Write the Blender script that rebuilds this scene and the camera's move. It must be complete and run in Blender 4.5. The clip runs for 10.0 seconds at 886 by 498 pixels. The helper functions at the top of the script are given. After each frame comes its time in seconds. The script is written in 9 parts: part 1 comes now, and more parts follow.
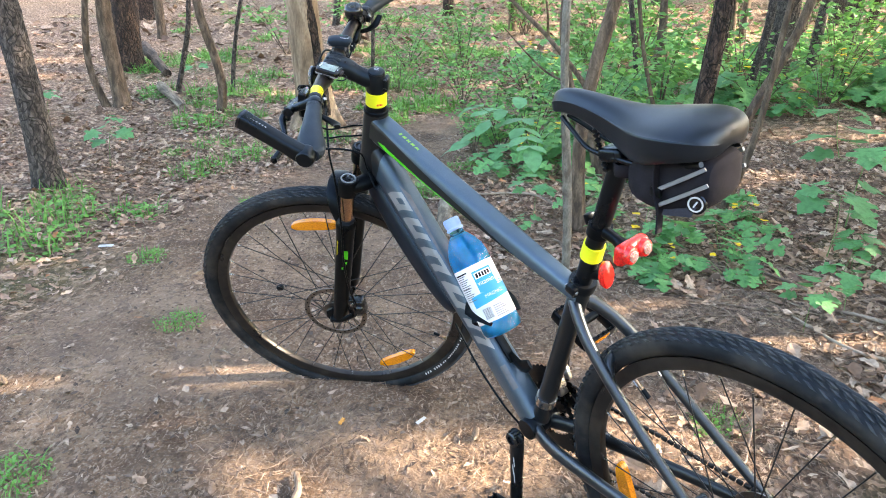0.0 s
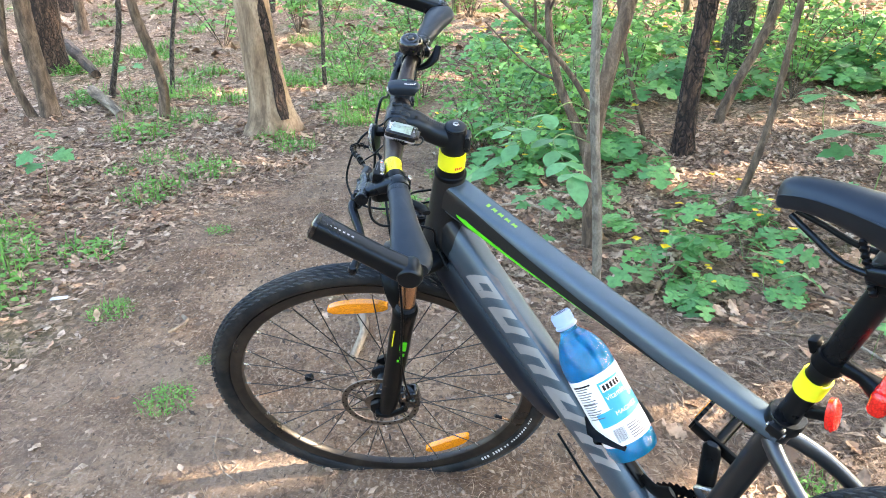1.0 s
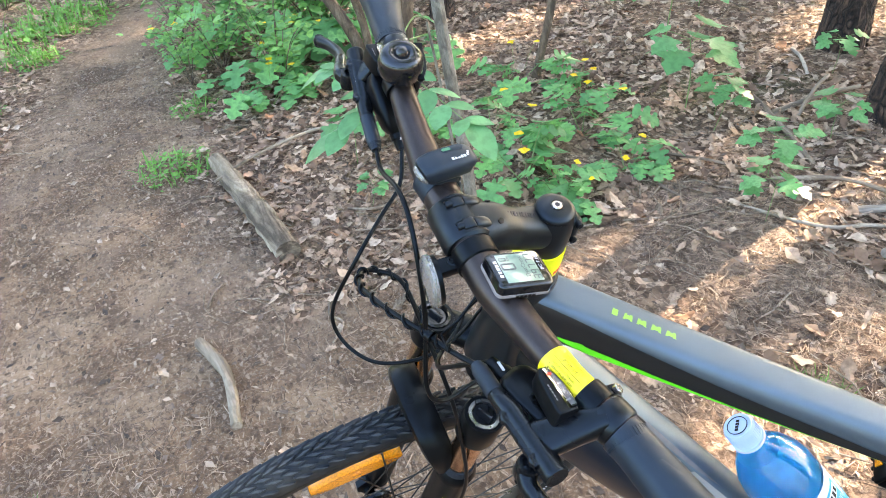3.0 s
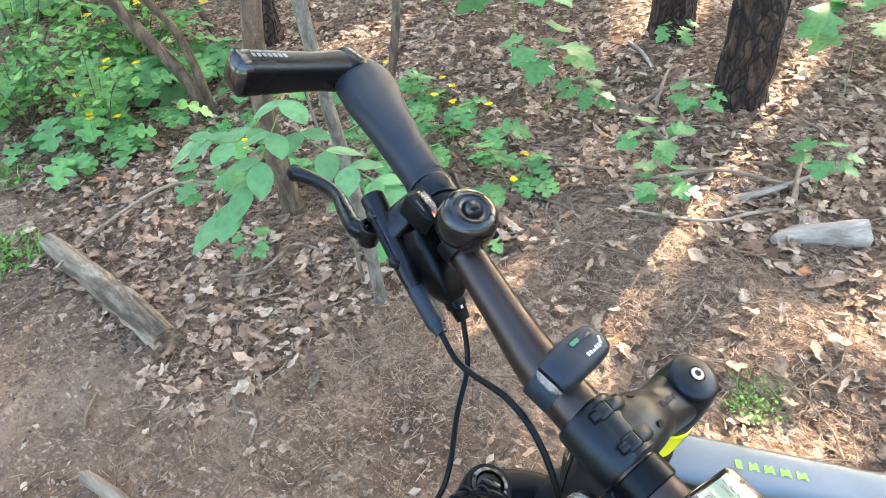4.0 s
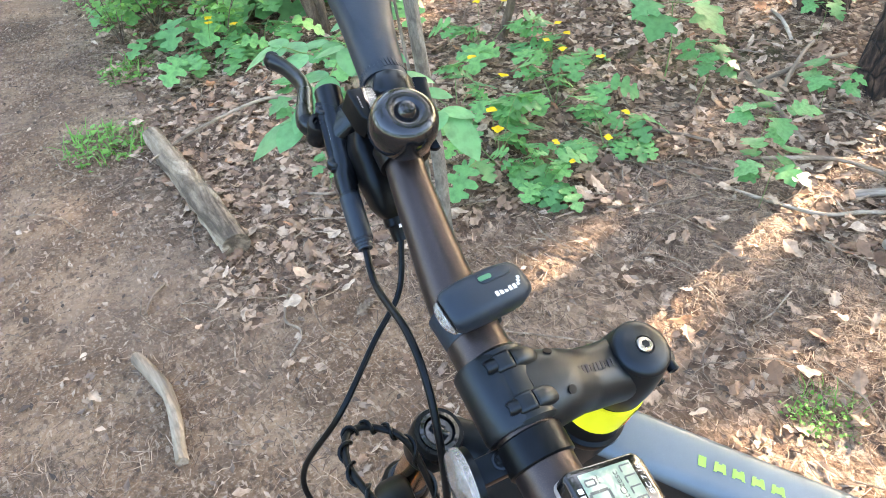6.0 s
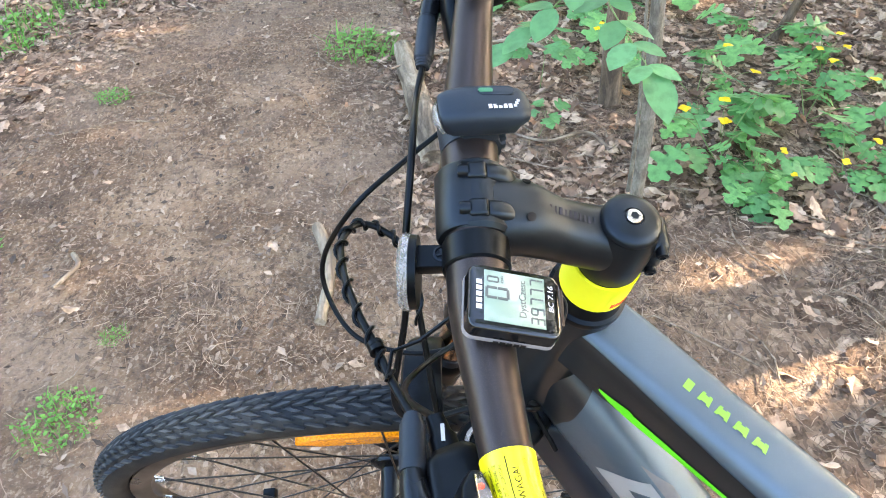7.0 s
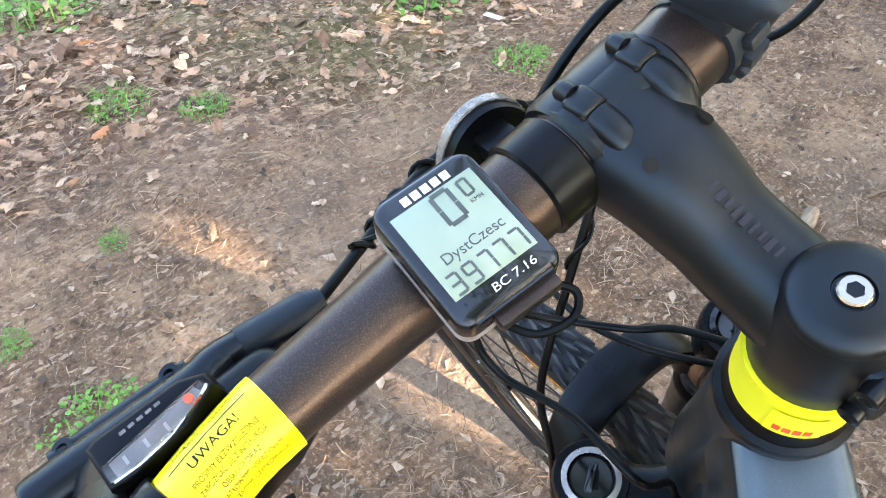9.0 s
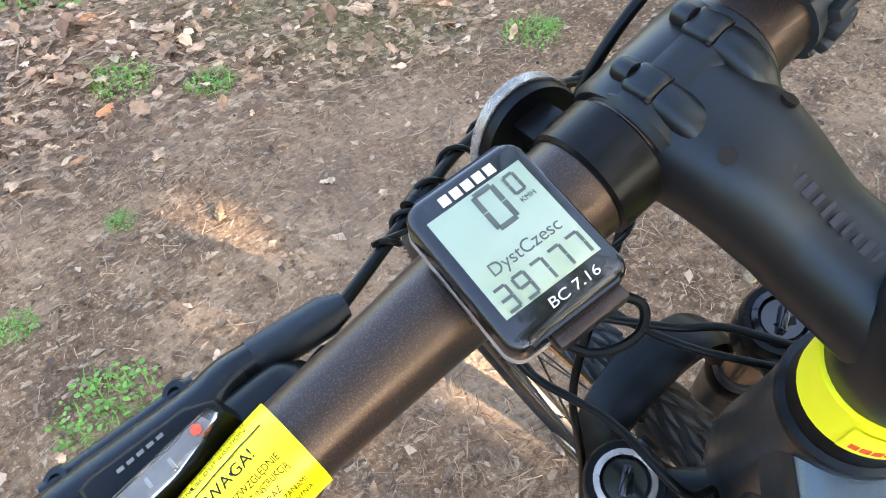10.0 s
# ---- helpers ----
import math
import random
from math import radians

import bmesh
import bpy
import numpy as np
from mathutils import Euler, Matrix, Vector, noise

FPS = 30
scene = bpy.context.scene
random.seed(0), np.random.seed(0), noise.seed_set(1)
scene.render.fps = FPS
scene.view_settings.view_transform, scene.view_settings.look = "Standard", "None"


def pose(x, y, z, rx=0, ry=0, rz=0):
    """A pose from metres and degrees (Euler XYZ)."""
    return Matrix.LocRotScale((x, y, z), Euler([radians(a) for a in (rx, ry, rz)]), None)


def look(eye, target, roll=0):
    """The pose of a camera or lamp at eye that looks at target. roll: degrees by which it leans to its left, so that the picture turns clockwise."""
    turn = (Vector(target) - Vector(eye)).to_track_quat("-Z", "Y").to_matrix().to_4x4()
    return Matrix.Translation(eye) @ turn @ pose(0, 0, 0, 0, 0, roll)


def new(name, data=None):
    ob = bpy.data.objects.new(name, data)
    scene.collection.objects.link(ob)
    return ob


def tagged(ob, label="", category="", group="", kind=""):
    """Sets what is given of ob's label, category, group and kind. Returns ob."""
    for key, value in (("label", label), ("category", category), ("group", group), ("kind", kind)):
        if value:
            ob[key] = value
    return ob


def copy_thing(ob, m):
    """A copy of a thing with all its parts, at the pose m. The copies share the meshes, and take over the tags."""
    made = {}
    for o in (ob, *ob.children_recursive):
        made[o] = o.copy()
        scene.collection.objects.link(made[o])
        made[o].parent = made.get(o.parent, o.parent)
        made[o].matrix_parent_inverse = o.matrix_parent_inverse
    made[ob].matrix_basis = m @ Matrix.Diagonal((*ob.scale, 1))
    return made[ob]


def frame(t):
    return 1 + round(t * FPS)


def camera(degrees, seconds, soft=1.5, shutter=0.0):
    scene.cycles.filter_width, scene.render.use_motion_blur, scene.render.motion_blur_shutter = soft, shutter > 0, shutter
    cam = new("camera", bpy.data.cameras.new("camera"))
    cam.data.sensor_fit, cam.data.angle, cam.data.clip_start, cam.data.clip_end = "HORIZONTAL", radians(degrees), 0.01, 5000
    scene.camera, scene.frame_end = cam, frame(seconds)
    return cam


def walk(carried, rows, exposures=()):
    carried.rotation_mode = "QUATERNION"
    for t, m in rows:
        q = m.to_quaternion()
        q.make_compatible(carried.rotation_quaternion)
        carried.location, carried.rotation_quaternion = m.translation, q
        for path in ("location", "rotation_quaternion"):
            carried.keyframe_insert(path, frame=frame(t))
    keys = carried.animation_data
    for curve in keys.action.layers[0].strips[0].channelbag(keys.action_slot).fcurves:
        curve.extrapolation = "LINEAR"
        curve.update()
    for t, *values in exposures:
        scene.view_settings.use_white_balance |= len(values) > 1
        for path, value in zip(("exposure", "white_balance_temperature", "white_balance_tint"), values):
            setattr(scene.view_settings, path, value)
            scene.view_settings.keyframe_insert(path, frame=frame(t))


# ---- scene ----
cam = camera(62.17, 10.0, soft=1.0)
PATH = [
    (0, (0.3763, -1.6037, 1.1483), (0.2074, 0.2244, 0.3547), 0.17),
    (0.5, (0.22, -1.4283, 1.1541), (0.1373, 0.4154, 0.3834), -0.21),
    (1, (0.0964, -1.2445, 1.1944), (0.0939, 0.5684, 0.3497), -0.87),
    (1.5, (0.01, -1.0809, 1.198), (0.1638, 0.6925, 0.2862), 0.19),
    (2, (-0.1176, -0.9136, 1.2246), (0.2358, 0.7691, 0.2029), -2.55),
    (2.2, (-0.1431, -0.8536, 1.2287), (0.3063, 0.7761, 0.1599), -2.68),
    (3.3, (-0.174, -0.499, 1.2504), (0.572, 0.8926, 0.0228), -7.08),
    (3.5, (-0.1877, -0.4362, 1.2607), (0.678, 0.8877, 0.0368), -7.34),
    (4, (-0.1919, -0.3316, 1.2633), (0.8015, 0.8849, 0.0251), -5.57),
    (4.5, (-0.1653, -0.2563, 1.2599), (0.8598, 0.9674, 0.055), -4.89),
    (5, (-0.145, -0.237, 1.2504), (0.8574, 0.9818, 0.0217), -4.55),
    (5.2, (-0.1516, -0.2569, 1.2437), (0.817, 0.978, 0.0041), -4.66),
    (6.3, (-0.0508, -0.4097, 1.1949), (0.4721, 0.9846, -0.1402), -1.94),
    (6.5, (-0.0241, -0.4353, 1.1894), (0.3536, 1.0099, -0.1406), -0.41),
    (7, (-0.0094, -0.478, 1.1522), (0.1204, 0.9983, -0.1909), -0.68),
    (7.5, (0.0021, -0.5014, 1.1043), (-0.0027, 0.9399, -0.2824), 0.03),
    (7.8, (0.0527, -0.4688, 1.0788), (-0.2102, 0.9336, -0.3227), -0.12),
    (8, (0.0864, -0.4501, 1.079), (-0.4142, 0.8955, -0.3134), 0.63),
    (8.2, (0.1133, -0.4233, 1.0685), (-0.6123, 0.7777, -0.3568), 0.97),
    (8.5, (0.1337, -0.383, 1.0562), (-0.7965, 0.6465, -0.3843), 0.26),
    (9, (0.1402, -0.3467, 1.0523), (-0.9221, 0.537, -0.3936), -3.36),
    (9.5, (0.1199, -0.3222, 1.0423), (-0.965, 0.4828, -0.4325), -4.44),
    (10, (0.1164, -0.3376, 1.0381), (-0.9233, 0.4973, -0.4525), -4.26),
]
walk(cam, [(t, look(eye, target, roll)) for t, eye, target, roll in PATH], [(0.0, 3.42, 7250, 13), (0.5, 3.62, 7300, 13), (1.0, 3.70, 7350, 13), (2.0, 3.85, 7550, 14), (4.0, 3.74, 7600, 14.5), (5.0, 3.82, 7650, 15), (7.0, 3.92, 7750, 15), (8.5, 3.88, 7900, 15), (10.0, 3.75, 7900, 15)])

# ---- sky, sun ----
SUN_AZ, SUN_EL = 12.0, 27.0
world = bpy.data.worlds.new("sky")
world.use_nodes = True
scene.world = world
wn = world.node_tree.nodes
sky = wn.new("ShaderNodeTexSky")
sky.sky_type = "NISHITA"
sky.sun_disc = False
sky.dust_density = 2.5
sky.sun_elevation = radians(SUN_EL)
sky.sun_rotation = radians(90 - SUN_AZ)
wn["Background"].inputs["Strength"].default_value = 0.15
world.node_tree.links.new(sky.outputs["Color"], wn["Background"].inputs["Color"])
lamp = bpy.data.lights.new("sun", "SUN")
lamp.energy, lamp.angle, lamp.color = 3.0, radians(0.53), (1.0, 0.87, 0.70)
sun = new("sun", lamp)
_az, _el = radians(SUN_AZ), radians(SUN_EL)
SUN_DIR = Vector((math.cos(_az) * math.cos(_el), math.sin(_az) * math.cos(_el), math.sin(_el)))
sun.matrix_world = look(SUN_DIR * 60, (0, 0, 0))

# ---- materials ----
def nodes_of(name):
    m = bpy.data.materials.new(name)
    m.use_nodes = True
    nt = m.node_tree
    return m, nt, nt.nodes, nt.links, nt.nodes["Principled BSDF"]


def ramp(nt, fac, stops):
    r = nt.nodes.new("ShaderNodeValToRGB")
    els = r.color_ramp.elements
    while len(els) < len(stops):
        els.new(0.5)
    for e, (p, c) in zip(els, stops):
        e.position, e.color = p, (*c, 1)
    nt.links.new(fac, r.inputs["Fac"])
    return r.outputs["Color"]


def noise_tex(nt, scale, detail=4, rough=0.55, coord="Object", stretch=(1, 1, 1), dist=0.0):
    tc = nt.nodes.new("ShaderNodeTexCoord")
    mp = nt.nodes.new("ShaderNodeMapping")
    mp.inputs["Scale"].default_value = stretch
    nt.links.new(tc.outputs[coord], mp.inputs["Vector"])
    n = nt.nodes.new("ShaderNodeTexNoise")
    n.inputs["Scale"].default_value = scale
    n.inputs["Detail"].default_value = detail
    n.inputs["Roughness"].default_value = rough
    n.inputs["Distortion"].default_value = dist
    nt.links.new(mp.outputs["Vector"], n.inputs["Vector"])
    return n.outputs["Fac"]


def mixc(nt, a, b, fac, mode="MIX"):
    mx = nt.nodes.new("ShaderNodeMix")
    mx.data_type, mx.blend_type = "RGBA", mode
    for sock, v in ((mx.inputs[6], a), (mx.inputs[7], b), (mx.inputs[0], fac)):
        if isinstance(v, (int, float)):
            sock.default_value = v
        elif isinstance(v, tuple):
            sock.default_value = (*v, 1)
        else:
            nt.links.new(v, sock)
    return mx.outputs[2]


def bump(nt, bsdf, height, strength=0.3, distance=0.002):
    b = nt.nodes.new("ShaderNodeBump")
    b.inputs["Strength"].default_value = strength
    b.inputs["Distance"].default_value = distance
    nt.links.new(height, b.inputs["Height"])
    nt.links.new(b.outputs["Normal"], bsdf.inputs["Normal"])


def rnd(nt, kind):
    if kind == "island":
        return nt.nodes.new("ShaderNodeNewGeometry").outputs["Random Per Island"]
    return nt.nodes.new("ShaderNodeObjectInfo").outputs["Random"]


def surf(name, c1, c2=None, scale=40, rough=0.5, rough2=None, metal=0.0, bmp=0.0, bscale=200, bdist=0.001,
         coat=0.0, spec=0.5, dust=0.0, stretch=(1, 1, 1), spec_tint=None):
    """A surface with two tones, grain and a little dust."""
    m, nt, nd, lk, b = nodes_of(name)
    c2 = c2 or tuple(min(1, x * 1.25 + 0.004) for x in c1)
    f = noise_tex(nt, scale, 5, stretch=stretch)
    col = ramp(nt, f, [(0.35, c1), (0.68, c2)])
    if dust:
        big = noise_tex(nt, 14, 6, 0.65)
        k = nt.nodes.new("ShaderNodeMath")
        k.operation = "MULTIPLY"
        k.use_clamp = True
        g = ramp(nt, big, [(0.45, (0, 0, 0)), (0.75, (1, 1, 1))])
        lk.new(g, k.inputs[0])
        k.inputs[1].default_value = dust
        col = mixc(nt, col, (0.30, 0.25, 0.19), k.outputs[0])
    lk.new(col, b.inputs["Base Color"])
    r = ramp(nt, noise_tex(nt, scale * 0.4, 3), [(0.3, (rough,) * 3), (0.7, (rough2 if rough2 is not None else rough * 1.2,) * 3)])
    lk.new(r, b.inputs["Roughness"])
    b.inputs["Metallic"].default_value = metal
    b.inputs["Coat Weight"].default_value = coat
    b.inputs["Coat Roughness"].default_value = 0.08
    b.inputs["Specular IOR Level"].default_value = spec
    if spec_tint:
        b.inputs["Specular Tint"].default_value = (*spec_tint, 1)
    if bmp:
        bump(nt, b, noise_tex(nt, bscale, 3), bmp, bdist)
    return m


def speckled(name, base, fleck, rough, metal, fscale=2500, coat=0.0):
    """Anodised or lacquered metal with fine flecks."""
    m, nt, nd, lk, b = nodes_of(name)
    f = noise_tex(nt, fscale, 1)
    col = ramp(nt, f, [(0.50, base), (0.72, fleck)])
    col = mixc(nt, col, tuple(x * 0.8 for x in base), ramp(nt, noise_tex(nt, 12, 4), [(0.4, (0, 0, 0)), (0.7, (0.5, 0.5, 0.5))]))
    lk.new(col, b.inputs["Base Color"])
    r = ramp(nt, noise_tex(nt, 30, 5, 0.7), [(0.35, (rough * 0.9,) * 3), (0.7, (rough * 1.2,) * 3)])
    lk.new(r, b.inputs["Roughness"])
    b.inputs["Metallic"].default_value = metal
    b.inputs["Coat Weight"].default_value = coat
    b.inputs["Coat Roughness"].default_value = 0.22
    bump(nt, b, f, 0.06, 0.0004)
    return m


def leafy(name, stops, rough=0.5, trans=0.35, kind="island", vein=0.0):
    """Leaves that let light through; the tone differs from leaf to leaf."""
    m, nt, nd, lk, b = nodes_of(name)
    col = ramp(nt, rnd(nt, kind), stops)
    col = mixc(nt, col, tuple(x * 0.62 for x in stops[0][1]), ramp(nt, noise_tex(nt, 45, 4), [(0.42, (0, 0, 0)), (0.72, (0.7, 0.7, 0.7))]))
    lk.new(col, b.inputs["Base Color"])
    b.inputs["Roughness"].default_value = rough
    bump(nt, b, noise_tex(nt, 160, 3), 0.25, 0.002)
    t = nd.new("ShaderNodeBsdfTranslucent")
    lk.new(col, t.inputs["Color"])
    mx = nd.new("ShaderNodeMixShader")
    mx.inputs["Fac"].default_value = trans
    lk.new(b.outputs["BSDF"], mx.inputs[1])
    lk.new(t.outputs["BSDF"], mx.inputs[2])
    lk.new(mx.outputs["Shader"], nd["Material Output"].inputs["Surface"])
    return m


def bark(name, dark, mid, light, plate=14.0, stretch=0.22, depth=0.02, rough=0.9, cracks=0.0):
    m, nt, nd, lk, b = nodes_of(name)
    f = noise_tex(nt, plate, 7, 0.62, stretch=(1, 1, stretch), dist=0.6)
    fine = noise_tex(nt, plate * 7, 4, 0.6, stretch=(1, 1, 0.4))
    col = ramp(nt, f, [(0.40, dark), (0.5, mid), (0.62, light)])
    col = mixc(nt, col, tuple(x * 0.5 for x in mid), ramp(nt, fine, [(0.45, (0, 0, 0)), (0.75, (0.8, 0.8, 0.8))]))
    b.inputs["Roughness"].default_value = rough
    ad = nd.new("ShaderNodeMath")
    ad.operation = "ADD"
    lk.new(f, ad.inputs[0])
    lk.new(fine, ad.inputs[1])
    high = ad.outputs[0]
    if cracks:
        # long plates parted by dark furrows
        vo = nd.new("ShaderNodeTexVoronoi")
        vo.feature = "DISTANCE_TO_EDGE"
        vo.inputs["Scale"].default_value = cracks
        tc, mp, wob = nd.new("ShaderNodeTexCoord"), nd.new("ShaderNodeMapping"), nd.new("ShaderNodeVectorMath")
        mp.inputs["Scale"].default_value = (1, 1, 0.24)
        wn = nd.new("ShaderNodeTexNoise")
        wn.inputs["Scale"].default_value = 9.0
        lk.new(tc.outputs["Object"], wn.inputs["Vector"])
        wob.operation = "MULTIPLY_ADD"
        wob.inputs[1].default_value = (0.13, 0.13, 0.10)
        lk.new(wn.outputs["Color"], wob.inputs[0])
        lk.new(tc.outputs["Object"], wob.inputs[2])
        lk.new(wob.outputs[0], mp.inputs["Vector"])
        lk.new(mp.outputs["Vector"], vo.inputs["Vector"])
        gap = ramp(nt, vo.outputs["Distance"], [(0.01, (0, 0, 0)), (0.11, (1, 1, 1))])
        col = mixc(nt, tuple(x * 0.55 for x in dark), col, gap)
        ad2 = nd.new("ShaderNodeMath")
        ad2.operation = "ADD"
        lk.new(gap, ad2.inputs[0])
        lk.new(high, ad2.inputs[1])
        high = ad2.outputs[0]
    lk.new(col, b.inputs["Base Color"])
    bump(nt, b, high, 0.9, depth)
    return m


def clear(name, color, rough=0.03, ior=1.45, trans=1.0):
    m, nt, nd, lk, b = nodes_of(name)
    b.inputs["Base Color"].default_value = (*color, 1)
    b.inputs["Roughness"].default_value = rough
    b.inputs["IOR"].default_value = ior
    b.inputs["Transmission Weight"].default_value = trans
    return m


def reflector(name, color, emit=0.0):
    """Moulded prismatic plastic."""
    m, nt, nd, lk, b = nodes_of(name)
    v = nd.new("ShaderNodeTexVoronoi")
    v.inputs["Scale"].default_value = 420
    tc = nd.new("ShaderNodeTexCoord")
    lk.new(tc.outputs["Object"], v.inputs["Vector"])
    col = ramp(nt, v.outputs["Distance"], [(0.1, tuple(min(1, x * 1.15) for x in color)), (0.8, tuple(x * 0.62 for x in color))])
    lk.new(col, b.inputs["Base Color"])
    b.inputs["Roughness"].default_value = 0.16
    b.inputs["Coat Weight"].default_value = 0.6
    bump(nt, b, v.outputs["Distance"], 0.5, 0.001)
    if emit:
        lk.new(col, b.inputs["Emission Color"])
        b.inputs["Emission Strength"].default_value = emit
    return m


FRAME = speckled("graphite_lacquer", (0.068, 0.106, 0.144), (0.094, 0.142, 0.188), 0.42, 0.64, coat=0.15)
# darker copies of FRAME; FRAME_DARK also paints the shade on two tubes
FRAME_DARK = speckled("dark_and_shaded_lacquer", (0.020, 0.025, 0.030), (0.034, 0.041, 0.048), 0.36, 0.7, coat=0.2)
FRAME_MID = speckled("graphite_lacquer_mid", (0.036, 0.046, 0.056), (0.056, 0.070, 0.084), 0.32, 0.7, coat=0.5)
ANOD = speckled("brown_anodised", (0.031, 0.026, 0.027), (0.072, 0.056, 0.051), 0.33, 0.7)
# spec_tint puts the sky's blue reflection into the sheen of the black parts
BLACK = surf("black_plastic", (0.0024, 0.0025, 0.0028), (0.0042, 0.0044, 0.0048), 60, 0.26, 0.38, bmp=0.12, bscale=900, bdist=0.0003, dust=0.007, spec=0.15, spec_tint=(0.52, 0.76, 1.0))
GLOSS = surf("gloss_black", (0.004, 0.004, 0.0045), (0.006, 0.006, 0.0065), 40, 0.08, 0.16, coat=0.5, spec=0.32, spec_tint=(0.52, 0.76, 1.0))
SATIN = surf("satin_black_metal", (0.0042, 0.0043, 0.0048), (0.0070, 0.0070, 0.0075), 50, 0.24, 0.34, metal=0.2, bmp=0.05, bscale=1500, bdist=0.0003, spec=0.36, spec_tint=(0.52, 0.76, 1.0))
# some of the sky's blue is put into the rubber's base colour too
RUBBER = surf("grip_rubber", (0.0095, 0.0135, 0.0195), (0.0145, 0.0190, 0.0260), 30, 0.42, 0.56, bmp=0.15, bscale=700, bdist=0.0004, dust=0.012, spec=0.36, spec_tint=(0.52, 0.76, 1.0))
TYRE = surf("tyre_rubber", (0.0080, 0.0080, 0.009), (0.018, 0.018, 0.019), 25, 0.50, 0.70, bmp=0.2, bscale=500, bdist=0.0006, dust=0.13, spec=0.22, spec_tint=(0.52, 0.76, 1.0))
TREAD = surf("dusty_tread", (0.018, 0.021, 0.025), (0.040, 0.044, 0.049), 60, 0.6, 0.8, bmp=0.2, bscale=500, bdist=0.0006, dust=0.16, spec=0.35, spec_tint=(0.52, 0.76, 1.0))
VINYL = surf("saddle_vinyl", (0.0065, 0.0075, 0.010), (0.010, 0.011, 0.014), 20, 0.30, 0.42, bmp=0.12, bscale=1100, bdist=0.0004, dust=0.012, spec=0.42, spec_tint=(0.52, 0.76, 1.0))
CLOTH = surf("bag_cloth", (0.006, 0.006, 0.010), (0.011, 0.011, 0.017), 60, 0.8, 0.9, bmp=0.5, bscale=1300, bdist=0.0008, dust=0.02, spec=0.2)
MESHC = surf("bag_mesh", (0.008, 0.010, 0.020), (0.03, 0.035, 0.055), 900, 0.75, 0.9, bmp=0.6, bscale=1200, bdist=0.001)
STEEL = surf("bright_steel", (0.34, 0.34, 0.335), (0.44, 0.44, 0.43), 80, 0.22, 0.35, metal=1.0)
GUARD = surf("guard_plastic", (0.005, 0.007, 0.012), (0.008, 0.011, 0.017), 30, 0.30, 0.40, bmp=0.08, bscale=900, bdist=0.0003, dust=0.01, spec=0.35, spec_tint=(0.52, 0.76, 1.0))
SPOKE = surf("black_spoke", (0.02, 0.02, 0.02), (0.04, 0.04, 0.04), 60, 0.35, 0.45, metal=0.6)
RIM = surf("black_rim", (0.012, 0.011, 0.011), (0.024, 0.021, 0.019), 40, 0.26, 0.40, metal=0.35, dust=0.10, spec=0.5)
ROTOR = surf("brake_rotor_steel", (0.20, 0.185, 0.17), (0.30, 0.28, 0.26), 120, 0.30, 0.42, metal=1.0)
BRONZE = surf("bronze_stanchion", (0.40, 0.26, 0.17), (0.50, 0.34, 0.23), 30, 0.18, 0.28, metal=1.0)
YELLOW = surf("safety_yellow", (0.72, 0.78, 0.015), (0.80, 0.84, 0.03), 30, 0.35, 0.5, dust=0.02)
TAG = surf("warning_yellow", (0.80, 0.70, 0.01), (0.86, 0.76, 0.02), 30, 0.28, 0.4)
INK = surf("black_ink", (0.004, 0.004, 0.004), (0.006, 0.006, 0.006), rough=0.5, spec=0.2)
WHITE_INK = surf("white_ink", (0.42, 0.43, 0.44), (0.50, 0.51, 0.52), 80, 0.45)
STEM_BLACK = surf("matt_black_alloy", (0.0040, 0.0042, 0.0046), (0.0062, 0.0064, 0.0068), 60, 0.34, 0.44, bmp=0.08, bscale=1200, bdist=0.0003, dust=0.004, spec=0.36, spec_tint=(0.52, 0.76, 1.0))
GREY_INK = surf("grey_ink", (0.085, 0.09, 0.10), (0.12, 0.125, 0.14), 80, 0.4)
SILVER_INK = surf("silver_ink", (0.22, 0.235, 0.25), (0.28, 0.295, 0.31), 20, 0.34, 0.42, metal=0.25)
GREEN_INK = surf("green_ink", (0.05, 0.55, 0.012), (0.07, 0.62, 0.02), 20, 0.36, 0.42)
LIME_INK = surf("lime_ink", (0.15, 0.36, 0.04), (0.18, 0.42, 0.05), 20, 0.36, 0.42)
RED_INK = surf("red_ink", (0.55, 0.06, 0.02), rough=0.45)
AMBER = reflector("amber_reflector", (0.95, 0.30, 0.01))
REDLENS = reflector("red_lens", (0.75, 0.015, 0.01), 0.0)
CLEARREF = reflector("clear_reflector", (0.55, 0.55, 0.54))
CLEARREF.node_tree.nodes["Principled BSDF"].inputs["Transmission Weight"].default_value = 0.7
LCD = surf("lcd_screen", (0.175, 0.255, 0.205), (0.210, 0.290, 0.238), 8, 0.10, 0.14, coat=1.0)
LCD_INK = surf("lcd_segment", (0.035, 0.05, 0.05), rough=0.3)
GLASS = clear("clear_plastic", (0.95, 0.96, 0.96), 0.03)
PET = clear("blue_bottle_plastic", (0.20, 0.82, 1.0), 0.03, 1.43)
DRINK = leafy("blue_drink", [(0.0, (0.002, 0.48, 0.80)), (1.0, (0.003, 0.52, 0.85))], 0.08, 0.55)
CAP = surf("bottle_cap", (0.30, 0.44, 0.74), (0.36, 0.50, 0.79), 40, 0.4, 0.5)
PAPER = surf("bottle_label", (0.70, 0.73, 0.76), (0.76, 0.79, 0.82), 20, 0.3, 0.4)
BLUE_INK = surf("blue_ink", (0.01, 0.33, 0.62), (0.02, 0.38, 0.68), 20, 0.3, 0.4)

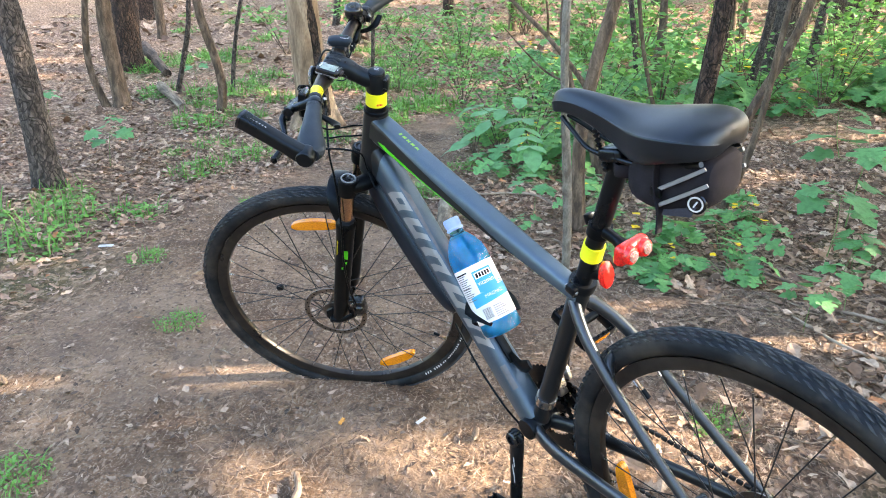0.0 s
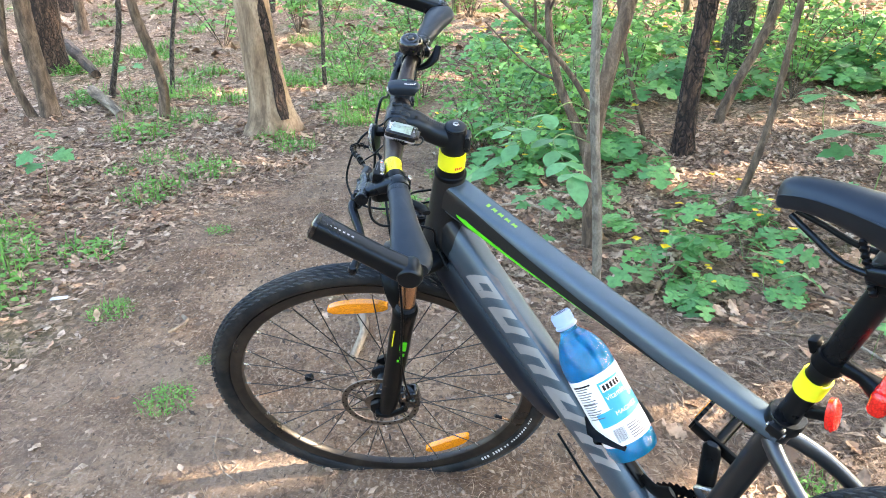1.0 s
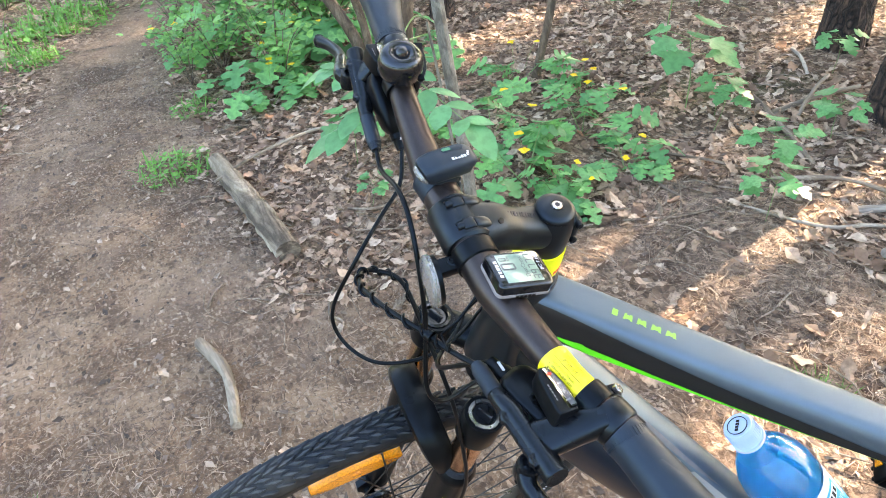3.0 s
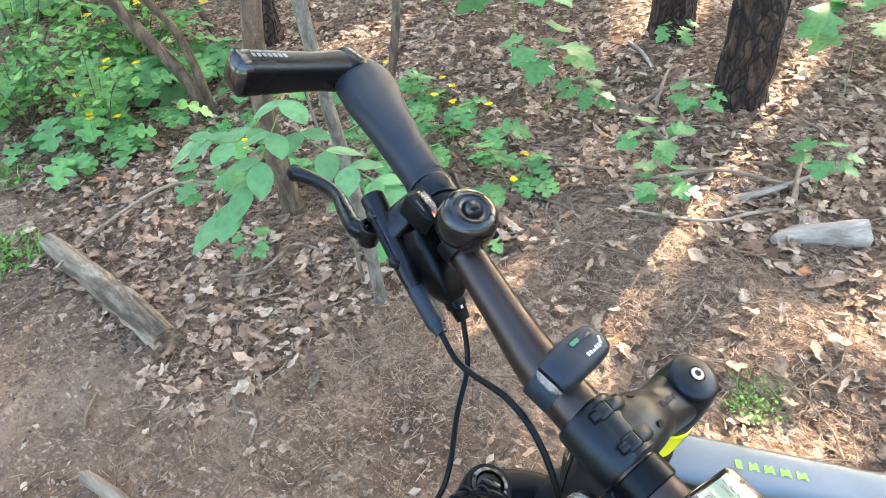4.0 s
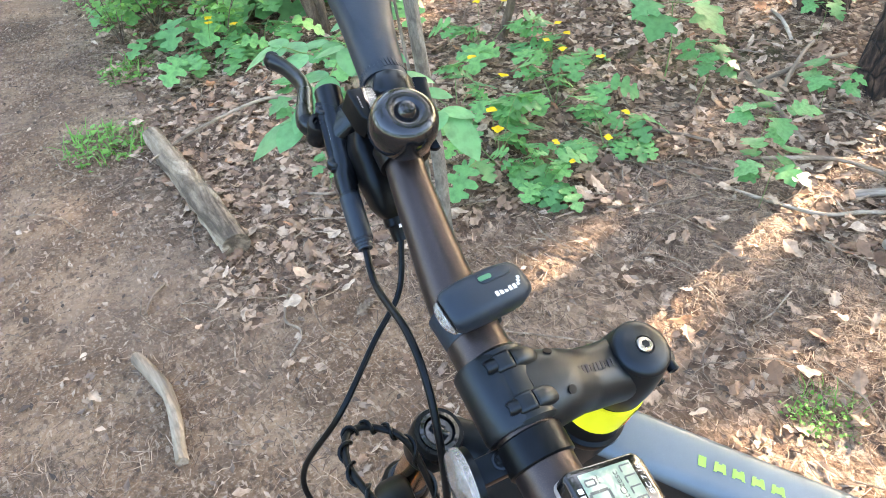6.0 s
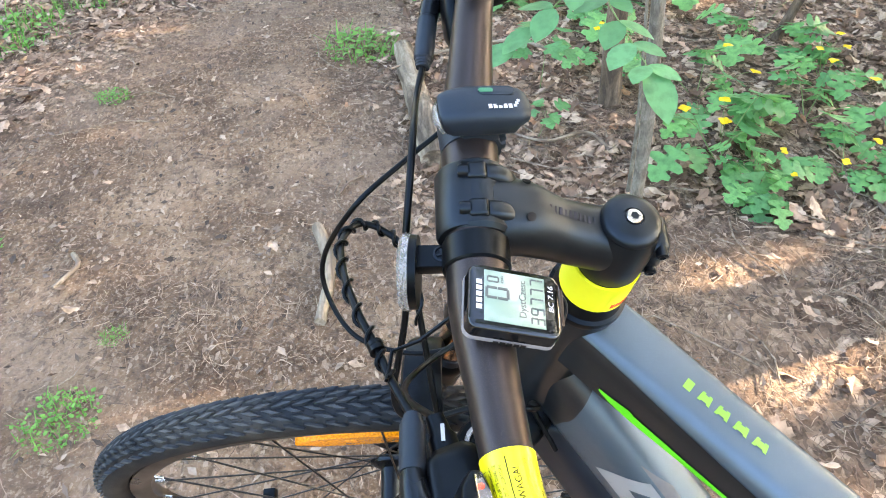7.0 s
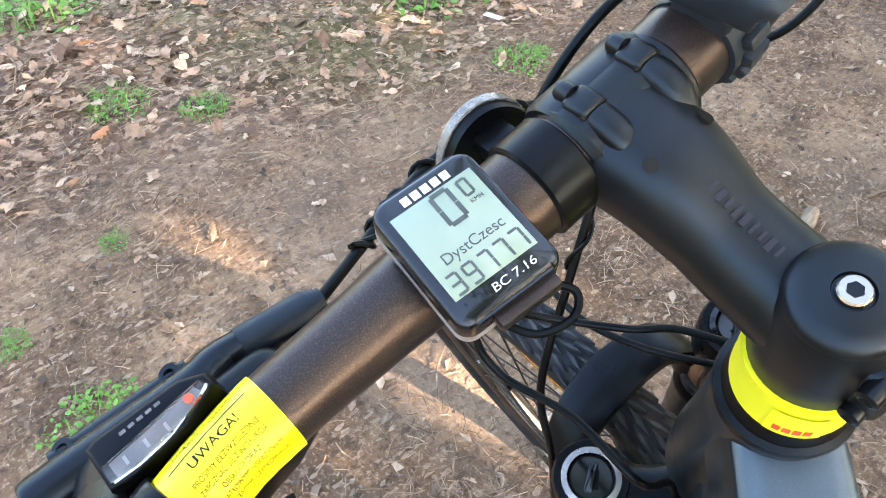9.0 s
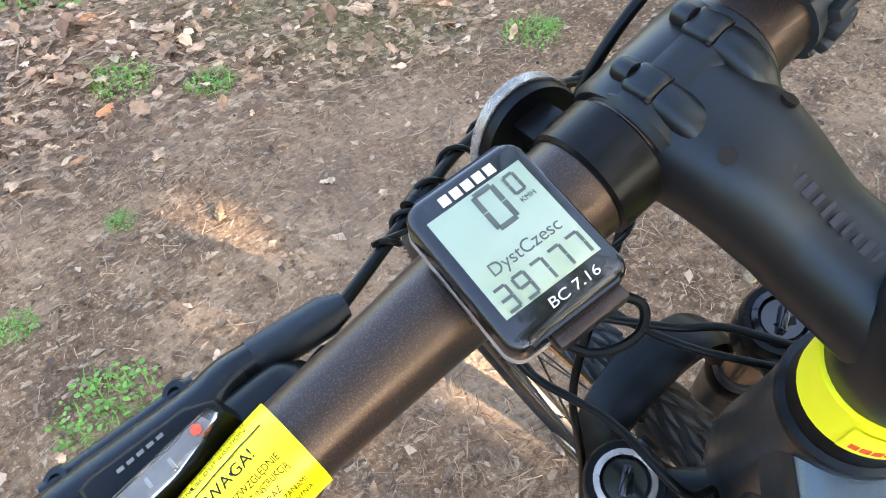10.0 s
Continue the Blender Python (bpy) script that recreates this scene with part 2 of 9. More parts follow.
# ---- building tools ----
def part(name, bm, material, parent=None, label="", smooth=True):
    """One mesh object, under a thing or a part."""
    me = bpy.data.meshes.new(name)
    bmesh.ops.recalc_face_normals(bm, faces=bm.faces)
    bm.to_mesh(me)
    bm.free()
    return piece(name, me, material, parent, label, smooth)


def piece(name, me, material, parent=None, label="", smooth=True):
    if not me.materials:
        me.materials.append(material)
    if smooth:
        me.shade_smooth()
        me.set_sharp_from_angle(angle=radians(38))
    ob = new(name, me)
    ob.parent = parent
    if label:
        ob["label"] = label
    return ob


def thing(name, m, label, category, group="", kind=""):
    """An empty at a thing's base."""
    ob = new(name)
    ob.matrix_world = m
    ob.empty_display_size = 0.05
    return tagged(ob, label, category, group, kind)


def from_lists(name, verts, faces):
    me = bpy.data.meshes.new(name)
    me.from_pydata([tuple(v) for v in verts], [], [tuple(f) for f in faces])
    me.update()
    return me


def smooth_line(points, n=6, closed=False):
    """A soft curve through points."""
    P = [Vector(p) for p in points]
    out = []
    for i in range(len(P) - 1):
        a, b = P[i], P[i + 1]
        p0 = P[i - 1] if i else a * 2 - b
        p3 = P[i + 2] if i + 2 < len(P) else b * 2 - a
        for k in range(n):
            t = k / n
            out.append(0.5 * (2 * a + (b - p0) * t + (2 * p0 - 5 * a + 4 * b - p3) * t * t + (3 * a - p0 - 3 * b + p3) * t ** 3))
    out.append(P[-1])
    return out


def lerp_list(vals, n):
    """Widths resampled to n stations."""
    out = []
    for i in range(n):
        u = i / max(1, n - 1) * (len(vals) - 1)
        k = min(int(u), len(vals) - 2)
        f = u - k
        a, b = vals[k], vals[k + 1]
        out.append(tuple(x + (y - x) * f for x, y in zip(a, b)) if isinstance(a, tuple) else a + (b - a) * f)
    return out


def flank(s):
    """How wide a keeled tube is at a height from -1 to 1: widest just below its middle, narrow underneath."""
    return 1 - 0.10 * (s + 0.3) if s > -0.3 else 1 - 0.75 * (-0.3 - s)


def tube(bm, pts, rad, seg=12, up=None, cap=True, power=2.0, taper=0.0):
    """A tube along points; rad: one radius, or a list of radii or (across, along up) pairs. power > 2 squares its section."""
    pts = [Vector(p) for p in pts]
    n = len(pts)
    rad = [rad] * n if isinstance(rad, (int, float, tuple)) else lerp_list(rad, n)
    rings, ref = [], None
    for i, p in enumerate(pts):
        t = (pts[min(i + 1, n - 1)] - pts[max(i - 1, 0)]).normalized()
        if up is not None:
            side = t.cross(Vector(up)).normalized()
        else:
            if ref is None:
                ref = t.orthogonal().normalized()
            side = (ref - t * ref.dot(t)).normalized()
            ref = side
        other = side.cross(t).normalized()
        ra, rb = rad[i] if isinstance(rad[i], tuple) else (rad[i], rad[i])
        ring = []
        for k in range(seg):
            a = 2 * math.pi * k / seg
            c, s = math.cos(a), math.sin(a)
            pw = power if isinstance(power, (int, float)) else power[0] + (power[1] - power[0]) * i / max(1, n - 1)
            if pw != 2.0:
                c, s = math.copysign(abs(c) ** (2 / pw), c), math.copysign(abs(s) ** (2 / pw), s)
            ring.append(bm.verts.new(p + side * (ra * c * (flank(s) if taper else 1.0)) + other * (rb * s)))
        rings.append(ring)
    for a, b in zip(rings, rings[1:]):
        for k in range(seg):
            bm.faces.new((a[k], a[(k + 1) % seg], b[(k + 1) % seg], b[k]))
    if cap:
        bm.faces.new(rings[0][::-1])
        bm.faces.new(rings[-1])
    return bm


def lathe(bm, prof, seg=24, m=None):
    """A turned solid round z from (radius, z) pairs."""
    m = m or Matrix()
    rings = []
    for r, z in prof:
        if r < 1e-6:
            rings.append([bm.verts.new(m @ Vector((0, 0, z)))])
        else:
            rings.append([bm.verts.new(m @ Vector((r * math.cos(2 * math.pi * k / seg), r * math.sin(2 * math.pi * k / seg), z))) for k in range(seg)])
    for a, b in zip(rings, rings[1:]):
        for k in range(seg):
            j = (k + 1) % seg
            if len(a) == 1 and len(b) == 1:
                continue
            if len(a) == 1:
                bm.faces.new((a[0], b[j], b[k]))
            elif len(b) == 1:
                bm.faces.new((a[k], a[j], b[0]))
            else:
                bm.faces.new((a[k], a[j], b[j], b[k]))
    for ring, flip in ((rings[0], True), (rings[-1], False)):
        if len(ring) > 1:
            bm.faces.new(ring[::-1] if flip else ring)
    return bm


def ring_solid(bm, prof, seg=48, m=None):
    """A closed ring round z from a closed profile of (radius, z)."""
    m = m or Matrix()
    rings = [[bm.verts.new(m @ Vector((r * math.cos(2 * math.pi * k / seg), r * math.sin(2 * math.pi * k / seg), z))) for r, z in prof] for k in range(seg)]
    n = len(prof)
    for k in range(seg):
        a, b = rings[k], rings[(k + 1) % seg]
        for i in range(n):
            bm.faces.new((a[i], b[i], b[(i + 1) % n], a[(i + 1) % n]))
    return bm


def block(bm, size, m=None, bevel=0.0, segs=2):
    """A box with rounded edges."""
    m = m or Matrix()
    t = bmesh.new()
    bmesh.ops.create_cube(t, size=1.0, matrix=Matrix.Diagonal((*size, 1)))
    if bevel:
        bmesh.ops.bevel(t, geom=t.edges[:], offset=bevel, segments=segs, affect="EDGES", profile=0.5)
    t.transform(m)
    merge(bm, t)
    return bm


def merge(bm, t):
    me = bpy.data.meshes.new("scratch")
    t.to_mesh(me)
    t.free()
    bm.from_mesh(me)
    bpy.data.meshes.remove(me)


def slab(bm, outline, z0, z1, m=None, bevel=0.0, segs=2):
    """A plate with the given outline, its rim rounded."""
    t = bmesh.new()
    lo = [t.verts.new((x, y, z0)) for x, y in outline]
    hi = [t.verts.new((x, y, z1)) for x, y in outline]
    t.faces.new(lo[::-1])
    top = t.faces.new(hi)
    n = len(outline)
    for k in range(n):
        t.faces.new((lo[k], lo[(k + 1) % n], hi[(k + 1) % n], hi[k]))
    if bevel:
        bmesh.ops.bevel(t, geom=list(top.edges), offset=bevel, segments=segs, affect="EDGES", profile=0.5)
    t.transform(m or Matrix())
    merge(bm, t)
    return bm


def rounded(w, h, r, n=5, bulge=0.0):
    """The outline of a rounded rectangle."""
    out = []
    for cx, cy, a0 in ((w / 2 - r, h / 2 - r, 0), (-w / 2 + r, h / 2 - r, 90), (-w / 2 + r, -h / 2 + r, 180), (w / 2 - r, -h / 2 + r, 270)):
        for k in range(n + 1):
            a = radians(a0 + 90 * k / n)
            out.append((cx + r * math.cos(a), cy + r * math.sin(a)))
    return out


def words(name, text, size, m, material, parent, thick=0.00015, align="CENTER", shear=0.0, squeeze=1.0):
    """Raised lettering; m puts its middle, x along the line, y up the letters."""
    cu = bpy.data.curves.new(name, "FONT")
    cu.body, cu.size, cu.align_x, cu.align_y, cu.extrude, cu.shear = text, size, align, "CENTER", thick, shear
    cu.space_line = 1.0
    tmp = bpy.data.objects.new("scratch", cu)
    me = bpy.data.meshes.new_from_object(tmp)
    bpy.data.objects.remove(tmp)
    me.transform(m @ Matrix.Diagonal((squeeze, 1, 1, 1)))
    me.name = name
    me.materials.clear()
    return piece(name, me, material, parent, smooth=False)


def axes(origin, x, y):
    """A pose from an origin and the directions of x and (nearly) y."""
    x = Vector(x).normalized()
    z = x.cross(Vector(y)).normalized()
    y = z.cross(x)
    return Matrix((x, y, z)).transposed().to_4x4() if origin is None else Matrix.Translation(origin) @ Matrix((x, y, z)).transposed().to_4x4()


def along(a, b):
    """A pose at a whose z points to b."""
    a, b = Vector(a), Vector(b)
    return Matrix.Translation(a) @ (b - a).to_track_quat("Z", "Y").to_matrix().to_4x4()

# ---- ground ----
def path_mask(x, y):
    """1 on the bare trodden path, 0 in the litter."""
    if y < 0.9:
        cx, half = -0.25 + 0.15 * y, 0.95 + 0.12 * max(-y, 0)
    else:
        t = y - 0.9
        cx, half = -0.60 + 0.06 * t + 0.055 * t * t, max(0.34, 0.62 - 0.12 * t)
    wob = 0.22 * noise.noise(Vector((x * 0.9, y * 0.9, 3.1))) + 0.10 * noise.noise(Vector((x * 3.1, y * 3.1, 7.7)))
    d = abs(x - cx) - half + wob
    return min(1.0, max(0.0, 0.5 - d / 0.36))


def ground_z(x, y):
    L = 7.0
    z = -0.061 * L * math.tanh(max(y, 0.0) / L)
    z -= 0.045 * min(max((x - y - 0.2) / 1.4, 0.0), 1.0) * (1 if y < 0.4 else max(0.0, 1 - (y - 0.4) / 0.8))
    p = path_mask(x, y)
    z += (0.012 + 0.02 * (1 - p)) * noise.noise(Vector((x * 1.7, y * 1.7, 0.3)))
    z += (0.004 + 0.008 * (1 - p)) * noise.noise(Vector((x * 7.0, y * 7.0, 1.3)))
    far = max(0.0, math.hypot(x, y) - 9.0)
    z += min(far, 25.0) * 0.012 * (1 + noise.noise(Vector((x * 0.06, y * 0.06, 9.0))))
    return z


def graded(near, fine, far):
    xs, v, step = [0.0], 0.0, fine
    while v < far:
        if v > near:
            step *= 1.16
        v += step
        xs.append(v)
    return [-a for a in xs[:0:-1]] + xs


def make_ground():
    gx, gy = graded(3.2, 0.045, 260.0), graded(3.6, 0.045, 260.0)
    verts, path = [], []
    for y in gy:
        for x in gx:
            verts.append((x, y, ground_z(x, y)))
            path.append(path_mask(x, y))
    w = len(gx)
    faces = [(j * w + i, j * w + i + 1, (j + 1) * w + i + 1, (j + 1) * w + i) for j in range(len(gy) - 1) for i in range(w - 1)]
    me = from_lists("ground", verts, faces)
    at = me.attributes.new("path", "FLOAT", "POINT")
    at.data.foreach_set("value", path)
    m, nt, nd, lk, b = nodes_of("forest_floor")
    pa = nd.new("ShaderNodeAttribute")
    pa.attribute_name = "path"
    dirt = ramp(nt, noise_tex(nt, 3.0, 8, 0.62), [(0.36, (0.105, 0.064, 0.041)), (0.5, (0.214, 0.139, 0.090)), (0.64, (0.323, 0.227, 0.157))])
    dirt = mixc(nt, dirt, (0.41, 0.325, 0.250), ramp(nt, noise_tex(nt, 130, 5, 0.75), [(0.52, (0, 0, 0)), (0.66, (0.85, 0.85, 0.85))]))
    dirt = mixc(nt, dirt, (0.085, 0.060, 0.046), ramp(nt, noise_tex(nt, 9, 7, 0.72), [(0.50, (0, 0, 0)), (0.66, (0.7, 0.7, 0.7))]))
    dirt = mixc(nt, dirt, (0.062, 0.043, 0.033), ramp(nt, noise_tex(nt, 46, 8, 0.78), [(0.50, (0, 0, 0)), (0.64, (0.85, 0.85, 0.85))]))
    chips = nd.new("ShaderNodeTexVoronoi")
    chips.inputs["Scale"].default_value = 150
    chips.inputs["Randomness"].default_value = 1.0
    tcc = nd.new("ShaderNodeTexCoord")
    mpc = nd.new("ShaderNodeMapping")
    mpc.inputs["Scale"].default_value = (1.0, 0.45, 1.0)
    mpc.inputs["Rotation"].default_value = (0, 0, 0.6)
    lk.new(tcc.outputs["Object"], mpc.inputs["Vector"])
    lk.new(mpc.outputs["Vector"], chips.inputs["Vector"])
    cs = nd.new("ShaderNodeSeparateColor")
    lk.new(chips.outputs["Color"], cs.inputs[0])
    dirt = mixc(nt, dirt, (0.46, 0.36, 0.28), ramp(nt, cs.outputs[0], [(0.90, (0, 0, 0)), (0.98, (0.55, 0.55, 0.55))]))
    dirt = mixc(nt, dirt, (0.050, 0.034, 0.026), ramp(nt, cs.outputs[1], [(0.82, (0, 0, 0)), (0.97, (0.5, 0.5, 0.5))]))
    clay = mixc(nt, (0.190, 0.138, 0.104), (0.290, 0.218, 0.170), noise_tex(nt, 18, 6, 0.65))
    dirt = mixc(nt, dirt, clay, ramp(nt, noise_tex(nt, 1.7, 5, 0.6, dist=0.6), [(0.50, (0, 0, 0)), (0.60, (0.38, 0.38, 0.38))]))
    vo = nd.new("ShaderNodeTexVoronoi")
    vo.inputs["Scale"].default_value = 48
    tc = nd.new("ShaderNodeTexCoord")
    lk.new(tc.outputs["Object"], vo.inputs["Vector"])
    hs = nd.new("ShaderNodeSeparateColor")
    lk.new(vo.outputs["Color"], hs.inputs[0])
    litter = ramp(nt, hs.outputs[0], [(0.05, (0.113, 0.068, 0.046)), (0.4, (0.225, 0.146, 0.101)), (0.7, (0.351, 0.239, 0.167)), (1.0, (0.582, 0.438, 0.334))])
    # dark cells: shade in the gaps between leaves, put into the colour
    litter = mixc(nt, litter, (0.040, 0.028, 0.021), ramp(nt, cs.outputs[1], [(0.66, (0, 0, 0)), (0.86, (0.62, 0.62, 0.62))]))
    litter = mixc(nt, litter, (0.07, 0.052, 0.040), ramp(nt, noise_tex(nt, 22, 6, 0.7), [(0.42, (0, 0, 0)), (0.62, (0.62, 0.62, 0.62))]))
    moss = ramp(nt, noise_tex(nt, 0.55, 5, 0.6), [(0.54, (0, 0, 0)), (0.66, (0.45, 0.45, 0.45))])
    litter = mixc(nt, litter, (0.060, 0.105, 0.030), moss)
    lk.new(mixc(nt, litter, dirt, pa.outputs["Fac"]), b.inputs["Base Color"])
    b.inputs["Roughness"].default_value = 0.95
    b.inputs["Specular IOR Level"].default_value = 0.2
    ad = nd.new("ShaderNodeMath")
    ad.operation = "ADD"
    lk.new(noise_tex(nt, 45, 6, 0.7), ad.inputs[0])
    lk.new(noise_tex(nt, 11, 5, 0.6), ad.inputs[1])
    bump(nt, b, ad.outputs[0], 1.0, 0.022)
    ob = piece("ground", me, m)
    tagged(ob, "forest floor of bare trodden dirt, leaf litter and needles", "ground", kind="structure")


make_ground()

# ---- trees ----
BARK_PINE = bark("pine_bark", (0.016, 0.010, 0.008), (0.060, 0.035, 0.025), (0.135, 0.084, 0.060), 34, 0.34, 0.02, cracks=24.0)
BARK_GREY = bark("grey_bark", (0.036, 0.029, 0.026), (0.092, 0.077, 0.068), (0.165, 0.142, 0.126), 46, 0.5, 0.010, cracks=48.0)
BARK_TAN = bark("tan_bark", (0.058, 0.040, 0.028), (0.118, 0.084, 0.057), (0.19, 0.140, 0.098), 30, 0.30, 0.006)
BARK_STEM = bark("sapling_bark", (0.093, 0.083, 0.066), (0.162, 0.149, 0.123), (0.221, 0.208, 0.178), 40, 0.5, 0.003)
BARK_BARE = bark("stripped_wood", (0.130, 0.088, 0.054), (0.255, 0.178, 0.112), (0.36, 0.270, 0.180), 11, 0.22, 0.006)
BARK_SCAR = bark("loose_dark_bark", (0.014, 0.010, 0.009), (0.040, 0.026, 0.021), (0.095, 0.062, 0.048), 34, 0.5, 0.016, cracks=22.0)
CROWN = leafy("crown_leaf", [(0.0, (0.05, 0.11, 0.02)), (0.5, (0.08, 0.17, 0.035)), (1.0, (0.12, 0.22, 0.05))], 0.5, 0.4)


def leaf_cards(rng, centres, per, spread, size):
    """Folded leaves strewn round centres, as vertices and faces."""
    V, Fc = [], []
    for c in centres:
        for _ in range(per):
            p = Vector(c) + Vector((rng.gauss(0, spread), rng.gauss(0, spread), rng.gauss(0, spread * 0.7)))
            s = size * rng.uniform(0.6, 1.3)
            e = Euler((rng.uniform(-1.0, 1.0), rng.uniform(-1.0, 1.0), rng.uniform(0, 6.28))).to_matrix()
            k = len(V)
            for q in ((-0.9, 0, 0), (-0.2, 0.42, 0.1), (0.45, 0.3, 0.06), (1.0, 0, -0.06), (0.45, -0.3, 0.06), (-0.2, -0.42, 0.1)):
                V.append(p + e @ Vector(q) * s)
            Fc += [(k, k + 3, k + 2, k + 1), (k, k + 5, k + 4, k + 3)]
    return V, Fc


def tree(name, x, y, d, lean, bend, height, material, label, crown=None, seed=1, flare=1.5, limbs=4, group="trees", scar=None, relief=1.0):
    """A tapered trunk with limbs, and a crown of leaf clumps high up. lean: metres aside per metre of height, in x and y."""
    rng = random.Random(seed)
    z = ground_z(x, y)
    ob = thing(name, Matrix.Translation((x, y, z)), label, "tree", group)
    pts, rad = [], []
    fine = d > 0.1 and math.hypot(x, y) < 7.5
    steps = [-0.06, 0.0, 0.05, 0.12, 0.22] + [0.22 + (height - 0.22) * (k / 26) ** 1.25 for k in range(1, 27)]
    if fine:
        steps = [-0.06 + 0.028 * k for k in range(76)] + [2.2 + (height - 2.2) * k / 16 for k in range(1, 17)]
    for h in steps:
        k = max(h, 0) / height
        wx = bend * math.sin(h * 2.1 + seed) * 0.5 + bend * 0.5 * math.sin(h * 4.3 + seed * 2)
        wy = bend * math.cos(h * 1.7 + seed * 3) * 0.5
        f0 = bend * (0.5 * math.sin(seed) + 0.5 * math.sin(seed * 2))
        pts.append((lean[0] * h + wx - f0, lean[1] * h + wy - bend * 0.5 * math.cos(seed * 3), h))
        rad.append(d / 2 * (1 - 0.8 * k ** 1.3) * (1 + (flare - 1) * math.exp(-max(h, 0) / (0.35 * d + 0.05))))
    bm = bmesh.new()
    tube(bm, pts, rad, 64 if fine else 18 if d > 0.08 else 10)
    if fine:
        # plates and furrows of the bark
        bm.normal_update()
        for v in bm.verts:
            q = Vector((v.co.x * 26, v.co.y * 26, v.co.z * 6.5 + seed * 3))
            k = min(1.0, 2.6 * abs(noise.noise(q))) + 0.35 * noise.noise(q * 3.1)
            v.co += v.normal * (k - 0.7) * 0.045 * d * relief
    for v in bm.verts:
        a = Vector((v.co.x * 6 / max(d, 0.05) * 0.2, v.co.y * 6 / max(d, 0.05) * 0.2, v.co.z * 1.5 + seed))
        k = 0.10 * noise.noise(a) * d
        v.co.x += k
        v.co.y += 0.10 * noise.noise(a + Vector((5, 2, 1))) * d
    part("trunk", bm, material, ob)
    if scar:
        # bark still clinging to the stripped wood, with ragged edges
        mid, wide, h0, h1 = scar
        bm = bmesh.new()
        rings = []
        for h, c, r in zip(steps, pts, rad):
            if not h0 <= h <= h1:
                continue
            end = min(1.0, 6.0 * (h1 - h) / (h1 - h0) + 0.15, 9.0 * (h - h0) / (h1 - h0) + 0.5)
            drift = 9 * math.sin(h * 3.1)
            left = mid + drift - wide * end * (0.8 + 0.5 * noise.noise(Vector((h * 6, seed, 0))))
            right = mid + drift + wide * end * (0.8 + 0.5 * noise.noise(Vector((h * 5, seed, 7))))
            row = []
            for k in range(15):
                a = radians(left + (right - left) * k / 14)
                q = 0.96 if k in (0, 14) else 1.05 + 0.035 * noise.noise(Vector((k * 0.9, h * 22, 3)))
                row.append(bm.verts.new((c[0] + r * q * math.cos(a), c[1] + r * q * math.sin(a), h)))
            rings.append(row)
        for ra, rb in zip(rings, rings[1:]):
            for k in range(14):
                bm.faces.new((ra[k], ra[k + 1], rb[k + 1], rb[k]))
        part("bark_patch", bm, BARK_SCAR, ob, "dark loose bark left on the wood")
    tips = []
    for i in range(limbs):
        h = height * rng.uniform(0.5, 0.95)
        j = min(range(len(steps)), key=lambda q: abs(steps[q] - h))
        a = rng.uniform(0, 6.28)
        ln = height * rng.uniform(0.12, 0.26)
        p0 = Vector(pts[j])
        p1 = p0 + Vector((math.cos(a), math.sin(a), 0.35)) * ln * 0.5
        p2 = p0 + Vector((math.cos(a + 0.2), math.sin(a + 0.2), 0.6)) * ln
        bm = bmesh.new()
        tube(bm, smooth_line([p0, p1, p2], 4), [rad[j] * 0.55, rad[j] * 0.15], 6)
        part("limb", bm, material, ob)
        tips += [p1, p2, (p1 + p2) / 2]
    if crown:
        per, spread, size = crown
        tips += [Vector(pts[-1]), Vector(pts[-3])]
        V, Fc = leaf_cards(rng, tips, per, spread, size)
        piece("crown", from_lists("crown", V, Fc), CROWN, ob, smooth=False)
    return ob

CR = (60, 0.55, 0.07)
tree("tree", -2.04, 1.89, 0.130, (-0.02, 0.0), 0.02, 8.0, BARK_GREY, "grey-brown tree trunk beside the path", CR, 3, 1.35)
tree("tree", -2.92, 4.35, 0.125, (0.0, 0.0), 0.03, 6.0, BARK_TAN, "slim tan trunk leaning by a dark pine", CR, 4, 1.25)
tree("tree", -3.94, 6.5, 0.30, (0.03, 0.0), 0.02, 11.0, BARK_PINE, "dark pine trunk with deep plated bark", CR, 5, 1.25)
tree("tree", -6.31, 11.85, 0.40, (-0.02, 0.0), 0.02, 12.0, BARK_PINE, "reddish dark pine trunk far off", CR, 6, 1.2)
tree("tree", -1.07, 3.76, 0.245, (-0.055, 0.0), 0.015, 7.0, BARK_BARE, "pale trunk with stripped bark and a dark scar", CR, 7, 1.75, scar=(-50, 21, 0.10, 1.42), relief=0.35)
tree("tree", 1.55, 3.03, 0.118, (0.05, 0.0), 0.03, 9.0, BARK_PINE, "dark rough pine trunk in the undergrowth", CR, 8, 1.3)
tree("tree", 2.20, 0.80, 0.17, (0.02, -0.01), 0.01, 9.0, BARK_PINE, "dark plated pine trunk in leaf litter", CR, 9, 1.18)
tree("tree", 2.57, 1.34, 0.175, (0.03, -0.03), 0.01, 9.0, BARK_PINE, "dark reddish pine trunk behind another", CR, 10, 1.18)
tree("young_tree", -3.05, 4.33, 0.06, (-0.10, 0.0), 0.10, 4.0, BARK_TAN, "thin crooked tan sapling", None, 11, 1.2, 2, "saplings")
tree("young_tree", -2.73, 5.03, 0.05, (0.15, 0.0), 0.05, 4.0, BARK_GREY, "thin grey sapling in leaf litter", None, 12, 1.2, 2, "saplings")
tree("young_tree", -2.0, 4.21, 0.075, (0.035, 0.0), 0.13, 4.5, BARK_TAN, "crooked brown sapling in leaf litter", None, 13, 1.2, 2, "saplings")
tree("young_tree", -2.26, 5.18, 0.04, (0.22, 0.0), 0.04, 3.5, BARK_GREY, "thin leaning grey sapling in litter", None, 14, 1.2, 2, "saplings")
